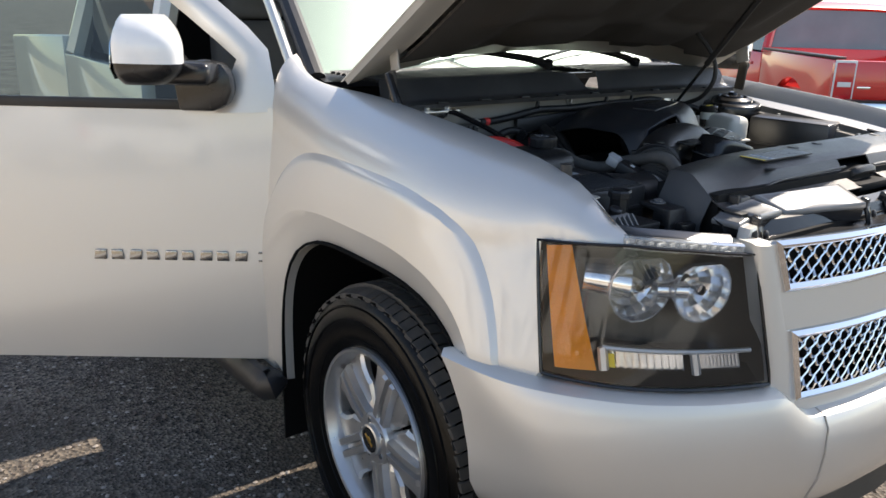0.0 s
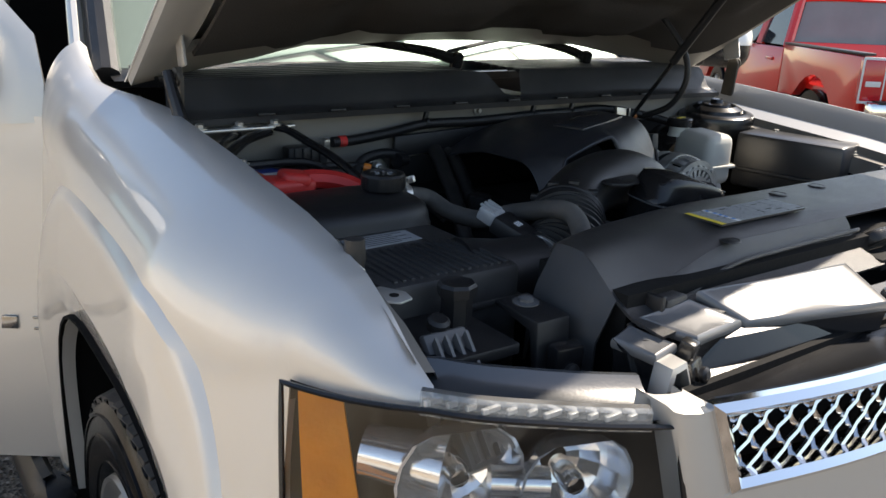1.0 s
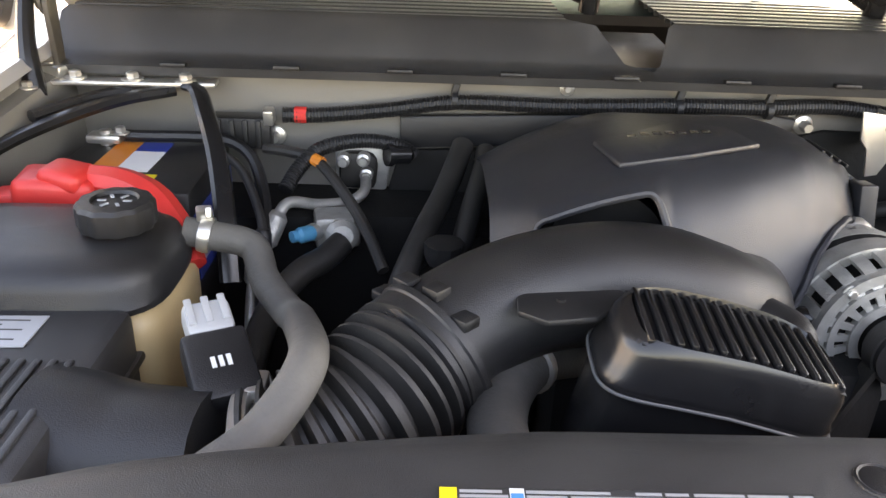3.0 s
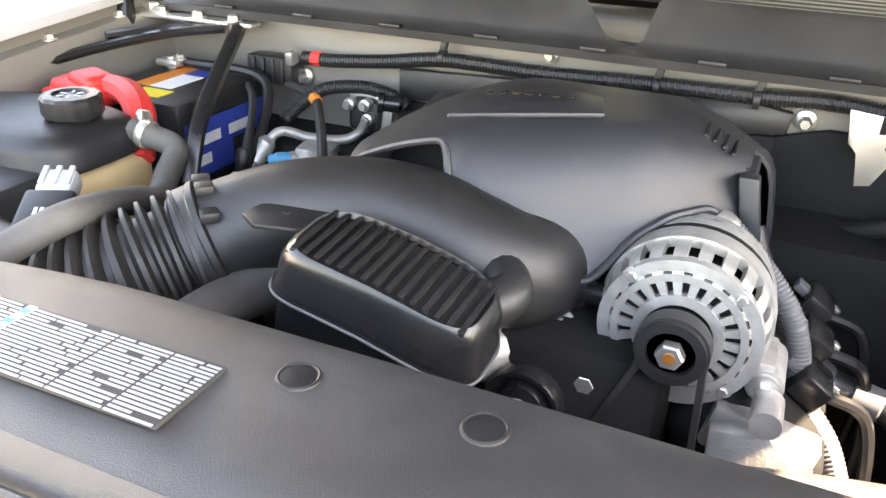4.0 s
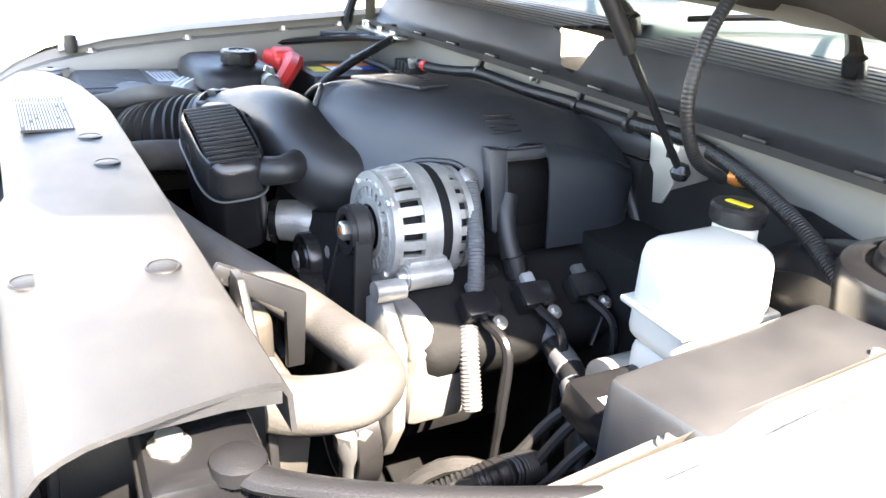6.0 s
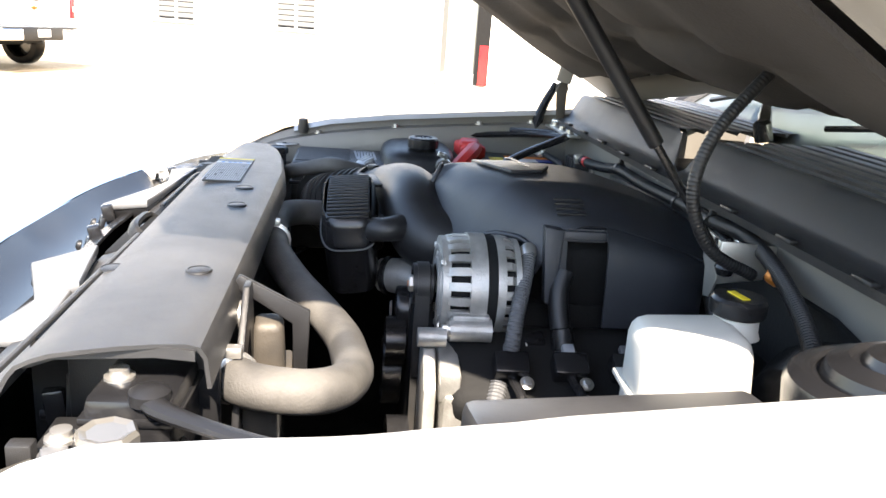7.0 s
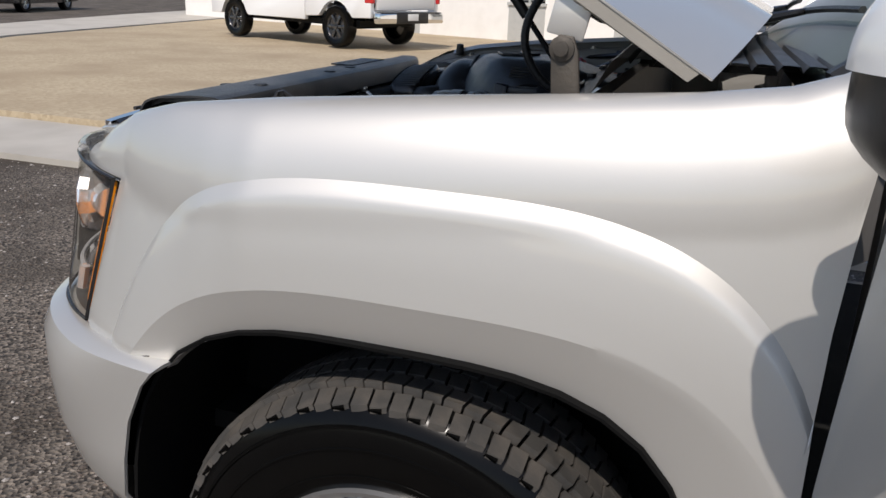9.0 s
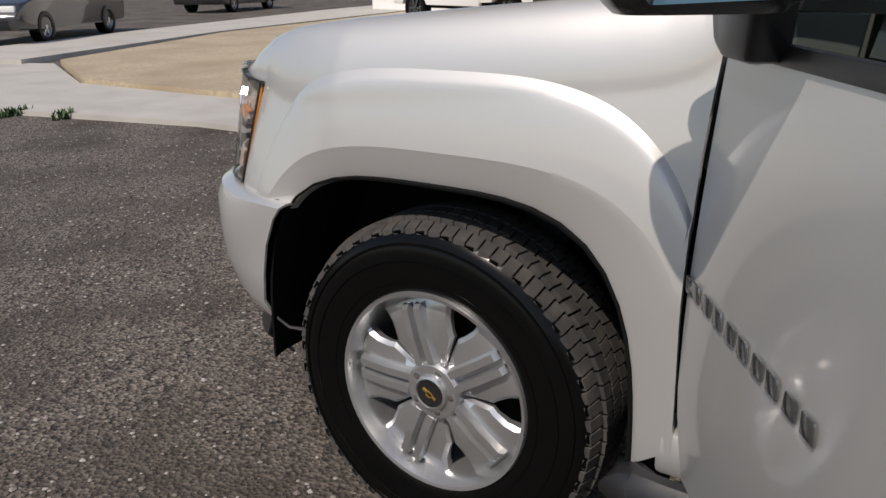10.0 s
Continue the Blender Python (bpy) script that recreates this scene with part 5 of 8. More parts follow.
def cover_at(x, k):
    """The radiator cover at x, k from its rear edge (0) to its front edge (1); it dips towards the passenger side."""
    yb = table(COVER_BACK, x)
    yf = -0.612 - 0.10 * max(0.0, -x - 0.30)
    dip = ease((-x - 0.24) / 0.22)
    z = table(COVER_PROF, k) - 0.022 * max(0.0, -x - 0.25) - 0.030 * dip * ease((k - 0.45) / 0.55)
    return Vector((x, lerp(yb, yf, k), z))


bm = B()
grid(bm, [[cover_at(lerp(-0.50, lerp(0.648, 0.676, k), i / 48), k) for i in range(49)] for k in (0.0, 0.02, 0.06, 0.14, 0.22, 0.30, 0.40, 0.49, 0.58, 0.67, 0.75, 0.83, 0.88, 0.92, 0.96, 1.0)])
thick(bm, 0.004)
shroud = part("radiator_cover", bm, SHROUD, truck, "grained black radiator cover with push clips and a label")
# front slope, left open at the latch
for x0, x1 in ((-0.50, 0.03), (0.175, 0.676)):
    bm = B()
    rows = [[], [], [], [], [], []]
    for i in range(25):
        x = lerp(x0, x1, i / 24)
        q = cover_at(x, 1.0)
        low = 1.150 - 0.022 * max(0.0, -x - 0.30)
        for row, f in zip(rows, ((0, 0), (0.007, 0.18), (0.018, 0.62), (0.028, 0.90), (0.042, 1.0), (0.075, 1.25))):
            row.append(Vector((x, q.y - f[0], lerp(q.z - 0.0003, low, f[1]))))
    grid(bm, rows)
    thick(bm, 0.004)
    part("cover_front_slope", bm, SHROUD, shroud)
    part("cover_bead", tube(B(), [cover_at(lerp(x0, x1, i / 16), 1.0) + Vector((0, -0.024, lerp(-0.024, -0.016, i / 16))) for i in range(17)], 0.0036, 8), SHROUD, shroud)
# the cover's end wall and the dark duct below it
bm = B()
grid(bm, [[cover_at(-0.50, k) + Vector((dx, 0, dz)) for k in (0.0, 0.1, 0.25, 0.5, 0.75, 0.9, 1.0)] for dx, dz in ((0.0, 0.0), (-0.004, -0.006), (-0.030, -0.050), (-0.034, -0.12))])
thick(bm, 0.004)
part("cover_end_wall", bm, SHROUD, shroud)
part("cover_step", prism(B(), [(-0.452, -0.628), (-0.412, -0.622), (-0.404, -0.664), (-0.448, -0.668)], 1.120, 1.163, "z", 0.006), SHROUD, shroud)
part("cover_notch", box(B(), (-0.456, -0.650, 1.150), (0.010, 0.034, 0.036), (0, 0, 8), 0.003), BLACK, shroud)
part("cover_end_lip", prism(B(), [(-0.465, 1.205), (-0.50, 1.2085), (-0.585, 1.204), (-0.612, 1.194), (-0.612, 1.184), (-0.585, 1.194), (-0.50, 1.198), (-0.465, 1.195)], 0.652, 0.656, "x"), SHROUD, shroud)
for cx, cy, cz in ((-0.312, -0.517, 1.206), (0.003, -0.508, 1.211), (0.126, -0.503, 1.211), (0.446, -0.500, 1.211), (0.419, -0.602, 1.201), (-0.262, -0.612, 1.197)):
    bm = B()
    lathe(bm, [(0.0150, 0), (0.0145, 0.0012), (0.0132, 0.0020), (0.0118, 0.0012), (0.0105, 0.0016), (0, 0.0018)], (cx, cy, cz), (0, -0.02, 1), 24)
    part("push_clip", bm, BLACK, shroud, "round push clip")
# label: plate, yellow strip, blue marks, bars for the print
bm = B()
prism(bm, [(-0.250, -0.588), (-0.042, -0.585), (-0.042, -0.521), (-0.250, -0.522)], 1.2095, 1.2125)
label = part("cover_label", bm, INK, shroud, "printed service label with yellow edge")
part("label_strip", prism(B(), [(-0.2505, -0.588), (-0.241, -0.588), (-0.241, -0.522), (-0.2505, -0.522)], 1.2125, 1.2129), YELLOW, label)
part("label_column", prism(B(), [(-0.212, -0.587), (-0.204, -0.587), (-0.204, -0.522), (-0.212, -0.522)], 1.2125, 1.2129), PAPER, label)
for k in (0.05, 0.28, 0.45, 0.60, 0.82):
    y = lerp(-0.526, -0.586, k)
    part("label_mark", prism(B(), [(-0.2115, y - 0.003), (-0.2045, y - 0.003), (-0.2045, y + 0.003), (-0.2115, y + 0.003)], 1.2129, 1.2131), BLUE, label)
bm = B()
rng = random.Random(4)
for k in range(17):
    y = lerp(-0.5245, -0.5855, k / 16)
    for a, b in ((-0.2395, -0.213), (-0.203, -0.128), (-0.126, -0.082), (-0.080, -0.0435)):
        e = a
        while e < b - 0.006:
            f = min(b, e + rng.uniform(0.012, 0.06))
            prism(bm, [(e, y - 0.0010), (f, y - 0.0010), (f, y + 0.0010), (e, y + 0.0010)], 1.2125, 1.2129)
            e = f + rng.choice((0.002, 0.002, 0.003, 0.014))
part("label_print", bm, LABEL_G, label)
# tray pieces between radiator cover and grille
bm = B()
rows = []
for back, dz in ((0.004, 0.0), (0.010, -0.004), (0.022, -0.016), (0.045, -0.030), (0.080, -0.034), (0.110, -0.030), (0.125, 0.000), (0.150, 0.010)):
    rows.append([grille_pt(lerp(-0.535, 0.535, i / 40), 1.122) + Vector((0, back, dz)) for i in range(41)])
grid(bm, rows)
thick(bm, 0.004)
tray = part("grille_top_tray", bm, BLACK_G, truck, "glossy black plastic tray behind the grille")


def tray_panel(corners, sunk=0.05):
    """A raised panel with rounded lips; corners run round it from the rear, passenger side."""
    c = sum((Vector(q) for q in corners), Vector()) / 4
    P = []
    for a, b in zip(corners, corners[1:] + corners[:1]):
        P += [Vector(a).lerp(Vector(b), k / 6) for k in range(6)]
    def loop(inset, dz):
        return [q + (c - q).normalized() * inset + Vector((0, 0, dz)) for q in P]
    bm = B()
    rows = [loop(0.002, -0.012), loop(0.0, -0.009), loop(0.0, -0.003), loop(0.002, 0.0), loop(0.005, 0.0012), loop(0.008, 0.0), loop(0.020, 0.0002)]
    V = grid(bm, rows, close=True)
    bm.faces.new(V[-1])
    panel = part("tray_panel", bm, TRAY, tray, "raised tray panel")
    # walls stay black; only the top carries the painted glare
    bm = B()
    grid(bm, [loop(0.008, -sunk), loop(0.004, -0.014), loop(0.003, -0.010)], close=True)
    part("panel_wall", bm, BLACK_G, panel)


tray_panel([(-0.536, -0.662, 1.131), (-0.500, -0.655, 1.138), (-0.492, -0.722, 1.137), (-0.528, -0.724, 1.130)], 0.085)
tray_panel([(-0.492, -0.660, 1.147), (-0.405, -0.664, 1.157), (-0.362, -0.714, 1.136), (-0.466, -0.729, 1.141)], 0.045)
tray_panel([(-0.386, -0.660, 1.161), (-0.087, -0.688, 1.159), (-0.131, -0.778, 1.138), (-0.354, -0.716, 1.133)], 0.040)
tray_panel([(0.19, -0.688, 1.159), (0.36, -0.660, 1.161), (0.345, -0.720, 1.133), (0.22, -0.770, 1.138)], 0.040)
tray_panel([(0.375, -0.664, 1.157), (0.500, -0.660, 1.147), (0.490, -0.729, 1.141), (0.362, -0.716, 1.136)], 0.045)
for x, y, z in ((-0.481, -0.728, 1.128), (-0.105, -0.760, 1.130), (0.02, -0.745, 1.126), (0.205, -0.745, 1.126)):
    clip = part("tray_clip", box(B(), (x, y, z), (0.020, 0.020, 0.030), (12, 0, 18), 0.004), BLACK_G, tray)
    part("clip_leg", box(B(), (x + 0.004, y - 0.016, z - 0.034), (0.030, 0.010, 0.056), (-18, 0, 18), 0.003), BLACK_G, clip)
    part("clip_pin", lathe(B(), [(0.009, 0), (0.009, 0.005), (0.005, 0.008), (0, 0.008)], (x + 0.003, y - 0.022, z - 0.020), (0.2, -1, 0.2), 14), BLACK, clip)
# hollow silver bracket between headlamp and grille
for sd in (-1, 1):
    bm = B()
    def ring_at(k, y):
        cx, cz = -0.511, 1.102
        out = []
        O = [(-0.540, 1.066), (-0.529, 1.126), (-0.506, 1.130), (-0.480, 1.070)]
        for a, b in zip(O, O[1:] + O[:1]):
            out += [Vector((-sd * lerp(cx, lerp(a[0], b[0], q / 4), k), y, lerp(cz, lerp(a[1], b[1], q / 4), k))) for q in range(4)]
        return out
    grid(bm, [ring_at(0.95, -0.722), ring_at(1.0, -0.726), ring_at(0.97, -0.748), ring_at(0.72, -0.750), ring_at(0.64, -0.744), ring_at(0.60, -0.720)], close=True)
    lug = part("grille_bracket", bm, PAINT, grille, "hollow silver bracket")
    part("bracket_plug", lathe(B(), [(0.013, -0.01), (0.013, 0.004), (0.008, 0.010), (0, 0.012)], (sd * 0.512, -0.724, 1.100), (0, -1, 0), 12), BLACK, lug)
bm = B()
box(bm, (0.10, -0.64, 1.135), (0.15, 0.09, 0.02), None, 0.004)
part("latch_pocket", bm, DARK, truck)
bm = B()
tube(bm, [(0.055, -0.628, 1.150), (0.060, -0.650, 1.168), (0.10, -0.655, 1.172), (0.145, -0.650, 1.168), (0.150, -0.628, 1.150)], 0.007, 8, flat=1.6)
part("hood_latch", bm, BLACK, truck, "black hood latch handle")
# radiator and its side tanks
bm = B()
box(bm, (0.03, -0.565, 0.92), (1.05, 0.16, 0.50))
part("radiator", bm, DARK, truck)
radiator_tank = part("radiator_tank", box(B(), (0.634, -0.515, 1.128), (0.105, 0.078, 0.085), (0, 0, -3), 0.010), BLACK_G, truck, "smoky glossy plastic radiator tank")
part("tank_rib", box(B(), (0.634, -0.515, 1.150), (0.112, 0.084, 0.008), (0, 0, -3), 0.003), BLACK_G, radiator_tank)
part("tank_frame", prism(B(), [(0.576, 1.06), (0.584, 1.06), (0.584, 1.195), (0.576, 1.19)], -0.60, -0.455, "y", 0.002), BLACK, radiator_tank)
brk = part("radiator_bracket", prism(B(), [(0.425, 1.10), (0.455, 1.205), (0.478, 1.205), (0.555, 1.12), (0.58, 1.04), (0.54, 1.03), (0.535, 1.10), (0.475, 1.16), (0.455, 1.09)], -0.447, -0.439, "y", 0.002), BLACK, truck, "black pressed radiator bracket")
part("bracket_arm", prism(B(), [(-0.462, 1.198), (-0.455, 1.208), (-0.374, 1.166), (-0.376, 1.09), (-0.394, 1.09), (-0.392, 1.152), (-0.452, 1.186)], 0.440, 0.448, "x", 0.002), BLACK, brk)
bm = box(B(), (0.425, -0.424, 1.115), (0.050, 0.044, 0.070), (0, 8, 6), 0.010, 3, (0.7, 0.8))
box(bm, (0.430, -0.424, 1.080), (0.070, 0.062, 0.020), (0, 8, 6), 0.004)
part("radiator_inlet", bm, HINGE, brk, "dusty plastic radiator inlet")
part("bracket_foot", box(B(), (0.505, -0.425, 1.055), (0.06, 0.05, 0.09), (0, 12, 0), 0.008), TANK, brk)
part("bracket_bolt", hexbolt(B(), (0.463, -0.45, 1.165), (0, -1, 0), 0.010, 0.010), STEEL, brk)
# front corner supports and splash pieces, both sides
for sd in (1, -1):
    bm = B()
    prism(bm, [(0.62, -0.60), (0.80, -0.60), (0.82, -0.46), (0.70, -0.44), (0.62, -0.50)] if sd > 0 else [(-0.62, -0.60), (-0.80, -0.60), (-0.82, -0.46), (-0.70, -0.44), (-0.62, -0.50)], 1.105, 1.120, "z", 0.003)
    part("radiator_support", bm, BLACK, truck)
    cx, cy, cz = (0.748, -0.515, 1.150) if sd > 0 else (-0.652, -0.513, 1.146)
    bm = B()
    lathe(bm, [(0.020, -0.03), (0.020, 0.010), (0.025, 0.012), (0.025, 0.024), (0.022, 0.028), (0.016, 0.026), (0, 0.026)], (cx, cy, cz), (0, 0, 1), 8)
    part("washer_cap" if sd > 0 else "reservoir_plug", bm, BLACK if sd < 0 else TANK, truck, "octagonal filler cap", smooth=False)
    hx = sd * (0.574 if sd < 0 else 0.55)
    hb = part("headlamp_bracket", prism(B(), [(-0.605, 1.142), (-0.525, 1.146), (-0.520, 1.138), (-0.595, 1.130), (-0.606, 1.00), (-0.614, 1.00)], hx - 0.026, hx + 0.026, "x", 0.003), BLACK, truck, "black bracket behind the headlamp")
    part("bracket_bolt", hexbolt(B(), (hx, -0.552, 1.145), (0, 0, 1), 0.010, 0.007), GREY_P, hb)
    part("bracket_latch", box(B(), (hx - sd * 0.004, -0.622, 1.075), (0.040, 0.022, 0.085), (6, 0, sd * 8), 0.004), BLACK_G, hb)
    part("latch_pin", lathe(B(), [(0.011, 0), (0.011, 0.006), (0.006, 0.009), (0, 0.009)], (hx - sd * 0.004, -0.634, 1.085), (0, -1, 0), 14), BLACK, hb)
    # ribbed air guide beside it
    guide = part("air_guide", prism(B(), [(-0.665, 1.02), (-0.560, 1.138), (-0.548, 1.132), (-0.645, 1.00)], sd * 0.672, sd * 0.732, "x", 0.004), GREY_P, truck, "ribbed grey plastic air guide")
    for i in range(4):
        part("guide_rib", prism(B(), [(-0.662, 1.026), (-0.570, 1.130), (-0.575, 1.140), (-0.670, 1.034)], sd * (0.680 + i * 0.014), sd * (0.684 + i * 0.014), "x"), GREY_P, guide)
    part("guide_knob", lathe(B(), [(0.014, 0), (0.014, 0.010), (0.010, 0.014), (0, 0.014)], (sd * 0.702, -0.545, 1.136), (0, -0.3, 1), 12), BLACK, guide)
tab = part("fender_tab", prism(B(), [(-0.760, -0.470), (-0.735, -0.470), (-0.718, -0.500), (-0.722, -0.522), (-0.742, -0.528), (-0.770, -0.500)], 1.166, 1.169, "z", 0.001), PAINT, truck, "painted fender tab with a hole")
part("tab_hole", lathe(B(), [(0.006, 0), (0.006, 0.0008), (0, 0.0008)], (-0.737, -0.505, 1.1692), (0, 0, 1), 14), DARK, tab)
# long brace across the front corner on the driver's side, and its mate
bm = B()
tube(bm, [(0.676, -0.500, 1.170), (0.70, -0.482, 1.168), (0.755, -0.40, 1.172), (0.80, -0.31, 1.176)], [0.012, 0.0085, 0.0085, 0.0085], 10, flat=0.7, n=5)
lathe(bm, [(0.018, -0.004), (0.018, 0.006), (0.010, 0.010), (0, 0.010)], (0.676, -0.50, 1.170), (0, 0, 1), 14)
part("corner_brace", bm, BLACK, truck, "slim black corner brace")
for x, y, z in ((0.640, -0.535, 1.176), (0.705, -0.565, 1.150), (0.725, -0.46, 1.140)):
    part("support_bolt", lathe(B(), [(0.014, 0), (0.014, 0.003), (0.009, 0.004), (0.009, 0.010), (0, 0.011)], (x, y, z - 0.006), (0, 0, 1), 12), STEEL, truck)
for i in range(5):
    part("support_clip", box(B(), (0.70 + 0.022 * i, -0.60 + 0.035 * (i % 3), 1.128 + 0.006 * (i % 2)), (0.016, 0.022, 0.022), (0, 0, 25 * i), 0.003), (BLACK, GREY_P, BLACK_G)[i % 3], truck)

# battery and cables -----------------------------------------------------------------------
battery = part("battery", box(B(), (-0.625, 0.09, 1.075), (0.185, 0.20, 0.205), None, 0.006), BLACK, truck, "black battery with orange and blue labels")
part("top_label_orange", prism(B(), [(-0.672, 0.055), (-0.640, 0.055), (-0.640, 0.168), (-0.672, 0.168)], 1.1775, 1.1785), ORANGE, battery)
part("top_label_white", prism(B(), [(-0.640, 0.055), (-0.600, 0.055), (-0.600, 0.13), (-0.640, 0.13)], 1.1775, 1.1785), PAPER, battery)
part("top_label_blue", prism(B(), [(-0.640, 0.13), (-0.600, 0.13), (-0.600, 0.168), (-0.640, 0.168)], 1.1775, 1.1785), NAVY, battery)
part("yellow_sticker", prism(B(), [(-0.64, 0.010), (-0.585, 0.010), (-0.585, 0.045), (-0.64, 0.045)], 1.1775, 1.1785), YELLOW, battery)
part("side_label", prism(B(), [(0.0, 1.06), (0.185, 1.06), (0.185, 1.145), (0.0, 1.145)], -0.5325, -0.5315, "x"), NAVY, battery, "blue side label")
bm = B()
for a, b, z in ((0.015, 0.075, 1.115), (0.095, 0.16, 1.115), (0.015, 0.05, 1.085)):
    prism(bm, [(a, z - 0.008), (b, z - 0.008), (b, z + 0.008), (a, z + 0.008)], -0.5315, -0.5308, "x")
part("side_label_bars", bm, PAPER, battery)
bm = B()
lathe(bm, [(0.008, 0), (0.008, 0.02), (0, 0.021)], (-0.685, 0.155, 1.178), (0, 0, 1), 12)
box(bm, (-0.685, 0.155, 1.188), (0.045, 0.028, 0.012), None, 0.004)
hexbolt(bm, (-0.665, 0.155, 1.194), (0, 0, 1), 0.007, 0.008)
part("terminal_clamp", bm, STEEL, battery)
tc = part("terminal_cover", box(B(), (-0.665, -0.036, 1.190), (0.085, 0.065, 0.036), (0, 4, 8), 0.010, 3), RED_P, battery, "red plastic positive terminal cover")
part("cover_hump", box(B(), (-0.652, -0.040, 1.205), (0.050, 0.050, 0.026), (0, 8, -8), 0.010, 3), RED_P, tc)
part("cover_tab", box(B(), (-0.706, -0.048, 1.182), (0.045, 0.035, 0.020), (0, 0, 10), 0.006), RED_P, tc)
part("cover_arm", tube(B(), [(-0.63, -0.030, 1.199), (-0.595, -0.038, 1.198), (-0.558, -0.056, 1.189), (-0.524, -0.086, 1.166), (-0.500, -0.116, 1.140)], [0.021, 0.021, 0.021, 0.019, 0.014], 8, flat=0.8), RED_P, tc)
bm = B()
tube(bm, [(-0.467, -0.155, 1.10), (-0.455, -0.17, 1.04), (-0.44, -0.19, 0.98)], 0.008, 8)
part("battery_cable", bm, BLACK, battery)
bm = B()
tube(bm, [(-0.66, 0.16, 1.19), (-0.52, 0.17, 1.18), (-0.47, 0.10, 1.13), (-0.46, 0.0, 1.05), (-0.45, -0.05, 0.98)], 0.008, 8)
part("ground_cable", bm, BLACK, battery)

# coolant tank ----------------------------------------------------------------------------
bm = B()
rows = []
for z, k in ((1.154, 1.02), (1.160, 1.03), (1.166, 1.0), (1.178, 0.985), (1.190, 0.93), (1.198, 0.80), (1.202, 0.55), (1.204, 0.0)):
    ring = []
    for i in range(40):
        a = 2 * math.pi * i / 40
        ca, sa = math.cos(a), math.sin(a)
        cx, cy = math.copysign(abs(ca) ** 0.55, ca), math.copysign(abs(sa) ** 0.55, sa)
        ring.append(Vector((-0.628 + 0.130 * cx * lerp(k, 1, 0.35 if k > 0 else 0), -0.172 + 0.090 * cy * k, z)))
    rows.append(ring)
grid(bm, rows, close=True)
tank = part("coolant_tank", bm, BLACK, truck, "black coolant expansion tank with tan lower half")
part("tank_lower", box(B(), (-0.572, -0.172, 1.070), (0.150, 0.162, 0.172), None, 0.025, 3), TAN_P, tank, "aged translucent lower half")
bm = B()
lathe(bm, [(0.024, 0), (0.026, 0.012)], (-0.553, -0.165, 1.190), (0, 0, 1), 24)
part("tank_neck", bm, BLACK, tank)
bm = B()
M_ = []
for h, r in ((0.0, 0.033), (0.004, 0.035), (0.022, 0.035), (0.026, 0.032), (0.027, 0.022), (0.024, 0.020), (0.024, 0.0)):
    if r == 0:
        M_.append([Vector((-0.553, -0.165, 1.205 + h))] * 48)
    else:
        M_.append([Vector((-0.553 + (r + (0.0015 if (i // 2) % 2 and r > 0.03 else 0)) * math.cos(2 * math.pi * i / 48), -0.165 + (r + (0.0015 if (i // 2) % 2 and r > 0.03 else 0)) * math.sin(2 * math.pi * i / 48), 1.205 + h)) for i in range(48)])
grid(bm, M_[:-1], close=True)
lathe(bm, [(0.021, 0.0235), (0, 0.0245)], (-0.553, -0.165, 1.205), (0, 0, 1), 24, caps=False)
part("tank_cap", bm, BLACK, tank, "ribbed black filler cap")
bm = B()
for i in range(6):
    a = i * 1.05
    box(bm, (-0.553 + 0.012 * math.cos(a), -0.165 + 0.012 * math.sin(a), 1.230), (0.008, 0.003, 0.001), (0, 0, math.degrees(a)))
part("cap_print", bm, LABEL_G, tank)
bm = B()
tube(bm, [(-0.505, -0.120, 1.180), (-0.485, -0.120, 1.177), (-0.438, -0.123, 1.167), (-0.418, -0.163, 1.149), (-0.387, -0.214, 1.144), (-0.366, -0.275, 1.168), (-0.345, -0.370, 1.192), (-0.368, -0.433, 1.176), (-0.412, -0.474, 1.155), (-0.44, -0.50, 1.10)], 0.0155, 14)
part("coolant_hose", bm, HOSE_D, truck, "grey rubber coolant hose")
bm = B()
lathe(bm, [(0.0185, -0.006), (0.0195, 0), (0.0185, 0.006)], (-0.484, -0.120, 1.177), (0.97, 0, -0.2), 16)
box(bm, (-0.484, -0.120, 1.200), (0.016, 0.010, 0.016), (20, 0, 15), 0.002)
box(bm, (-0.478, -0.126, 1.204), (0.006, 0.022, 0.012), (-20, 0, 15), 0.002)
part("hose_clamp", bm, STEEL, truck)

# air cleaner ---------------------------------------------------------------------------------
air = part("air_cleaner", box(B(), (-0.622, -0.36, 1.06), (0.215, 0.225, 0.21), None, 0.012), SHROUD, truck, "ribbed black air cleaner box")
bm = B()
for i in range(15):
    box(bm, (-0.708 + i * 0.0125, -0.40, 1.1652), (0.0062, 0.125, 0.005), None, 0.0015)
part("lid_ribs", bm, SHROUD, air, "moulded ribs")
bm = B()
box(bm, (-0.622, -0.36, 1.115), (0.222, 0.232, 0.010), None, 0.003)
part("lid_seam", bm, SHROUD, air)
lab = part("air_label", prism(B(), [(-0.692, -0.328), (-0.578, -0.320), (-0.578, -0.272), (-0.690, -0.277)], 1.1655, 1.1667), LABEL_G, air, "silver information label")
bm = B()
for k in range(6):
    y = -0.282 - k * 0.0075
    prism(bm, [(-0.668, y - 0.001), (-0.590 - 0.02 * (k % 2), y - 0.001 + 0.0015), (-0.590 - 0.02 * (k % 2), y + 0.001 + 0.0015), (-0.668, y + 0.001)], 1.1667, 1.1669)
for k in range(8):
    y = -0.284 - k * 0.0052
    prism(bm, [(-0.688, y - 0.0013), (-0.674, y - 0.0013), (-0.674, y + 0.0013), (-0.688, y + 0.0013)], 1.1667, 1.1669)
part("label_print", bm, INK, lab)
bm = B()
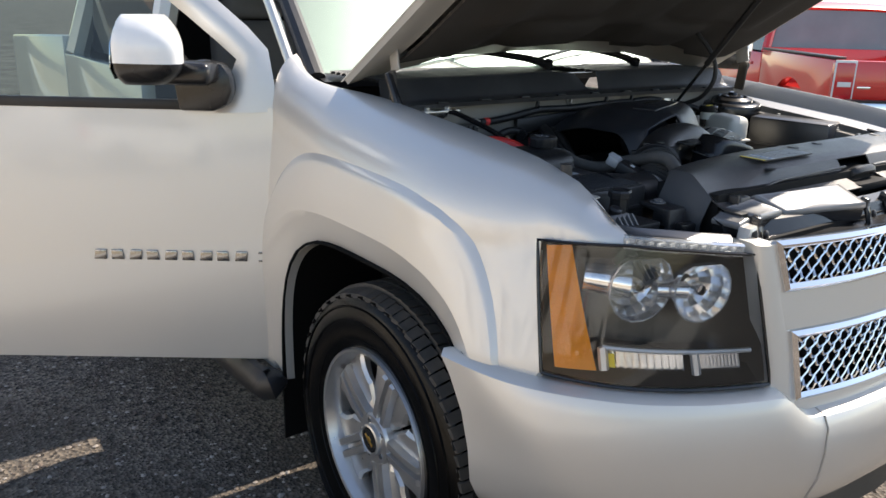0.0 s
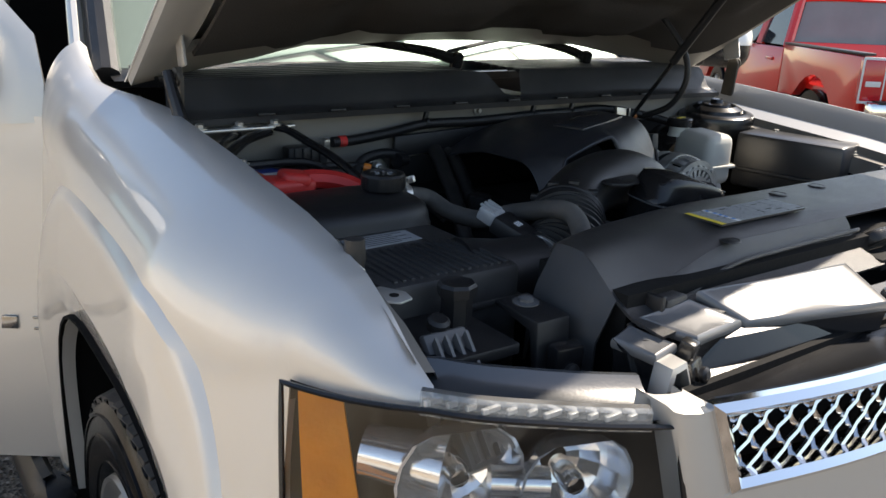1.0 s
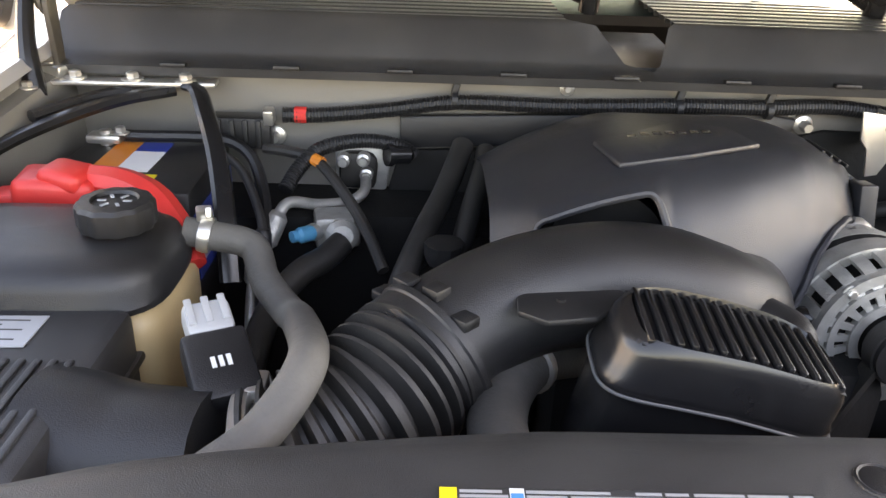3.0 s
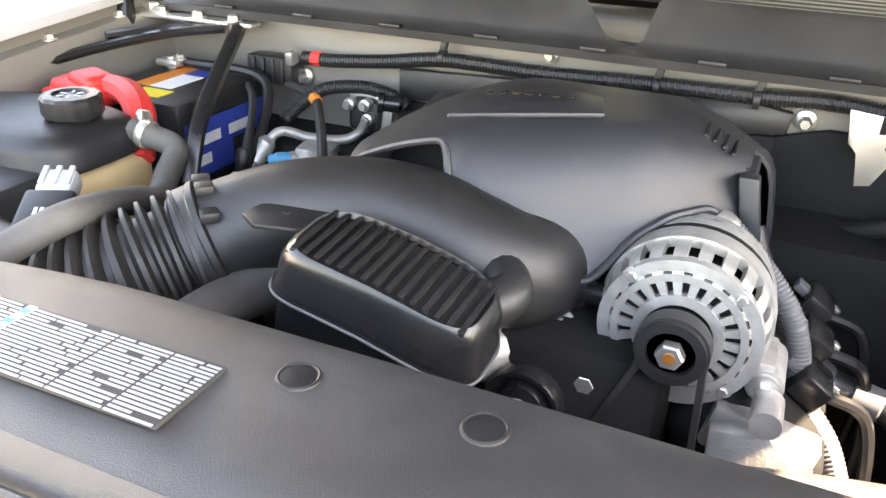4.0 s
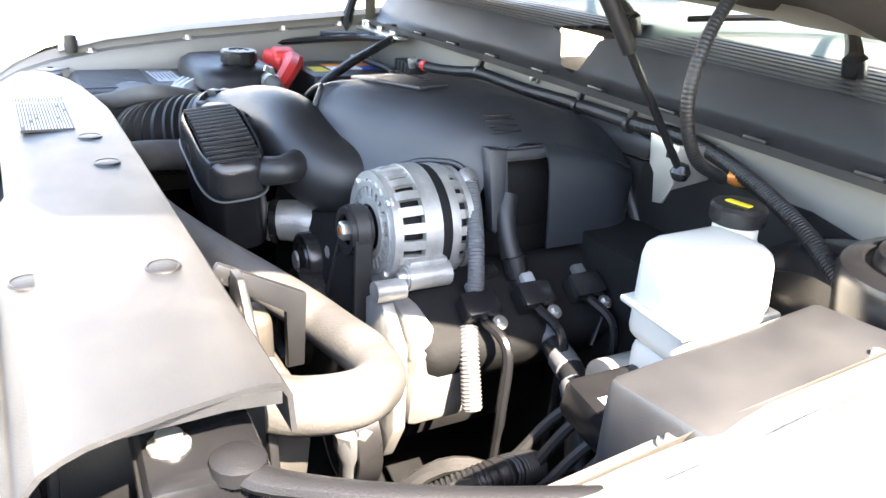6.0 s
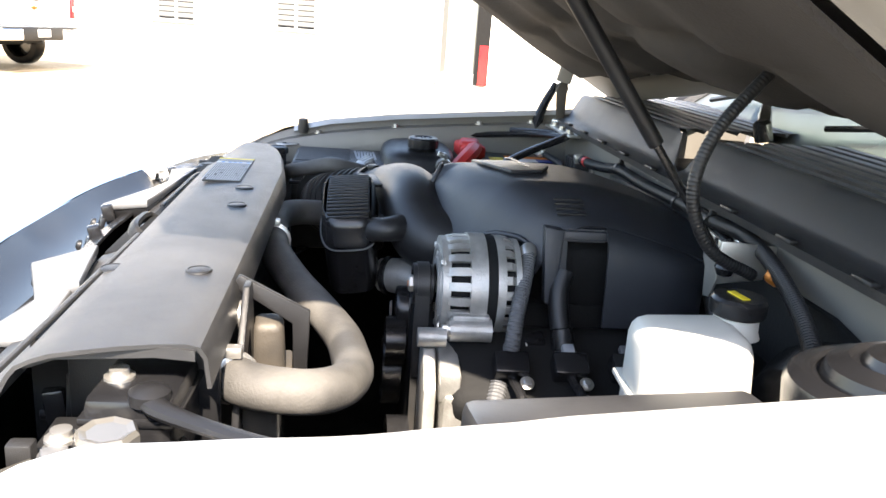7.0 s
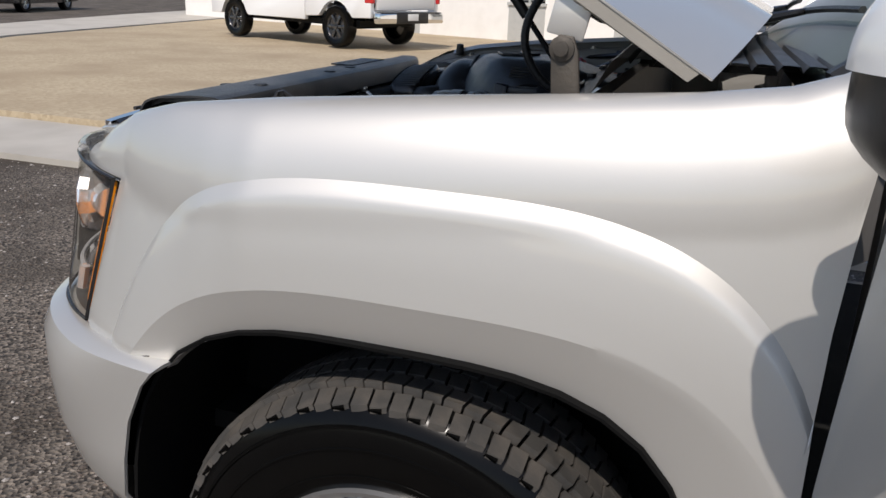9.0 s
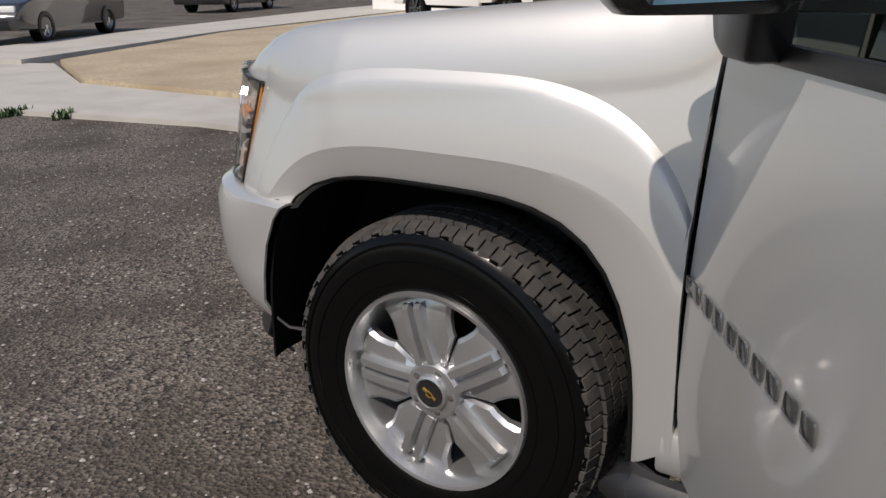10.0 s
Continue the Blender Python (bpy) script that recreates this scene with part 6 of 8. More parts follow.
tube(bm, [(-0.54, -0.375, 1.10), (-0.48, -0.385, 1.105), (-0.415, -0.392, 1.11)], [0.075, 0.062, 0.058], 24)
part("sensor_duct", bm, BLACK, truck, "black airflow sensor duct")
sensor = part("airflow_sensor", box(B(), (-0.418, -0.338, 1.160), (0.052, 0.064, 0.028), (24, 0, 26), 0.005), BLACK, truck, "black airflow sensor with grey plug")
part("sensor_plug", box(B(), (-0.436, -0.300, 1.180), (0.038, 0.032, 0.024), (24, 0, 26), 0.005), LABEL_G, sensor, "grey connector plug")
for k in (-1, 0, 1):
    part("plug_rib", box(B(), (-0.436 + k * 0.012, -0.300 + k * 0.006, 1.193), (0.006, 0.026, 0.004), (24, 0, 26), 0.001), LABEL_G, sensor)
bm = B()
for k in range(3):
    box(bm, (-0.4154 + (k - 1) * 0.0054, -0.3433 + (k - 1) * 0.0026, 1.1730), (0.0035, 0.010, 0.001), (24, 0, 26))
part("sensor_print", bm, PAPER, sensor)
bm = B()
lathe(bm, [(0.060, -0.007), (0.0615, -0.006), (0.0615, 0.006), (0.060, 0.007)], (-0.390, -0.378, 1.100), (1, 0.1, 0.1), 32)
box(bm, (-0.388, -0.350, 1.154), (0.016, 0.03, 0.014), (0, 0, 0), 0.003)
part("duct_clamp", bm, STEEL, truck, "worm-drive steel hose clamp")

# bellows, intake duct and resonator ----------------------------------------------------------
bm = B()
tube(bm, [(-0.390, -0.378, 1.100), (-0.352, -0.370, 1.108), (-0.312, -0.344, 1.122), (-0.284, -0.312, 1.133), (-0.264, -0.288, 1.140)], [0.050, 0.052, 0.053, 0.053, 0.053], 36, n=8, rib=0.014, pitch=0.0142)
part("intake_bellows", bm, RUBBER, truck, "ribbed rubber intake bellows")
bm = B()
tube(bm, [(-0.268, -0.292, 1.139), (-0.228, -0.262, 1.160), (-0.178, -0.240, 1.178), (-0.115, -0.226, 1.187), (-0.055, -0.218, 1.183), (-0.005, -0.214, 1.166), (0.030, -0.198, 1.148), (0.048, -0.165, 1.138), (0.052, -0.13, 1.134), (0.052, -0.10, 1.134)], [0.060, 0.057, 0.055, 0.055, 0.056, 0.057, 0.058, 0.058, 0.056, 0.054], 32, n=8)
duct = part("intake_duct", bm, BLACK, truck, "smooth black intake duct")
bm = B()
lathe(bm, [(0.062, -0.015), (0.0655, -0.012), (0.0655, 0.004), (0.067, 0.006), (0.067, 0.012), (0.062, 0.014)], (-0.257, -0.283, 1.144), (0.7, 0.6, 0.35), 32)
collar = part("duct_collar", bm, BLACK, duct)
for k in range(4):
    a = 0.6 + k * 0.55
    c = Vector((-0.257, -0.283, 1.144)) + Vector((-0.7 * math.cos(a) * 0.066, 0.7 * math.cos(a) * 0.066, math.sin(a) * 0.066))
    part("collar_catch", box(B(), c, (0.018, 0.018, 0.010), (0, 0, 45), 0.002), BLACK, collar)
bm = B()
lathe(bm, [(0.0595, -0.008), (0.0625, -0.006), (0.0625, 0.006), (0.0595, 0.008)], (0.050, -0.150, 1.136), (0.12, 1, -0.1), 32)
part("throttle_clamp", bm, BLACK_G, duct)
bm = B()
lathe(bm, [(0.012, 0), (0.012, 0.03), (0.009, 0.032), (0, 0.032)], (0.100, -0.165, 1.125), (1, -0.3, 0.1), 14)
part("duct_sensor", bm, BLACK_G, duct)
part("duct_bolt", hexbolt(B(), (0.092, -0.175, 1.085), (0, -1, 0.2), 0.009, 0.012), STEEL, duct)
bm = B()
prism(bm, [(-0.187, -0.315), (-0.165, -0.330), (-0.125, -0.322), (-0.090, -0.285), (-0.105, -0.262), (-0.16, -0.270), (-0.185, -0.290)], 1.202, 1.208, "z", 0.002)
lathe(bm, [(0.004, 0), (0.004, 0.002)], (-0.150, -0.297, 1.208), (0, 0, 1), 10)
part("duct_bracket", bm, BLACK, duct)
RM = Matrix.Translation((-0.032, -0.330, 1.150)) @ pose(0, 0, 0, 6, 14, 0)
bm = B()
rows = []
for z, k in ((-0.085, 0.90), (-0.08, 0.94), (0.0, 0.98), (0.010, 1.00), (0.014, 1.03), (0.020, 1.03), (0.024, 1.0), (0.046, 0.98), (0.056, 0.93), (0.060, 0.87), (0.055, 0.83)):
    ring = []
    for i in range(48):
        a = 2 * math.pi * i / 48
        ca, sa = math.cos(a), math.sin(a)
        x = 0.096 * k * math.copysign(abs(ca) ** 0.42, ca)
        ring.append(RM @ Vector((x, 0.047 * (1 - 1.6 * max(0, x - 0.05)) * k * math.copysign(abs(sa) ** 0.5, sa), z - 1.0 * x * x)))
    rows.append(ring)
V = grid(bm, rows, close=True)
bm.faces.new(V[0][::-1])
res = part("resonator", bm, BLACK_G, truck, "black intake resonator box with ribbed lid")
bm = B()
grid(bm, [[RM @ Vector((lerp(-0.083, 0.083, i / 10), y, 0.0552 - lerp(-0.083, 0.083, i / 10) ** 2)) for i in range(11)] for y in (-0.036, 0.036)])
part("lid_floor", bm, BLACK, res)
for i in range(15):
    x = -0.077 + i * 0.011
    bm = box(B(), (x, 0, 0.0575 - x * x), (0.0056, 0.070, 0.006), (0, 0, 0), 0.0018)
    for v in bm.verts:
        v.co = RM @ v.co
    part("lid_rib", bm, BLACK_G, res)
bm = B()
tube(bm, [RM @ Vector((0.06, 0.02, 0.02)), RM @ Vector((0.085, 0.06, 0.03)), Vector((0.035, -0.235, 1.165))], [0.022, 0.020, 0.024], 16)
part("resonator_neck", bm, BLACK, res)
bm = B()
seam = []
for i in range(49):
    a = 2 * math.pi * i / 48
    ca, sa = math.cos(a), math.sin(a)
    x = 0.100 * math.copysign(abs(ca) ** 0.42, ca)
    seam.append(RM @ Vector((x, 0.0495 * (1 - 1.6 * max(0, x - 0.05)) * math.copysign(abs(sa) ** 0.5, sa), 0.012 - x * x)))
tube(bm, seam, 0.0014, 6, smoothpath=False, cap=False)
part("lid_seam", bm, GREY_P, res, "pale moulded seam")

# alternator -------------------------------------------------------------------------------------
AC = Vector((0.197, -0.135, 1.120))


def ring_of(bm, r0, r1, y0, y1, seg=40):
    r0, r1 = r0 * 1.06, r1 * 1.06
    y0, y1 = min(y0, y0 * 0.68), min(y1, y1 * 0.68)
    lathe(bm, [(r0, y0), (r1, y0), (r1, y1), (r0, y1), (r0, y0)], AC, (0, 1, 0), seg, caps=False)


bm = B()
lathe(bm, [(0.063, -0.055), (0.066, 0.045), (0.02, 0.047)], AC, (0, 1, 0), 32)
alternator = part("alternator", bm, DARK, truck, "cast aluminium alternator with vented housing")
bm = B()
ring_of(bm, 0.060, 0.070, -0.062, -0.050)
housing = part("alternator_housing", bm, CAST, alternator, "vented aluminium housing", sharp=30)
for r0, r1, y0, y1 in ((0.066, 0.076, -0.022, 0.004), (0.030, 0.039, -0.066, -0.056), (0.0515, 0.0580, -0.0645, -0.057), (0.064, 0.074, 0.026, 0.044), (0.058, 0.070, 0.066, 0.078)):
    bm = B()
    ring_of(bm, r0, r1, y0, y1)
    part("housing_ring", bm, CAST, housing, sharp=30)
for dx, dz in ((-0.078, -0.045), (0.082, -0.040)):
    bm = B()
    lathe(bm, [(0.017, -0.03), (0.017, 0.03)], AC + Vector((dx, -0.02, dz)), (0, 1, 0), 16)
    box(bm, AC + Vector((dx * 0.86, -0.02, dz * 0.8)), (0.035, 0.055, 0.03), (0, 0, 0), 0.004)
    part("mount_ear", bm, CAST, housing, sharp=30)
def alt_fin(pairs, k, n, fill, inner=0.006):
    """One bar of the vented housing along the profile (radius, y), its width a share of the pitch."""
    bm = B()
    a0 = 2 * math.pi * k / n
    rows = []
    for r, y in pairs:
        r, y = r * 1.06, min(y, y * 0.68)
        w = math.pi / n * fill
        row = []
        for rr, q in ((r - inner, -w), (r, -w), (r, w), (r - inner, w)):
            row.append(AC + Vector((rr * math.cos(a0 + q), y + (0.004 if rr < r else 0), rr * math.sin(a0 + q))))
        rows.append(row)
    V = grid(bm, rows, close=True)
    bm.faces.new(V[0])
    bm.faces.new(V[-1][::-1])
    return bm


for k in range(22):
    part("housing_fin", alt_fin([(0.036, -0.063), (0.058, -0.063), (0.066, -0.059), (0.071, -0.052), (0.0735, -0.040), (0.0740, -0.016)], k, 22, 0.56), CAST, housing, sharp=30)
    part("housing_fin", alt_fin([(0.0735, 0.036), (0.0725, 0.056), (0.066, 0.070), (0.056, 0.075)], k + 0.5, 22, 0.55), CAST, housing, sharp=30)
for k in range(4):
    a_ = math.radians(45 + 90 * k)
    part("through_bolt", hexbolt(B(), AC + Vector((0.068 * math.cos(a_), -0.058, 0.068 * math.sin(a_))), (0, -1, 0), 0.005, 0.006), STEEL, housing)
bm = B()
ring_of(bm, 0.060, 0.0735, 0.004, 0.026)
part("stator_band", bm, DARK, alternator)
bm = B()
lathe(bm, [(0.016, -0.066), (0.030, -0.070), (0.030, -0.074), (0.026, -0.076), (0.026, -0.092), (0.031, -0.094), (0.031, -0.100), (0.022, -0.100), (0.021, -0.094), (0.012, -0.094)], AC, (0, 1, 0), 32)
part("pulley", bm, BLACK, alternator, "black grooved pulley")
bm = B()
lathe(bm, [(0.013, -0.094), (0.013, -0.104), (0.011, -0.106), (0.006, -0.106)], AC, (0, 1, 0), 6)
part("pulley_nut", bm, STEEL, alternator)
bm = B()
lathe(bm, [(0.0055, -0.104), (0.0055, -0.107), (0, -0.107)], AC, (0, 1, 0), 12)
part("shaft_end", bm, COPPER, alternator, "rusty shaft end")
for dx, dz in ((-0.078, -0.045), (0.082, -0.040)):
    bm = hexbolt(B(), AC + Vector((dx, -0.05, dz)), (0, -1, 0), 0.008, 0.010)
    part("mount_bolt", bm, STEEL, alternator)
# belt and idlers
bm = B()
for pa, pb in (((AC.x - 0.024, AC.z - 0.014), (AC.x - 0.085, AC.z - 0.16)), ((AC.x + 0.029, AC.z - 0.005), (AC.x + 0.038, AC.z - 0.26))):
    d = Vector((pb[0] - pa[0], 0, pb[1] - pa[1]))
    n_ = Vector((-d.z, 0, d.x)).normalized() * 0.003
    y0, y1 = AC.y - 0.097, AC.y - 0.075
    prism(bm, [(pa[0] - n_.x, pa[1] - n_.z), (pb[0] - n_.x, pb[1] - n_.z), (pb[0] + n_.x, pb[1] + n_.z), (pa[0] + n_.x, pa[1] + n_.z)], y0, y1, "y")
lathe(bm, [(0.0335, -0.094), (0.0335, -0.076)], AC, (0, 1, 0), 32)
part("drive_belt", bm, RUBBER, truck, "black drive belt")
for c, r in (((0.10, -0.25, 0.985), 0.042), ((0.03, -0.25, 0.90), 0.06), ((0.27, -0.25, 0.86), 0.07)):
    bm = B()
    lathe(bm, [(0.010, -0.014), (r * 0.55, -0.012), (r * 0.8, -0.004), (r * 0.92, -0.016), (r, -0.016), (r, 0.016), (0.01, 0.016)], c, (0, 1, 0), 32)
    part("idler_pulley", bm, BLACK_G, truck)
# power steering pump and its bracket, pale cast metal
bm = B()
box(bm, (0.285, -0.185, 1.022), (0.10, 0.03, 0.050), (0, 12, 0), 0.006)
box(bm, (0.290, -0.15, 0.950), (0.085, 0.09, 0.12), (0, 8, 0), 0.012)
prism(bm, [(0.240, 1.045), (0.290, 1.055), (0.335, 1.01), (0.340, 0.90), (0.31, 0.84), (0.25, 0.86)], -0.222, -0.204, "y", 0.004)
lathe(bm, [(0.014, -0.03), (0.014, 0.01)], (0.285, -0.20, 1.07), (0, 1, 0), 14)
pump = part("steering_pump", bm, CAST, truck, "cast aluminium pump and bracket")
bm = B()
lathe(bm, [(0.030, 0.0), (0.030, 0.016), (0.024, 0.022), (0.012, 0.022), (0.010, 0.028), (0, 0.028)], (0.303, -0.255, 0.880), (0.0, -0.2, 1), 10)
part("pump_cap", bm, GREY_P, pump)
bm = B()
lathe(bm, [(0.020, 0.0), (0.022, 0.10), (0.030, 0.12), (0.03, 0.14)], (0.303, -0.255, 0.745), (0, 0, 1), 20)
part("pump_reservoir", bm, GREY_P, pump)

# hoses and looms -----------------------------------------------------------------------------
bm = B()
tube(bm, [(-0.10, -0.20, 1.10), (-0.155, -0.24, 1.115), (-0.19, -0.30, 1.118), (-0.20, -0.37, 1.122), (-0.178, -0.432, 1.128), (-0.11, -0.462, 1.132), (0.0, -0.460, 1.132), (0.10, -0.444, 1.127), (0.19, -0.408, 1.113), (0.27, -0.365, 1.098), (0.34, -0.336, 1.090), (0.41, -0.325, 1.093), (0.475, -0.322, 1.102), (0.530, -0.335, 1.112), (0.562, -0.365, 1.120), (0.570, -0.405, 1.126), (0.560, -0.438, 1.129), (0.530, -0.458, 1.130)], 0.0245, 18)
part("radiator_hose", bm, HOSE_D, truck, "dusty black upper radiator hose")
for c, ax in (((0.552, -0.447, 1.130), (0.8, 0.6, 0)), ((-0.165, -0.252, 1.116), (0.5, 0.8, 0)), ((0.03, -0.456, 1.131), (1, 0.12, 0))):
    bm = lathe(B(), [(0.027, -0.005), (0.0285, -0.004), (0.0285, 0.004), (0.027, 0.005)], c, ax, 18)
    clamp = part("hose_clamp", bm, STEEL, truck)
    part("clamp_screw", box(B(), Vector(c) + Vector((0.003, 0, 0.031)), (0.014, 0.02, 0.012), None, 0.002), STEEL, clamp)
part("alternator_loom", tube(B(), [(0.212, -0.066, 1.182), (0.232, -0.070, 1.168), (0.262, -0.080, 1.142), (0.292, -0.092, 1.108), (0.308, -0.098, 1.065), (0.309, -0.102, 1.021), (0.300, -0.11, 0.97)], 0.0105, 12, rib=0.0010, pitch=0.0042), GREY_P, truck, "grey corrugated wiring loom")
part("loom_terminal", lathe(B(), [(0.010, -0.012), (0.013, -0.006), (0.013, 0.006), (0.010, 0.012)], (0.214, -0.067, 1.180), (0.6, -0.2, -0.4), 12), STEEL, truck)
main_loom = part("main_loom", tube(B(), [(0.236, -0.015, 1.160), (0.252, -0.024, 1.125), (0.278, -0.018, 1.070), (0.318, 0.004, 1.005), (0.362, 0.004, 0.982), (0.418, -0.010, 0.975), (0.462, -0.030, 0.955), (0.50, -0.05, 0.90)], [0.0145, 0.0150, 0.0155, 0.0165, 0.0175, 0.0180, 0.0190, 0.0200], 14), BLACK, truck, "thick taped wiring loom")
for p_, q_, r_ in (((0.278, -0.018, 1.070), (0.3, 0.1, -0.8), 0.0170), ((0.335, 0.006, 0.994), (0.8, 0, -0.4), 0.0182), ((0.392, -0.004, 0.979), (0.9, -0.2, -0.1), 0.0192), ((0.440, -0.020, 0.966), (0.85, -0.35, -0.3), 0.0200)):
    part("loom_tape", lathe(B(), [(r_ - 0.002, -0.016), (r_, -0.014), (r_, 0.014), (r_ - 0.002, 0.016)], p_, q_, 14), GREY_P if r_ > 0.018 else BLACK_G, main_loom)
part("side_loom", tube(B(), [(0.49, -0.045, 0.93), (0.53, 0.005, 0.965), (0.575, 0.06, 0.985), (0.63, 0.11, 0.99)], 0.014, 12, rib=0.0015, pitch=0.006), BLACK, truck, "corrugated side loom")
part("loom_band", lathe(B(), [(0.0175, -0.008), (0.0175, 0.008)], (0.555, 0.035, 0.978), (0.6, 0.75, 0.2), 16), LABEL_G, truck)
part("lower_loom", tube(B(), [(0.47, -0.10, 0.90), (0.50, -0.17, 0.93), (0.48, -0.25, 0.90)], 0.02, 12, rib=0.002, pitch=0.006), BLACK, truck)
part("breather_hose", tube(B(), [(0.325, -0.115, 1.02), (0.350, -0.125, 0.99), (0.375, -0.13, 0.93)], 0.012, 10, rib=0.0016, pitch=0.005), GREY_P, truck)
# regulator plug beside the alternator and the coil harness behind it
conn = part("coil_connector_block", box(B(), (0.262, -0.050, 1.046), (0.020, 0.030, 0.052), (20, 15, 0), 0.004), BLACK_G, truck, "black connector with white label")
part("connector_label", box(B(), (0.270, -0.066, 1.050), (0.010, 0.002, 0.026), (20, 15, 0), 0.001), PAPER, conn)
for k, (x_, y_, z_) in enumerate(((0.245, 0.215, 1.045), (0.262, 0.200, 1.030), (0.280, 0.185, 1.015), (0.300, 0.165, 1.020), (0.318, 0.140, 1.000))):
    plug_ = part("harness_plug", box(B(), (x_, y_, z_), (0.018, 0.026, 0.016), (15, 20 * (k % 2), 30 * k), 0.003), (BLACK_G, GREY_P, BLACK)[k % 3], truck)
    part("plug_wire", tube(B(), [(x_, y_ - 0.012, z_), (x_ + 0.02, y_ - 0.04, z_ + 0.014), (x_ + 0.035, y_ - 0.07, z_ - 0.03)], 0.0035, 8), (RED_P if k == 0 else BLACK), plug_)
part("vacuum_hose", tube(B(), [(0.20, 0.215, 1.16), (0.225, 0.225, 1.12), (0.265, 0.225, 1.075), (0.325, 0.200, 1.085), (0.385, 0.165, 1.115), (0.430, 0.145, 1.129)], 0.0115, 12), RUBBER, truck, "black vacuum hose to the booster")
part("hose_plug", lathe(B(), [(0.012, -0.010), (0.016, -0.006), (0.016, 0.008), (0.012, 0.012), (0, 0.012)], (0.436, 0.142, 1.131), (0.4, -0.8, 0.2), 18), WHITE_P, truck, "white plastic hose end")
# thermostat housing and its clamp below the resonator
thermo = part("thermostat_housing", tube(B(), [(-0.02, -0.27, 1.06), (0.0, -0.24, 1.065), (0.03, -0.20, 1.06), (0.05, -0.15, 1.04)], [0.030, 0.032, 0.036, 0.040], 16), CAST, truck, "cast aluminium thermostat housing")
part("housing_band", lathe(B(), [(0.033, -0.006), (0.035, -0.004), (0.035, 0.004), (0.033, 0.006)], (-0.012, -0.258, 1.062), (0.5, 0.8, 0.1), 20), BLACK_G, thermo)
part("mount_arm", prism(B(), [(0.090, 1.02), (0.150, 1.075), (0.165, 1.06), (0.125, 1.0), (0.12, 0.93), (0.095, 0.93)], -0.215, -0.195, "y", 0.004), CAST, truck, "cast alternator mounting arm")
part("arm_bolt", hexbolt(B(), (0.125, -0.217, 1.061), (0, -1, 0), 0.011, 0.012), STEEL, truck)
part("arm_bolt", hexbolt(B(), (0.083, -0.178, 1.090), (0, -1, 0.2), 0.010, 0.012), STEEL, truck)
idler = part("tensioner_pulley", lathe(B(), [(0.010, -0.016), (0.022, -0.014), (0.026, -0.006), (0.034, -0.014), (0.038, -0.014), (0.040, -0.010), (0.040, 0.014), (0.01, 0.016)], (0.070, -0.235, 1.030), (0, 1, 0), 36), BLACK_G, truck, "black belt tensioner pulley")
part("pulley_centre", lathe(B(), [(0.015, -0.021), (0.012, -0.024), (0, -0.024)], (0.070, -0.235, 1.030), (0, 1, 0), 14), STEEL, idler)
# loom along the firewall with its ties
bm = B()
tube(bm, [(-0.46, 0.20, 1.213), (-0.41, 0.205, 1.213), (-0.32, 0.208, 1.222), (-0.22, 0.208, 1.236), (-0.08, 0.21, 1.235), (0.08, 0.212, 1.24), (0.21, 0.214, 1.241), (0.32, 0.218, 1.243), (0.45, 0.20, 1.225), (0.58, 0.17, 1.19), (0.70, 0.13, 1.13)], 0.0095, 10, rib=0.0014, pitch=0.0045)
part("firewall_loom", bm, BLACK, truck, "corrugated loom along the firewall")
for x in (-0.225, 0.084, 0.209):
    tie = part("loom_tie", lathe(B(), [(0.0125, -0.004), (0.0125, 0.004)], (x, 0.210, 1.238), (1, 0, 0), 12), BLACK, truck)
    part("tie_tail", box(B(), (x, 0.212, 1.252), (0.010, 0.010, 0.022), (0, 15, 0), 0.002), BLACK, tie)
bm = B()
lathe(bm, [(0.0115, -0.008), (0.0115, 0.008)], (-0.435, 0.203, 1.213), (1, 0, 0), 10)
part("red_tag", bm, RED_P, truck)
bm = B()
prism(bm, [(-0.30, 1.165), (0.25, 1.195), (0.255, 1.225), (0.20, 1.232), (-0.30, 1.212)], 0.216, 0.228, "y", 0.003)
part("insulation_flap", bm, BLACK, truck, "black insulation flap")
for x, z, r, h in ((-0.069, 1.255, 0.006, 0.010), (-0.475, 1.175, 0.008, 0.022), (0.27, 1.215, 0.008, 0.022)):
    part("firewall_stud", hexbolt(B(), (x, 0.232, z), (0, -1, 0), r, h), STEEL, truck)
# module and air-conditioning fittings on the passenger side
module = part("wiring_module", box(B(), (-0.517, 0.205, 1.188), (0.085, 0.035, 0.044), None, 0.005), BLACK, truck, "black junction module")
for i in range(4):
    part("module_fin", box(B(), (-0.545 + 0.018 * i, 0.186, 1.188), (0.008, 0.006, 0.040), None, 0.002), BLACK, module)
part("module_lug", box(B(), (-0.477, 0.195, 1.212), (0.014, 0.020, 0.022), (10, 0, 0), 0.003), STEEL, module)
plate = part("ac_plate", prism(B(), [(-0.392, 1.100), (-0.320, 1.092), (-0.312, 1.150), (-0.330, 1.166), (-0.392, 1.163)], 0.222, 0.233, "y", 0.006), CAST, truck, "bright metal refrigerant plate")
part("ac_gasket", prism(B(), [(-0.386, 1.106), (-0.334, 1.104), (-0.330, 1.150), (-0.345, 1.160), (-0.384, 1.158)], 0.210, 0.222, "y", 0.010), RUBBER, plate)
for x, z in ((-0.378, 1.150), (-0.350, 1.152), (-0.346, 1.130)):
    part("ac_fitting", lathe(B(), [(0.0095, 0), (0.0095, 0.016), (0.006, 0.018), (0.006, 0.024), (0, 0.024)], (x, 0.212, z), (0, -1, 0), 14), STEEL, plate)
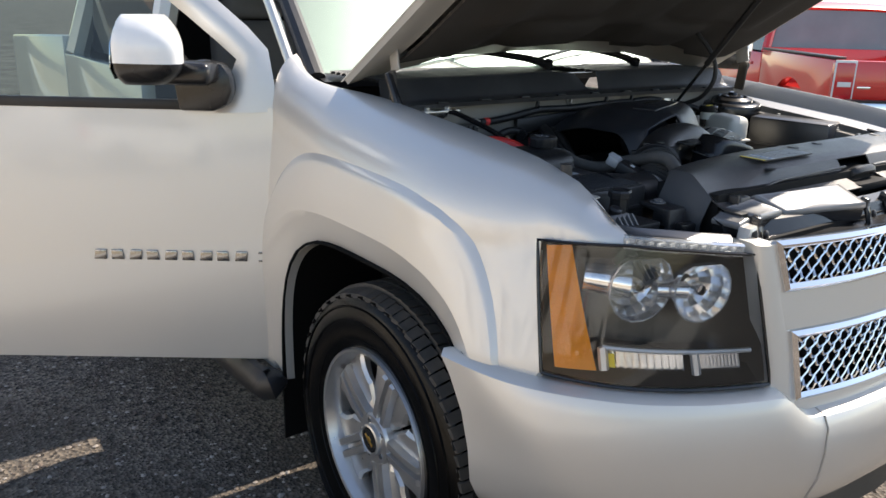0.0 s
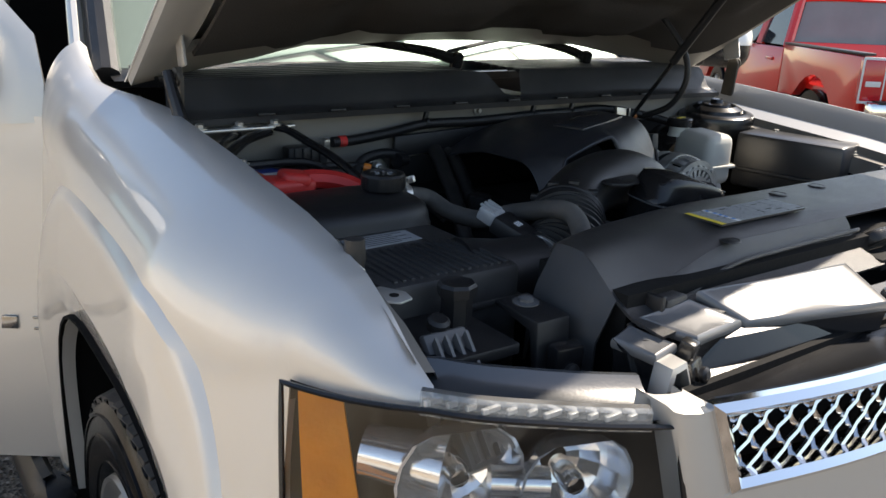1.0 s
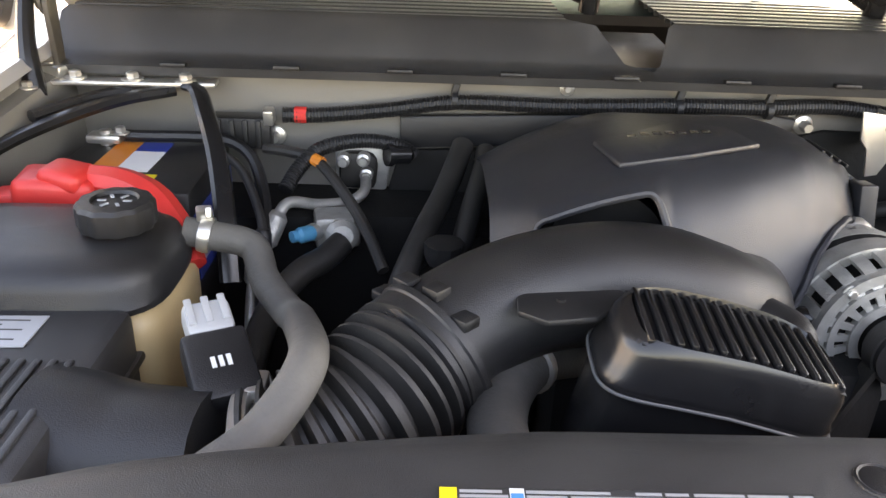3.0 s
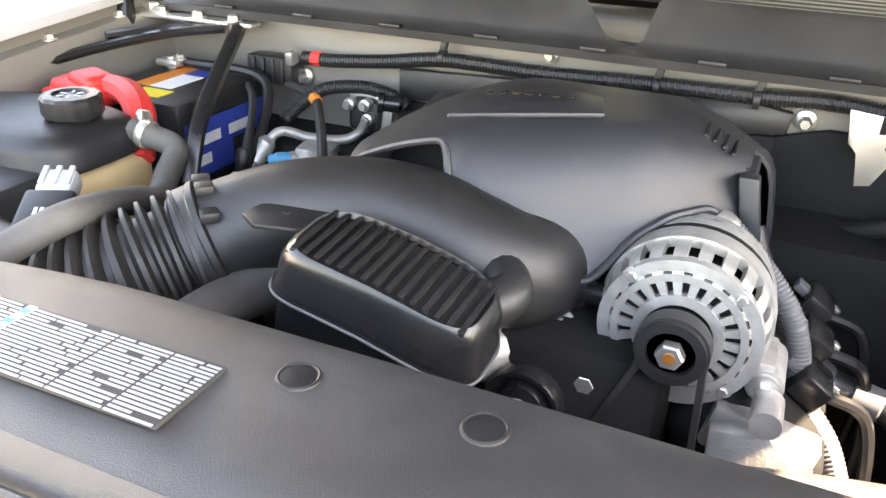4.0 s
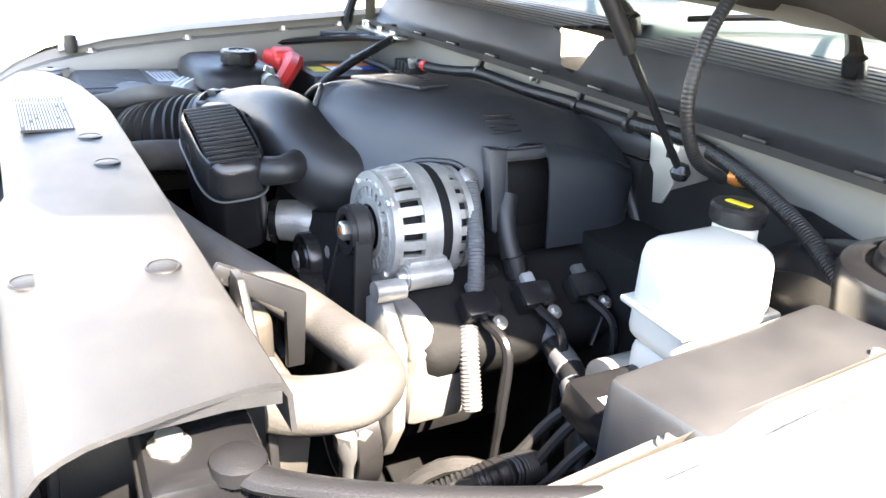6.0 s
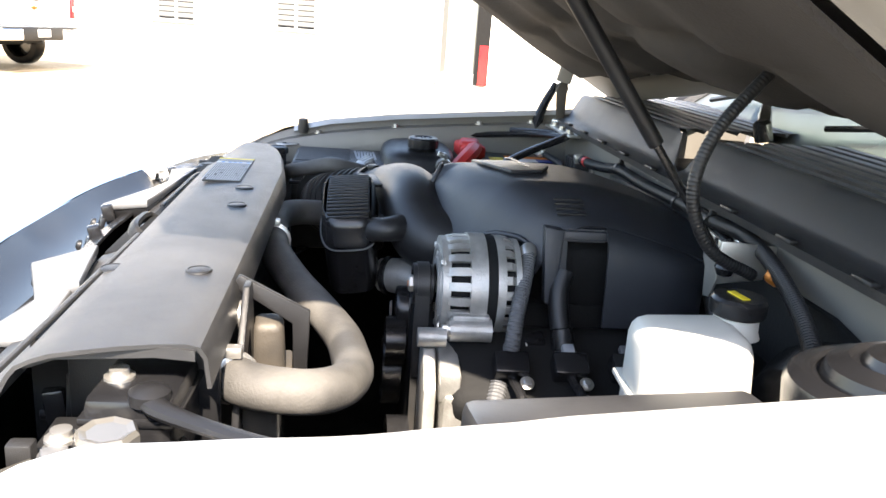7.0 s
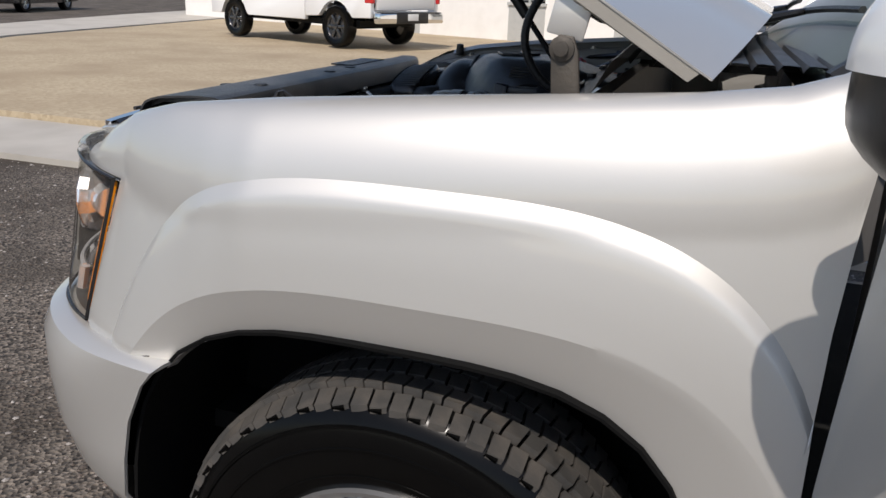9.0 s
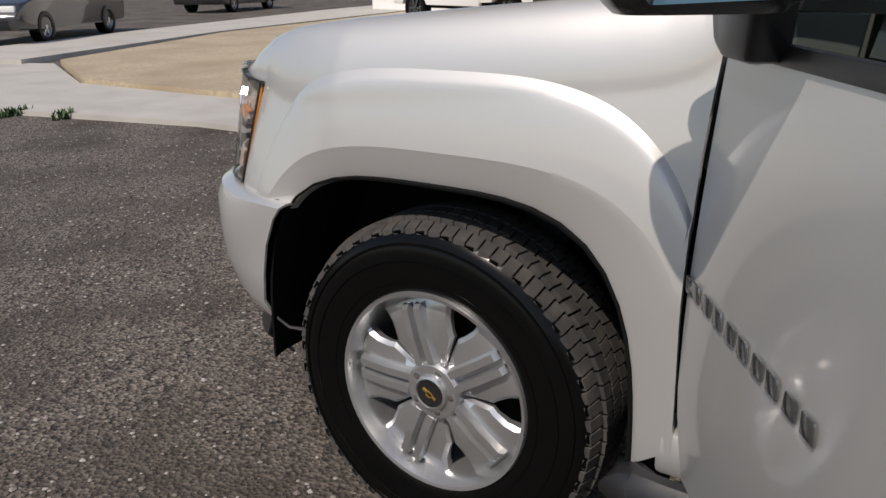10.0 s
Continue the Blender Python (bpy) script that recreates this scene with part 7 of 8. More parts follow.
pipe = part("ac_pipe", tube(B(), [(-0.346, 0.195, 1.129), (-0.347, 0.172, 1.116), (-0.366, 0.155, 1.107), (-0.405, 0.128, 1.112), (-0.438, 0.103, 1.124), (-0.452, 0.082, 1.110), (-0.462, 0.062, 1.085), (-0.472, 0.040, 1.065), (-0.475, 0.015, 1.035), (-0.475, -0.01, 0.99)], 0.0075, 14, n=10), CAST, truck, "aluminium refrigerant pipe")
part("pipe_sleeve", lathe(B(), [(0.0085, -0.024), (0.0135, -0.018), (0.0145, 0.016), (0.009, 0.024)], (-0.457, 0.074, 1.098), (0.30, 0.55, 0.75), 14), CAST, pipe)
part("pipe_sleeve", lathe(B(), [(0.010, -0.016), (0.0125, -0.012), (0.0125, 0.012), (0.010, 0.016)], (-0.474, 0.034, 1.058), (0.05, 0.35, 0.9), 14), CAST, pipe)
block = part("ac_block", box(B(), (-0.378, 0.105, 1.090), (0.058, 0.046, 0.044), (0, 0, 12), 0.006), CAST, truck, "aluminium refrigerant block")
part("block_port", lathe(B(), [(0.012, 0), (0.016, 0.006), (0.016, 0.014), (0.021, 0.018), (0.021, 0.024), (0.014, 0.030)], (-0.370, 0.086, 1.090), (0.15, -0.95, 0.25), 18), CAST, block)
part("block_port", lathe(B(), [(0.010, 0), (0.012, 0.010), (0.009, 0.020)], (-0.398, 0.085, 1.092), (-0.7, -0.7, 0.2), 14), CAST, block)
part("ac_port_cap", lathe(B(), [(0.0085, 0), (0.0105, 0.004), (0.0105, 0.020), (0.0075, 0.024), (0.0075, 0.032), (0, 0.034)], (-0.404, 0.072, 1.096), (-0.75, -0.62, 0.05), 12), CYAN, truck, "blue service port cap")
for pts, r in (([(-0.366, 0.056, 1.090), (-0.385, 0.030, 1.080), (-0.412, 0.000, 1.073), (-0.438, -0.045, 1.052), (-0.450, -0.11, 1.02), (-0.455, -0.20, 0.96)], 0.0165), ([(-0.212, 0.19, 1.180), (-0.220, 0.16, 1.168), (-0.240, 0.10, 1.138), (-0.262, 0.04, 1.115), (-0.29, -0.03, 1.07), (-0.31, -0.10, 1.0)], 0.0155), ([(-0.180, 0.19, 1.172), (-0.185, 0.15, 1.160), (-0.205, 0.08, 1.12), (-0.23, 0.0, 1.05)], 0.0145)):
    part("heater_hose", tube(B(), pts, r, 14), RUBBER, truck, "black heater hose")
part("thin_hose", tube(B(), [(-0.484, 0.19, 1.168), (-0.448, 0.172, 1.170), (-0.408, 0.150, 1.166), (-0.368, 0.100, 1.142), (-0.335, 0.050, 1.112), (-0.31, 0.0, 1.08)], 0.0075, 10), RUBBER, truck)
part("thin_hose", tube(B(), [(-0.548, 0.165, 1.172), (-0.510, 0.130, 1.165), (-0.488, 0.10, 1.148), (-0.468, 0.06, 1.122), (-0.461, 0.035, 1.100)], 0.006, 10), RUBBER, truck)
part("hose_boot", lathe(B(), [(0.007, -0.018), (0.011, -0.012), (0.011, 0.012), (0.008, 0.018)], (-0.461, 0.034, 1.096), (0, 0.3, 1), 14), BLACK, truck)
part("loom_arc", tube(B(), [(-0.446, 0.120, 1.135), (-0.430, 0.150, 1.158), (-0.400, 0.172, 1.178), (-0.345, 0.190, 1.183), (-0.300, 0.198, 1.174), (-0.278, 0.20, 1.160)], 0.0095, 12, rib=0.0011, pitch=0.0042), BLACK, truck, "corrugated loom")
part("loom_plug", lathe(B(), [(0.008, -0.020), (0.013, -0.014), (0.013, 0.008), (0.016, 0.010), (0.016, 0.018)], (-0.300, 0.188, 1.165), (-0.9, -0.4, 0.1), 14), BLACK_G, truck, "black round plug")
part("hose_tape", tube(B(), [(-0.412, 0.152, 1.1675), (-0.400, 0.144, 1.1645)], 0.0085, 10, smoothpath=False), ORANGE, truck)
bm = B()
lathe(bm, [(0.02, 0), (0.024, 0.01), (0.024, 0.026), (0.012, 0.03), (0, 0.03)], (-0.238, -0.013, 1.100), (0, 0, 1), 10)
part("oil_filler_cap", bm, BLACK, truck)
bm = B()
lathe(bm, [(0.013, -0.004), (0.017, 0.0), (0.013, 0.004), (0.010, 0), (0.013, -0.004)], (-0.31, -0.16, 1.06), (0.2, 0.3, 1), 18, caps=False)
part("dipstick_ring", bm, YELLOW, truck, "yellow dipstick ring")
# brace over the battery
bm = B()
box(bm, (-0.66, 0.195, 1.253), (0.23, 0.030, 0.006), (0, 0, 3), 0.002)
part("brace_plate", bm, STEEL, truck, "flat steel brace plate")
for x in (-0.73, -0.655, -0.585):
    part("brace_bolt", hexbolt(B(), (x, 0.195, 1.256), (0, 0, 1), 0.0085, 0.009), STEEL, truck)
for pts, r, fl in (([(-0.585, 0.195, 1.252), (-0.566, 0.180, 1.248), (-0.548, 0.140, 1.234), (-0.516, 0.060, 1.204), (-0.492, -0.015, 1.160), (-0.480, -0.06, 1.09)], 0.0125, 0.6), ([(-0.60, 0.19, 1.245), (-0.67, 0.14, 1.238), (-0.74, 0.04, 1.222), (-0.775, -0.08, 1.205)], 0.012, 0.7), ([(-0.66, 0.19, 1.243), (-0.70, 0.15, 1.24), (-0.74, 0.08, 1.235)], 0.008, 1.0)):
    part("battery_brace", tube(B(), pts, r, 8, flat=fl), BLACK_G, truck, "gloss black brace")
for sd in (-1,):
    bm = B()
    tube(bm, [(sd * 0.765, 0.15, 1.24), (sd * 0.775, 0.17, 1.30), (sd * 0.78, 0.20, 1.36)], [0.016, 0.012, 0.010], 10)
    part("hinge_post", bm, BLACK_G, truck)
    bm = B()
    box(bm, (sd * 0.77, 0.235, 1.262), (0.07, 0.07, 0.016), (0, 0, 20 * sd), 0.003)
    hexbolt(bm, (sd * 0.77, 0.22, 1.27), (0, 0, 1), 0.009, 0.010)
    hexbolt(bm, (sd * 0.79, 0.26, 1.27), (0, 0, 1), 0.008, 0.009)
    part("hinge_base", bm, STEEL, truck)

# driver's side: bracket, strut, brake fluid, booster, fuse box -----------------------------------
bm = B()
prism(bm, [(0.312, 1.255), (0.362, 1.250), (0.362, 1.225), (0.368, 1.20), (0.352, 1.168), (0.335, 1.165), (0.330, 1.205), (0.318, 1.215)], 0.155, 0.159, "y", 0.001)
prism(bm, [(0.157, 1.19), (0.235, 1.20), (0.235, 1.245), (0.157, 1.25)], 0.360, 0.364, "x", 0.001)
bracket = part("strut_bracket", bm, STEEL, truck, "pale steel bracket with slotted hole")
part("bracket_slot", box(B(), (0.351, 0.1545, 1.241), (0.008, 0.002, 0.020), None, 0.0005), DARK, bracket)
bm = B()
a, b = Vector((0.366, 0.165, 1.215)), Vector((0.3755, -0.235, 1.742))
m_ = a.lerp(b, 0.30)
tube(bm, [a, m_], 0.0055, 10, smoothpath=False)
strut = part("gas_strut", bm, BLACK_G, truck, "black gas strut holding the hood")
part("strut_cylinder", tube(B(), [m_, m_.lerp(b, 0.06), b], [0.010, 0.0115, 0.0115], 14, smoothpath=False), BLACK, strut)
bm = B()
lathe(bm, [(0, -0.014), (0.010, -0.010), (0.014, 0), (0.010, 0.010), (0, 0.014)], a, (0, 0, 1), 12)
lathe(bm, [(0.006, -0.012), (0.006, 0.0)], a, (1, 0, 0), 10)
part("strut_end", bm, BLACK_G, strut)
bm = B()
tube(bm, [hood_pt(0.49, 0.28, -0.05), Vector((0.425, 0.165, 1.50)), Vector((0.447, 0.085, 1.405)), Vector((0.452, 0.065, 1.33)), Vector((0.445, 0.10, 1.262)), Vector((0.43, 0.17, 1.225))], 0.0075, 10, rib=0.0005, pitch=0.005)
part("hood_lamp_conduit", bm, BLACK, truck, "corrugated conduit up to the hood")
bm = B()
lathe(bm, [(0.010, -0.012), (0.012, 0), (0.010, 0.012)], (0.428, 0.205, 1.222), (0.8, 0.3, 0), 12)
part("orange_connector", bm, COPPER, truck)
brake = part("brake_reservoir", box(B(), (0.535, 0.053, 1.133), (0.104, 0.132, 0.130), (3, 0, -4), 0.022, 3, (0.93, 0.92)), WHITE_P, truck, "white brake fluid reservoir with black cap")
part("reservoir_seam", box(B(), (0.535, 0.053, 1.118), (0.108, 0.139, 0.009), (3, 0, -4), 0.004), WHITE_P, brake)
part("reservoir_foot", box(B(), (0.530, 0.060, 1.035), (0.08, 0.13, 0.08), None, 0.02, 3), WHITE_P, brake)
part("reservoir_neck", lathe(B(), [(0.029, 0), (0.026, 0.008), (0.025, 0.030)], (0.510, 0.115, 1.178), (0, 0, 1), 24), WHITE_P, brake)
part("reservoir_cap", lathe(B(), [(0.030, 0), (0.032, 0.004), (0.032, 0.018), (0.029, 0.022), (0, 0.022)], (0.510, 0.115, 1.203), (0, 0, 1), 28), BLACK_G, brake, "black cap with yellow print")
part("cap_mark", box(B(), (0.510, 0.113, 1.2255), (0.030, 0.010, 0.001), (0, 0, 10), 0.0002), YELLOW, brake)
bm = B()
lathe(bm, [(0.0, -0.10), (0.05, -0.098), (0.055, -0.06), (0.11, -0.05), (0.138, -0.02), (0.142, 0.0), (0.138, 0.06), (0.10, 0.08)], (0.60, 0.20, 1.055), (0, 1, 0), 40)
part("brake_booster", bm, BLACK_G, truck, "black vacuum brake booster")
bm = B()
lathe(bm, [(0.105, -0.050), (0.107, -0.004), (0.103, 0.006), (0.096, 0.010), (0.084, 0.012), (0.081, 0.006), (0.076, 0.006), (0.071, 0.020), (0.053, 0.028), (0.050, 0.022), (0.043, 0.022), (0.038, 0.032), (0.019, 0.034), (0.015, 0.044), (0.000, 0.046)], (0.728, 0.172, 1.215), (-0.05, -0.06, 1), 48)
part("strut_tower_cap", bm, BLACK_G, truck, "dark ringed strut tower cap")
bm = B()
lathe(bm, [(0.03, -0.05), (0.03, 0.10)], (0.49, 0.02, 1.01), (0, 1, 0), 20)
part("master_cylinder", bm, CAST, truck)
fuse = part("fuse_box", box(B(), (0.742, -0.083, 1.118), (0.118, 0.292, 0.145), (0, -2, 6.5), 0.010, 2, (0.92, 0.97)), FUSE, truck, "grey-black fuse box")
part("fuse_box_lid_edge", box(B(), (0.742, -0.083, 1.095), (0.128, 0.302, 0.012), (0, -2, 6.5), 0.004), SHROUD, fuse)
bm = B()
box(bm, (0.56, -0.02, 1.01), (0.12, 0.16, 0.05), (0, 10, 0), 0.01)
part("control_module", bm, BLACK_G, truck, "black control module with white label")
bm = B()
prism(bm, [(0.525, -0.085), (0.575, -0.085), (0.575, -0.06), (0.525, -0.06)], 1.036, 1.038)
part("module_label", bm, PAPER, truck)
for i in range(5):
    part("lower_cable", tube(B(), [(0.45 + 0.03 * i, -0.12, 0.90), (0.48 + 0.03 * i, -0.05, 0.98 + 0.01 * (i % 2)), (0.53 + 0.02 * i, 0.05, 0.93)], 0.007, 8), RUBBER, truck)
    part("lower_hose", tube(B(), [(0.42 + 0.04 * i, -0.35, 0.80), (0.46 + 0.04 * i, -0.22, 0.93), (0.5 + 0.03 * i, -0.1, 0.88)], 0.010, 8), RUBBER, truck)



# surroundings ----------------------------------------------------------------------------------
flat_patch("pavement", [(-3.98, -8.6), (-3.96, 40), (-2.78, 40), (-2.76, -3.0), (-2.74, -5.0), (-2.25, -7.4), (-1.2, -10.5), (0.6, -16), (-2.5, -19), (-5.3, -11.2)], 0.05, CONCRETE, "weathered concrete pavement strip along the lot", "pavement")
flat_patch("dirt_lot", [(-3.985, -8.5), (-3.965, 40), (-40, 40), (-40, -18.2), (-20.0, -15.0), (-11.0, -13.4), (-5.35, -11.1)], 0.11, DIRT, "bare tan dirt lot beside the pavement", "dirt lot")
flat_patch("far_pavement", [(-5.0, -11.6), (-11.0, -13.6), (-20.0, -15.2), (-60, -24), (-60, -27), (-20.0, -18.4), (-10.5, -15.8), (-4.2, -13.8)], 0.12, CONCRETE, "second concrete pavement strip beside the road", "pavement")
flat_patch("road", [(-2.2, -19.5), (-4.2, -13.9), (-10.5, -15.9), (-20.0, -18.5), (-60, -27.1), (-60, -60), (10, -40)], 0.06, ASPHALT, "worn grey asphalt road", "road")

# loose gravel near the truck
rng = random.Random(11)
pts_v, pts_f = [], []
ico = [(0, 0, 1), (0.9, 0, 0.3), (0.28, 0.85, 0.25), (-0.72, 0.53, 0.3), (-0.72, -0.53, 0.22), (0.28, -0.85, 0.3)]
icf = [(0, 1, 2), (0, 2, 3), (0, 3, 4), (0, 4, 5), (0, 5, 1)]
for i in range(26000):
    if i < 19000:
        x, y = rng.uniform(-2.7, 2.2), rng.uniform(-7.0, 0.8)
        if rng.random() < (y * -1 - 1.5) / 8:
            continue
    else:
        x, y = rng.uniform(-3.0, -0.9), rng.uniform(-0.5, 4.0)
    if x < -2.72 + 0.25 * max(0, -y - 5):
        continue
    r = rng.uniform(0.004, 0.012) * (1.4 if rng.random() < 0.08 else 1)
    a, sq = rng.uniform(0, 6.28), rng.uniform(0.5, 0.9)
    k = len(pts_v)
    for px, py, pz in ico:
        j = rng.uniform(0.75, 1.25)
        pts_v.append((x + r * j * (px * math.cos(a) - py * math.sin(a)), y + r * j * (px * math.sin(a) + py * math.cos(a)), r * j * pz * sq + 0.0005))
    for f in icf:
        pts_f.append(tuple(k + q for q in f))
me = bpy.data.meshes.new("loose_gravel")
me.from_pydata(pts_v, [], pts_f)
STONE = bpy.data.materials.new("gravel_stone")
STONE.use_nodes = True
n_, l_ = STONE.node_tree.nodes, STONE.node_tree.links
geo, rp = n_.new("ShaderNodeNewGeometry"), n_.new("ShaderNodeValToRGB")
rp.color_ramp.elements[0].color, rp.color_ramp.elements[1].color = (0.04, 0.034, 0.03, 1), (0.36, 0.33, 0.30, 1)
e_ = rp.color_ramp.elements.new(0.6)
e_.color = (0.13, 0.10, 0.082, 1)
l_.new(geo.outputs["Random Per Island"], rp.inputs[0])
l_.new(rp.outputs[0], n_["Principled BSDF"].inputs["Base Color"])
n_["Principled BSDF"].inputs["Roughness"].default_value = 0.85
me.materials.append(STONE)
tagged(new("loose_gravel", me), "loose grey and brown gravel stones on the lot", "gravel", kind="stuff")


def weed(x, y, z, n, spread, seed):
    rng = random.Random(seed)
    bm = B()
    for i in range(n):
        a, r = rng.uniform(0, 6.28), rng.uniform(0, spread)
        p = Vector((x + r * math.cos(a) * 2, y + r * math.sin(a) * 0.6, z))
        h = rng.uniform(0.03, 0.12)
        d = Vector((rng.uniform(-1, 1), rng.uniform(-1, 1), 0)) * h * 0.7
        s = Vector((-d.y, d.x, 0)).normalized() * 0.008
        q = [bm.verts.new(v) for v in (p - s, p + s, p + d * 0.5 + s * 1.4 + Vector((0, 0, h * 0.7)), p + d + Vector((0, 0, h)), p + d * 0.5 - s * 1.4 + Vector((0, 0, h * 0.7)))]
        bm.faces.new(q)
    tagged(part("weed_clump", bm, WEED, None, smooth=False), "small green weeds at the pavement edge", "weeds", group="pavement weeds")


weed(-2.22, -7.2, 0.0, 120, 0.12, 1)
weed(-2.05, -7.9, 0.0, 90, 0.10, 2)
weed(-2.40, -6.55, 0.0, 60, 0.08, 3)


# other vehicles -------------------------------------------------------------------------------
def other_wheel(root, x, y, z, r, material, label):
    sd = 1 if x > 0 else -1
    w = part("wheel", lathe(B(), [(r * 0.62, -0.09), (r * 0.7, -0.12), (r * 0.96, -0.115), (r, -0.08), (r, 0.08), (r * 0.96, 0.115), (r * 0.7, 0.12), (r * 0.62, 0.10)], (x, y, z), (sd, 0, 0), 32, caps=False), TYRE, root, label)
    bm = B()
    lathe(bm, [(r * 0.64, 0.105), (r * 0.60, 0.09), (r * 0.56, 0.05), (r * 0.2, 0.04), (0, 0.04)], (x, y, z), (sd, 0, 0), 28, caps=False)
    part("rim", bm, material, w)
    for k in range(6):
        bm = B()
        a = k * math.pi / 3
        c = Vector((x + sd * 0.08, y + r * 0.34 * math.cos(a), z + r * 0.34 * math.sin(a)))
        box(bm, c, (0.03, r * 0.52, r * 0.14), (math.degrees(a), 0, 0), 0.006)
        part("spoke", bm, ALLOY if material is not PAINT_K else PAINT_K, w)
    bm = lathe(B(), [(r * 0.14, 0.06), (r * 0.13, 0.11), (0, 0.115)], (x, y, z), (sd, 0, 0), 16)
    part("hub", bm, ALLOY if material is not PAINT_K else PAINT_K, w)
    return w


def build_pickup(name, label, paint, M, wheel_r, wheel_mat, wb, bed_h, roof_h, rear):
    """Local: y forwards from the rear axle, x to its right, z up."""
    root = tagged(new(name), label, "pickup truck")
    W = 0.97
    g = wheel_r
    e = wb - 3.65
    wrap, face = (0.22, 0.085) if paint is PAINT_W else (0.10, 0.20)
    for sd in (1, -1):
        # bed side with its arch
        arch = [(0.52 * math.cos(a), g + 0.52 * math.sin(a)) for a in [math.radians(k) for k in range(170, 5, -15)]]
        poly = [(-1.02, 0.62)] + [(y, max(z, 0.60)) for y, z in arch] + [(0.92, 0.58), (0.92, bed_h), (-1.04, bed_h - 0.01)]
        bm = B()
        prism(bm, poly, sd * (W - 0.10), sd * W, "x", 0.015)
        part("bed_side", bm, paint, root)
        bm = B()
        box(bm, (sd * (W - 0.05), -0.06, bed_h + 0.012), (0.11, 1.94, 0.025), None, 0.008)
        part("bed_rail", bm, BLACK, root)
        archf = [(wb + 0.50 * math.cos(a), g + 0.50 * math.sin(a)) for a in [math.radians(k) for k in range(172, 5, -15)]]
        poly = [(0.94, 0.50)] + [(wb - 0.56, 0.50)] + [(y, max(z, 0.5)) for y, z in archf] + [(wb + 0.88, 0.50), (wb + 0.90, 0.95), (wb + 0.80, 1.10), (wb - 0.75, bed_h - 0.05), (0.94, bed_h - 0.04)]
        bm = B()
        prism(bm, poly, sd * (W - 0.10), sd * W, "x", 0.015)
        part("cab_side", bm, paint, root)
        # side glass in two panes
        for y0, y1, s0, s1 in ((1.05, 1.83, 0.16, 0.02), (1.90, wb - 0.88, 0.02, 0.38)):
            bm = B()
            A = [bm.verts.new(p) for p in [(sd * (W - 0.055), y0, bed_h - 0.02), (sd * (W - 0.055), y1, bed_h - 0.02), (sd * (W - 0.19), y1 - s1, roof_h - 0.13), (sd * (W - 0.19), y0 + s0, roof_h - 0.13)]]
            bm.faces.new(A)
            thick(bm, 0.006)
            part("side_window", bm, GLASS_D, root)
        bm = B()
        box(bm, (sd * (W + 0.10), wb - 1.05, bed_h + 0.10), (0.20, 0.10, 0.24), None, 0.03, 3)
        part("door_mirror", bm, BLACK_G, root)
        for y in (1.28, 2.2):
            bm = B()
            box(bm, (sd * (W + 0.012), y, bed_h - 0.18), (0.03, 0.20, 0.035), None, 0.008)
            part("door_handle", bm, paint, root)
        bm = B()
        box(bm, (sd * (W + 0.006 - face / 2), -1.08 + wrap / 2, bed_h - 0.22), (face, wrap, 0.38), None, 0.018, 3)
        lampo = part("tail_lamp", bm, REDLENS, root, "red tail lamp")
        bm = B()
        box(bm, (sd * (W + 0.006 - face / 2), -1.083, bed_h - 0.25), (face * 0.7, 0.008, 0.09 if paint is PAINT_W else 0.05), None, 0.003)
        part("reverse_lens", bm, PAPER, lampo)
        if paint is not PAINT_W:
            part("lamp_rim", box(B(), (sd * (W + 0.006 - face / 2), -1.066, bed_h - 0.22), (face + 0.025, 0.012, 0.42), None, 0.005), PAPER, lampo, "pale lamp rim")
        bm = B()
        prism(bm, [(-0.5, 0.5), (0.5, 0.5), (0.42, 1.0), (-0.42, 1.0)], sd * 0.55, sd * 0.60, "x")
        part("wheel_house", bm, DARK, root)
        other_wheel(root, sd * (W - 0.12), 0, g, wheel_r, wheel_mat, "black off-road tyre")
        other_wheel(root, sd * (W - 0.12), wb, g, wheel_r, wheel_mat, "black off-road tyre")
    # cab upper: roof and pillars as a tapered shell
    bm = B()
    prof = [(0.98, bed_h - 0.03), (1.10, roof_h - 0.09), (1.22, roof_h - 0.02), (1.9, roof_h), (2.55 + e, roof_h - 0.03), (2.72 + e, roof_h - 0.08), (wb - 0.72, bed_h - 0.03)]
    rows = []
    for y, z in prof:
        k = (z - bed_h + 0.03) / (roof_h - bed_h + 0.03)
        w = lerp(W - 0.06, W - 0.21, k)
        rows.append([Vector((u * w, y, z - 0.03 * u ** 4 * k)) for u in [-1 + i / 6 for i in range(13)]])
    grid(bm, rows[1:6])
    thick(bm, 0.03)
    part("roof", bm, paint, root)
    for sd in (1, -1):
        for a, b in (((W - 0.07, 1.0, bed_h - 0.04), (W - 0.21, 1.15, roof_h - 0.05)), ((W - 0.06, 1.865, bed_h - 0.04), (W - 0.20, 1.865, roof_h - 0.05)), ((W - 0.07, wb - 0.75, bed_h - 0.04), (W - 0.21, 2.68 + e, roof_h - 0.06))):
            bm = B()
            tube(bm, [(sd * a[0], a[1], a[2]), (sd * b[0], b[1], b[2])], 0.055, 8, smoothpath=False)
            part("pillar", bm, paint, root)
    bm = B()
    A = [bm.verts.new(p) for p in [(-W + 0.14, 1.01, bed_h + 0.02), (W - 0.14, 1.01, bed_h + 0.02), (W - 0.26, 1.13, roof_h - 0.11), (-W + 0.26, 1.13, roof_h - 0.11)]]
    bm.faces.new(A)
    thick(bm, 0.006)
    part("rear_glass", bm, GLASS_D if paint is PAINT_W else PANE_P, root, "rear window")
    bm = B()
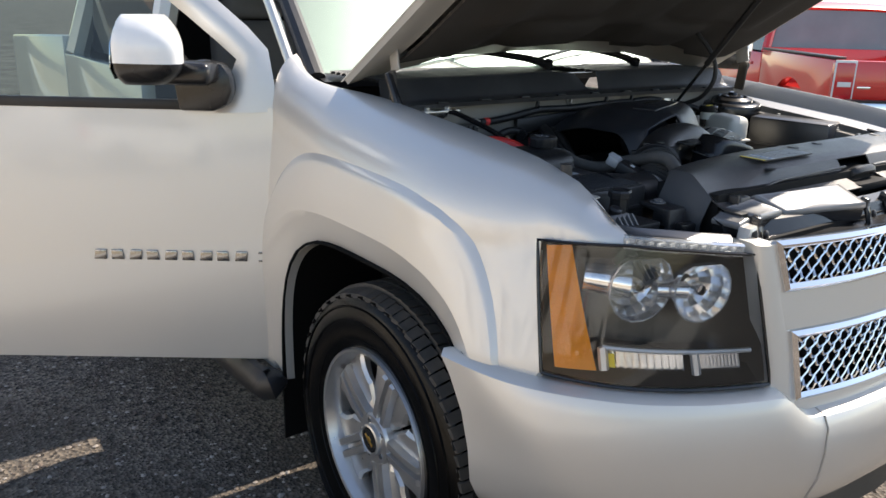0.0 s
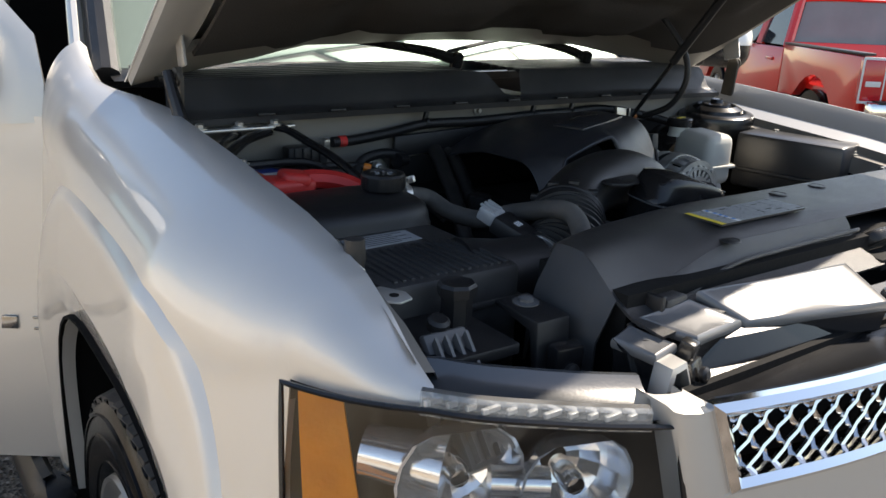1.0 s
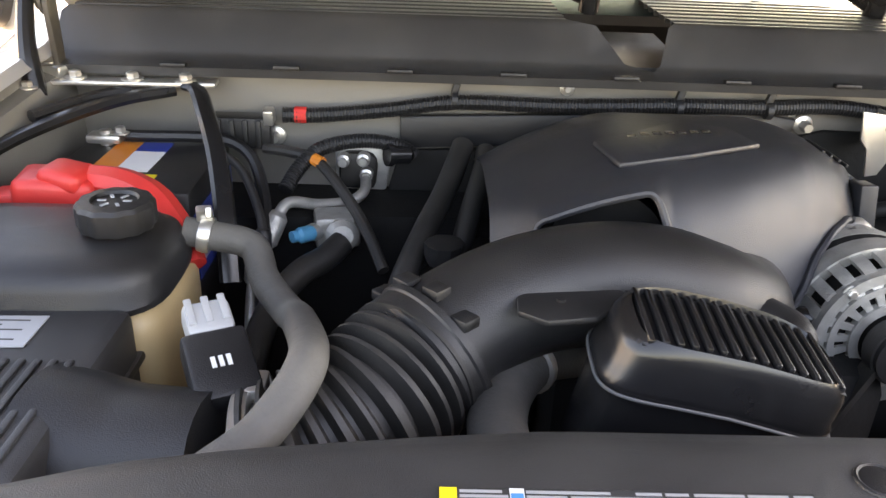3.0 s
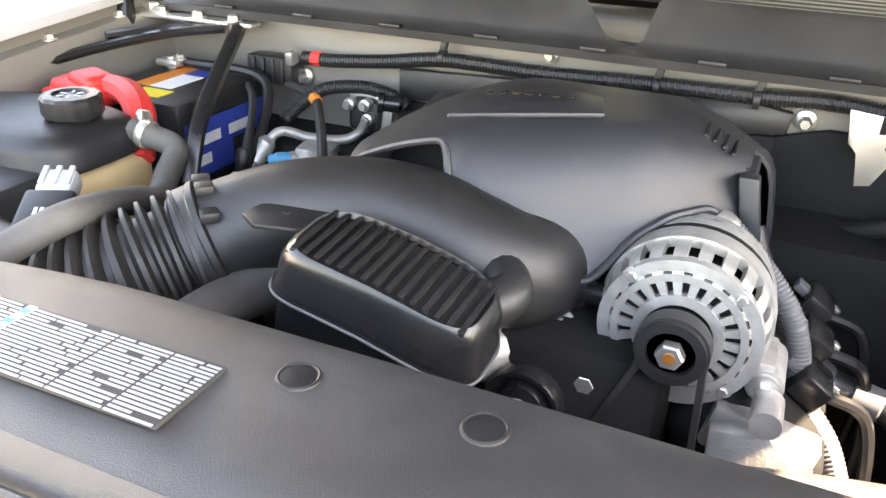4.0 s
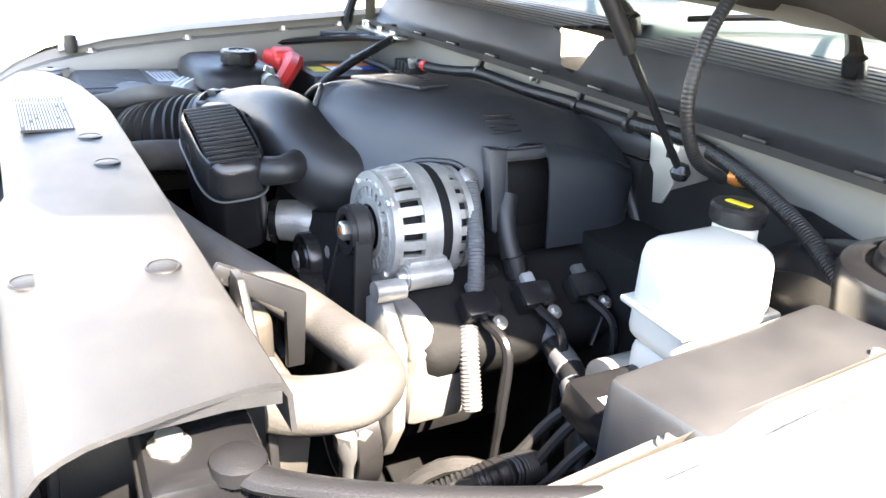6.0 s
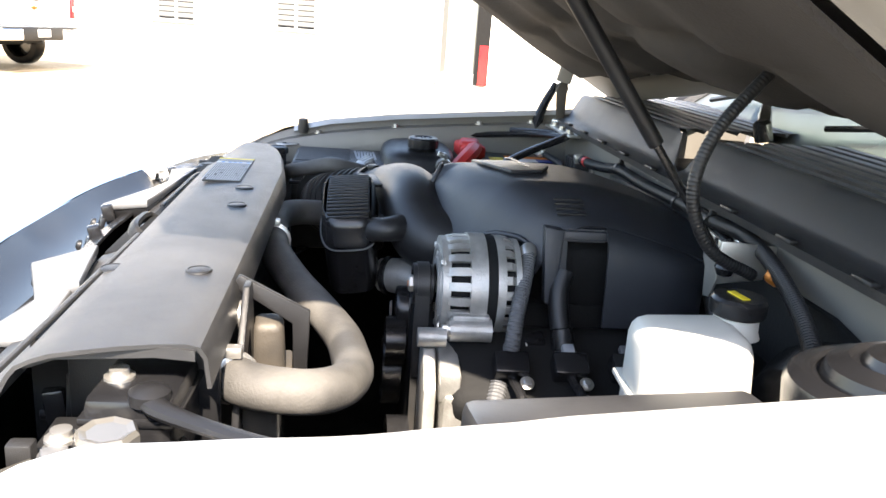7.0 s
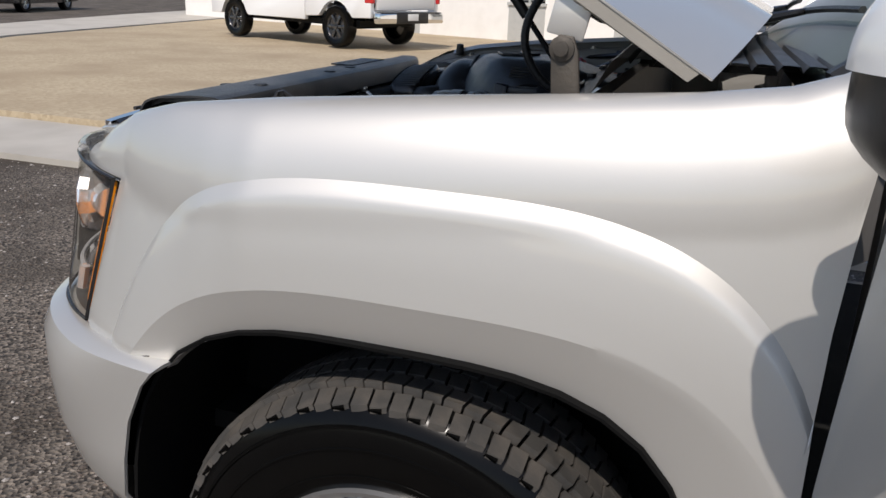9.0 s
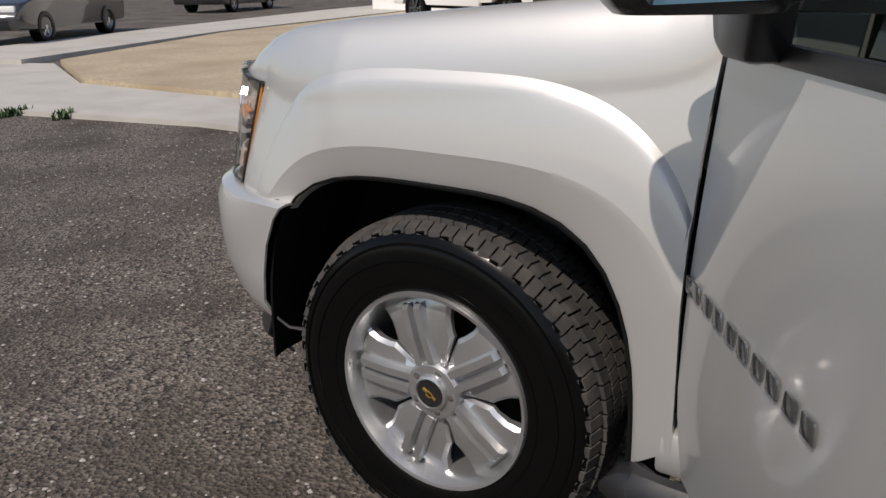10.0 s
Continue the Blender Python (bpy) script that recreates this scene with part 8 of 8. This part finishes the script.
    A = [bm.verts.new(p) for p in [(-W + 0.12, wb - 0.74, bed_h), (W - 0.12, wb - 0.74, bed_h), (W - 0.26, 2.70 + e, roof_h - 0.10), (-W + 0.26, 2.70 + e, roof_h - 0.10)]]
    bm.faces.new(A)
    thick(bm, 0.006)
    part("windscreen", bm, GLASS_D, root)
    bm = B()
    box(bm, (0, 0.96, bed_h - 0.22), (1.74, 0.06, 0.5), None, 0.01)
    box(bm, (0, -0.05, 0.72), (1.76, 1.95, 0.05))
    part("bed_floor", bm, paint, root)
    bm = B()
    grid(bm, [[Vector((u * (W - 0.05), y, z + 0.03 * (1 - u * u))) for u in [-1 + i / 6 for i in range(13)]] for y, z in ((wb - 0.76, bed_h - 0.03), (wb, bed_h - 0.09), (wb + 0.70, 1.12), (wb + 0.86, 1.02))])
    thick(bm, 0.02)
    part("hood", bm, paint, root)
    bm = B()
    box(bm, (0, wb + 0.86, 0.80), (1.86, 0.10, 0.50), None, 0.04)
    part("front_end", bm, BLACK_G, root)
    bm = B()
    box(bm, (0, -1.03, bed_h - 0.27), (1.66, 0.06, 0.52), None, 0.015)
    gate = part("tailgate", bm, paint, root)
    rear(gate, bed_h)
    bm = B()
    box(bm, (0, -1.15, 0.62), (1.86, 0.16, 0.20), None, 0.03)
    bump = part("rear_bumper", bm, CHROME, root, "chrome rear bumper")
    part("bumper_middle", box(B(), (0, -1.165, 0.625), (0.92, 0.15, 0.215), None, 0.02), BLACK, bump, "dark bumper middle")
    part("bumper_step", box(B(), (0, -1.16, 0.725), (1.70, 0.15, 0.02), None, 0.005), BLACK, bump)
    part("number_plate_bar", box(B(), (0, -1.243, 0.64), (0.30, 0.006, 0.13), None, 0.002), PAPER, bump)
    bm = B()
    box(bm, (0, wb * 0.5, 0.48), (1.5, wb + 1.0, 0.12))
    tube(bm, [(-0.8, 0, g), (0.8, 0, g)], 0.06, 10, smoothpath=False)
    part("chassis", bm, DARK, root)
    root.matrix_world = M
    return root


def white_rear(gate, h):
    bm = B()
    for w, t in ((0.16, 0.035), (0.06, 0.07)):
        box(bm, (0, -1.063, h - 0.25), (w, 0.006, t), None, 0.002)
    part("gold_emblem", bm, COPPER, gate, "gold bow-shaped emblem")
    part("tailgate_handle", box(B(), (0, -1.064, h - 0.10), (0.24, 0.012, 0.07), None, 0.006), BLACK_G, gate)


def red_rear(gate, h):
    bm = B()
    lathe(bm, [(0.10, 0), (0.09, 0.008), (0, 0.009)], (0, -1.06, h - 0.25), (0, -1, 0), 24)
    for v in bm.verts:
        v.co.z = (h - 0.25) + (v.co.z - h + 0.25) * 0.45
    part("oval_emblem", bm, NAVY, gate, "oval blue emblem")
    part("tailgate_handle", box(B(), (0, -1.064, h - 0.09), (0.26, 0.014, 0.06), None, 0.006), CHROME, gate)
    part("badge", box(B(), (-0.66, -1.064, h - 0.28), (0.14, 0.008, 0.025), None, 0.003), CHROME, gate)


# heading of the parked white truck: front towards (-0.37, -0.93)
build_pickup("white_pickup", "white crew-cab pickup truck with black wheels parked on the dirt lot", PAINT_W, Matrix.Translation((-13.75, -6.55, 0.13)) @ Matrix.Rotation(math.atan2(0.37, -0.93), 4, "Z") @ Matrix.Translation((0, 0.24, 0)), 0.41, PAINT_K, 3.42, 1.30, 1.90, white_rear)
build_pickup("red_pickup", "bright red pickup truck with its tailgate towards the lot", PAINT_R, Matrix.Translation((7.64, 2.975, 0.0)) @ Matrix.Rotation(radians(-36.2), 4, "Z"), 0.36, ALLOY, 3.3, 1.13, 1.74, red_rear)


def build_car(name, label, paint, M, length=4.7, width=1.82, height=1.45, van=False):
    root = tagged(new(name), label, "car")
    hw = width / 2
    lo = [(-0.85, 0.30), (-0.35, 0.28), (2.45 + 0.35, 0.28), (3.7, 0.30), (3.78, 0.55), (3.55, 0.80), (2.75, 0.93), (-0.6, 0.98), (-0.92, 0.90), (-0.95, 0.55)]
    bm = B()
    prism(bm, lo, -hw, hw, "x", 0.05)
    part("body", bm, paint, root)
    top = [(-0.55, 0.96), (2.70, 0.92), (1.85, height - 0.05), (0.9, height), (0.1, height - 0.03)] if not van else [(-0.88, 0.96), (2.75, 0.92), (2.0, height - 0.08), (1.2, height), (-0.5, height - 0.02)]
    bm = B()
    rows = []
    for sd in (-1, 1):
        rows.append([Vector((sd * (hw - 0.05 - 0.16 * (z - 0.92) / (height - 0.92)), y, z)) for y, z in top])
    V = grid(bm, rows, close=True)
    bm.faces.new(V[0])
    bm.faces.new(V[1][::-1])
    part("greenhouse", bm, GLASS_D, root)
    bm = B()
    grid(bm, [[Vector((u * (hw - 0.17), y, z + 0.012)) for u in (-1, -0.5, 0, 0.5, 1)] for y, z in ((top[4][0] - 0.05, top[4][1]), (top[3][0], top[3][1] + 0.008), (top[2][0] + 0.05, top[2][1]))])
    thick(bm, 0.02)
    part("roof", bm, paint, root)
    for sd in (1, -1):
        bm = B()
        tube(bm, [(sd * (hw - 0.06), 0.95, 0.94), (sd * (hw - 0.20), 0.95, height - 0.02)], 0.04, 6, smoothpath=False)
        part("pillar", bm, paint, root)
        bm = B()
        tube(bm, [(sd * (hw - 0.06), 2.68, 0.93), (sd * (hw - 0.20), top[2][0], height - 0.05)], 0.04, 6, smoothpath=False)
        part("pillar", bm, paint, root)
        for y in (0.0, 2.75):
            other_wheel(root, sd * (hw - 0.10), y, 0.32, 0.32, ALLOY, "car wheel")
        part("tail_lamp", box(B(), (sd * (hw - 0.15), -0.93, 0.78), (0.24, 0.06, 0.14), None, 0.02), REDLENS, root)
        part("headlamp", box(B(), (sd * (hw - 0.2), 3.66, 0.70), (0.30, 0.08, 0.12), None, 0.02), PAPER, root)
    root.matrix_world = M
    return root


build_car("black_sedan", "black sedan parked on the roadside", PAINT_K, Matrix.Translation((-9.51, -16.91, 0.075)) @ Matrix.Rotation(radians(-61.4), 4, "Z"))
build_car("grey_van", "dark grey people carrier parked at the kerb", PAINT_K, Matrix.Translation((-21.06, -22.77, 0.075)) @ Matrix.Rotation(radians(-72.8), 4, "Z"), height=1.70, van=True)

# the white brick building ------------------------------------------------------------------------
BX, BY, BA = -17.3, -1.0, math.atan2(0.27, 0.96)
BM = Matrix.Translation((BX, BY, 0.0)) @ Matrix.Rotation(-BA, 4, "Z")
# local: y along the facade (to the right in the view), x towards the lot, z up
house = tagged(new("white_brick_building"), "single-storey white painted brick building with grey windows and glass doors", "building")
OPEN = [(-4.15, -3.15, 1.05, 2.55, "w"), (-1.25, -0.25, 1.05, 2.55, "w"), (0.95, 1.75, 0.12, 2.45, "d"), (2.75, 3.65, 0.12, 2.55, "d"), (5.2, 6.3, 0.95, 2.5, "w"), (-8.0, -7.0, 1.05, 2.55, "w")]
Y0, Y1, HT = -17.0, 16.0, 4.2


def local_part(name, bm, material, parent, label="", smooth=False):
    for v in bm.verts:
        v.co = BM @ v.co
    return part(name, bm, material, parent, label, smooth)


bm = B()
cuts = sorted(OPEN)
y = Y0
for a, b, z0, z1, k in cuts:
    prism(bm, [(-0.30, y), (0, y), (0, a), (-0.30, a)], -0.2, HT)
    prism(bm, [(-0.30, a), (0, a), (0, b), (-0.30, b)], -0.2, z0)
    prism(bm, [(-0.30, a), (0, a), (0, b), (-0.30, b)], z1, HT)
    y = b
prism(bm, [(-0.30, y), (0, y), (0, Y1), (-0.30, Y1)], -0.2, HT)
prism(bm, [(-9, Y0), (-0.30, Y0), (-0.30, Y0 + 0.3), (-9, Y0 + 0.3)], -0.2, HT)
prism(bm, [(-9, Y1 - 0.3), (-0.30, Y1 - 0.3), (-0.30, Y1), (-9, Y1)], -0.2, HT)
prism(bm, [(-9.3, Y0), (-9, Y0), (-9, Y1), (-9.3, Y1)], -0.2, HT)
local_part("wall", bm, BRICK_W, house, "white painted brick wall")
bm = B()
prism(bm, [(-9.4, Y0 - 0.1), (0.12, Y0 - 0.1), (0.12, Y1 + 0.1), (-9.4, Y1 + 0.1)], HT, HT + 0.18)
local_part("roof", bm, TRIM_G, house)
# near-black block added behind the openings, in place of unlit rooms
bm = B()
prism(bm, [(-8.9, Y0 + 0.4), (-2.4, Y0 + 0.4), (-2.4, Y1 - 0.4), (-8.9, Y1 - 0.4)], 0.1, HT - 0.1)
local_part("unlit_room_block", bm, DARK, house)
for a, b, z0, z1, k in OPEN:
    bm = B()
    t = 0.06
    for p in ([(a, z0), (a + t, z0), (a + t, z1), (a, z1)], [(b - t, z0), (b, z0), (b, z1), (b - t, z1)], [(a + t, z1 - t), (b - t, z1 - t), (b - t, z1), (a + t, z1)], [((a + b) / 2 - 0.03, z0), ((a + b) / 2 + 0.03, z0), ((a + b) / 2 + 0.03, z1 - t), ((a + b) / 2 - 0.03, z1 - t)] if k == "w" else [(a + t, z0), (b - t, z0), (b - t, z0 + 0.25), (a + t, z0 + 0.25)]):
        prism(bm, p, -0.16, -0.10, "x")
    w = local_part("window" if k == "w" else "door", bm, TRIM_G if k == "w" else PAPER, house, "grey framed window with blinds" if k == "w" else "white framed glass door")
    bm = B()
    prism(bm, [(a + t, z0 + 0.02), (b - t, z0 + 0.02), (b - t, z1 - t), (a + t, z1 - t)], -0.145, -0.135, "x")
    local_part("pane", bm, GLASS_D if k == "w" else PANE_P, w)
    if k == "w":
        for i in range(12):
            z = lerp(z0 + 0.1, z1 - 0.1, i / 11)
            bm = B()
            prism(bm, [(a + t, z - 0.05), (b - t, z - 0.05), (b - t, z + 0.045), (a + t, z + 0.045)], -0.133, -0.131, "x")
            local_part("blind_slat", bm, BLIND, w)
        bm = B()
        prism(bm, [(a - 0.05, z0 - 0.07), (b + 0.05, z0 - 0.07), (b + 0.05, z0), (a - 0.05, z0)], -0.1, 0.06, "x")
        local_part("sill", bm, TRIM_G, w)
        bm = B()
        prism(bm, [(a - 0.02, 0.1), (b + 0.02, 0.1), (b + 0.02, z0 - 0.075), (a - 0.02, z0 - 0.075)], -0.01, 0.012, "x")
        local_part("panel_below", bm, TRIM_G, w)
# the propped-open leaf of the second door and an orange board
bm = B()
prism(bm, [(0.02, 0.12), (0.85, 0.12), (0.85, 2.5), (0.02, 2.5)], 2.72, 2.76, "y")
leaf = local_part("door_leaf", bm, PAPER, house, "open white door leaf")
bm = B()
prism(bm, [(0.12, 0.4), (0.75, 0.4), (0.75, 2.35), (0.12, 2.35)], 2.765, 2.768, "y")
local_part("leaf_glass", bm, BLIND, leaf)
bm = B()
prism(bm, [(0.03, 0.14), (0.05, 0.14), (0.05, 1.0), (0.03, 1.0)], 3.50, 3.68, "y")
local_part("orange_board", bm, REDLENS, house)
# near-black sheet painted in for the shade inside the door gap
bm = B()
prism(bm, [(0.005, 0.14), (0.025, 0.14), (0.025, 2.35), (0.005, 2.35)], 3.40, 3.70, "y")
local_part("doorway_shade_sheet", bm, DARK, house)
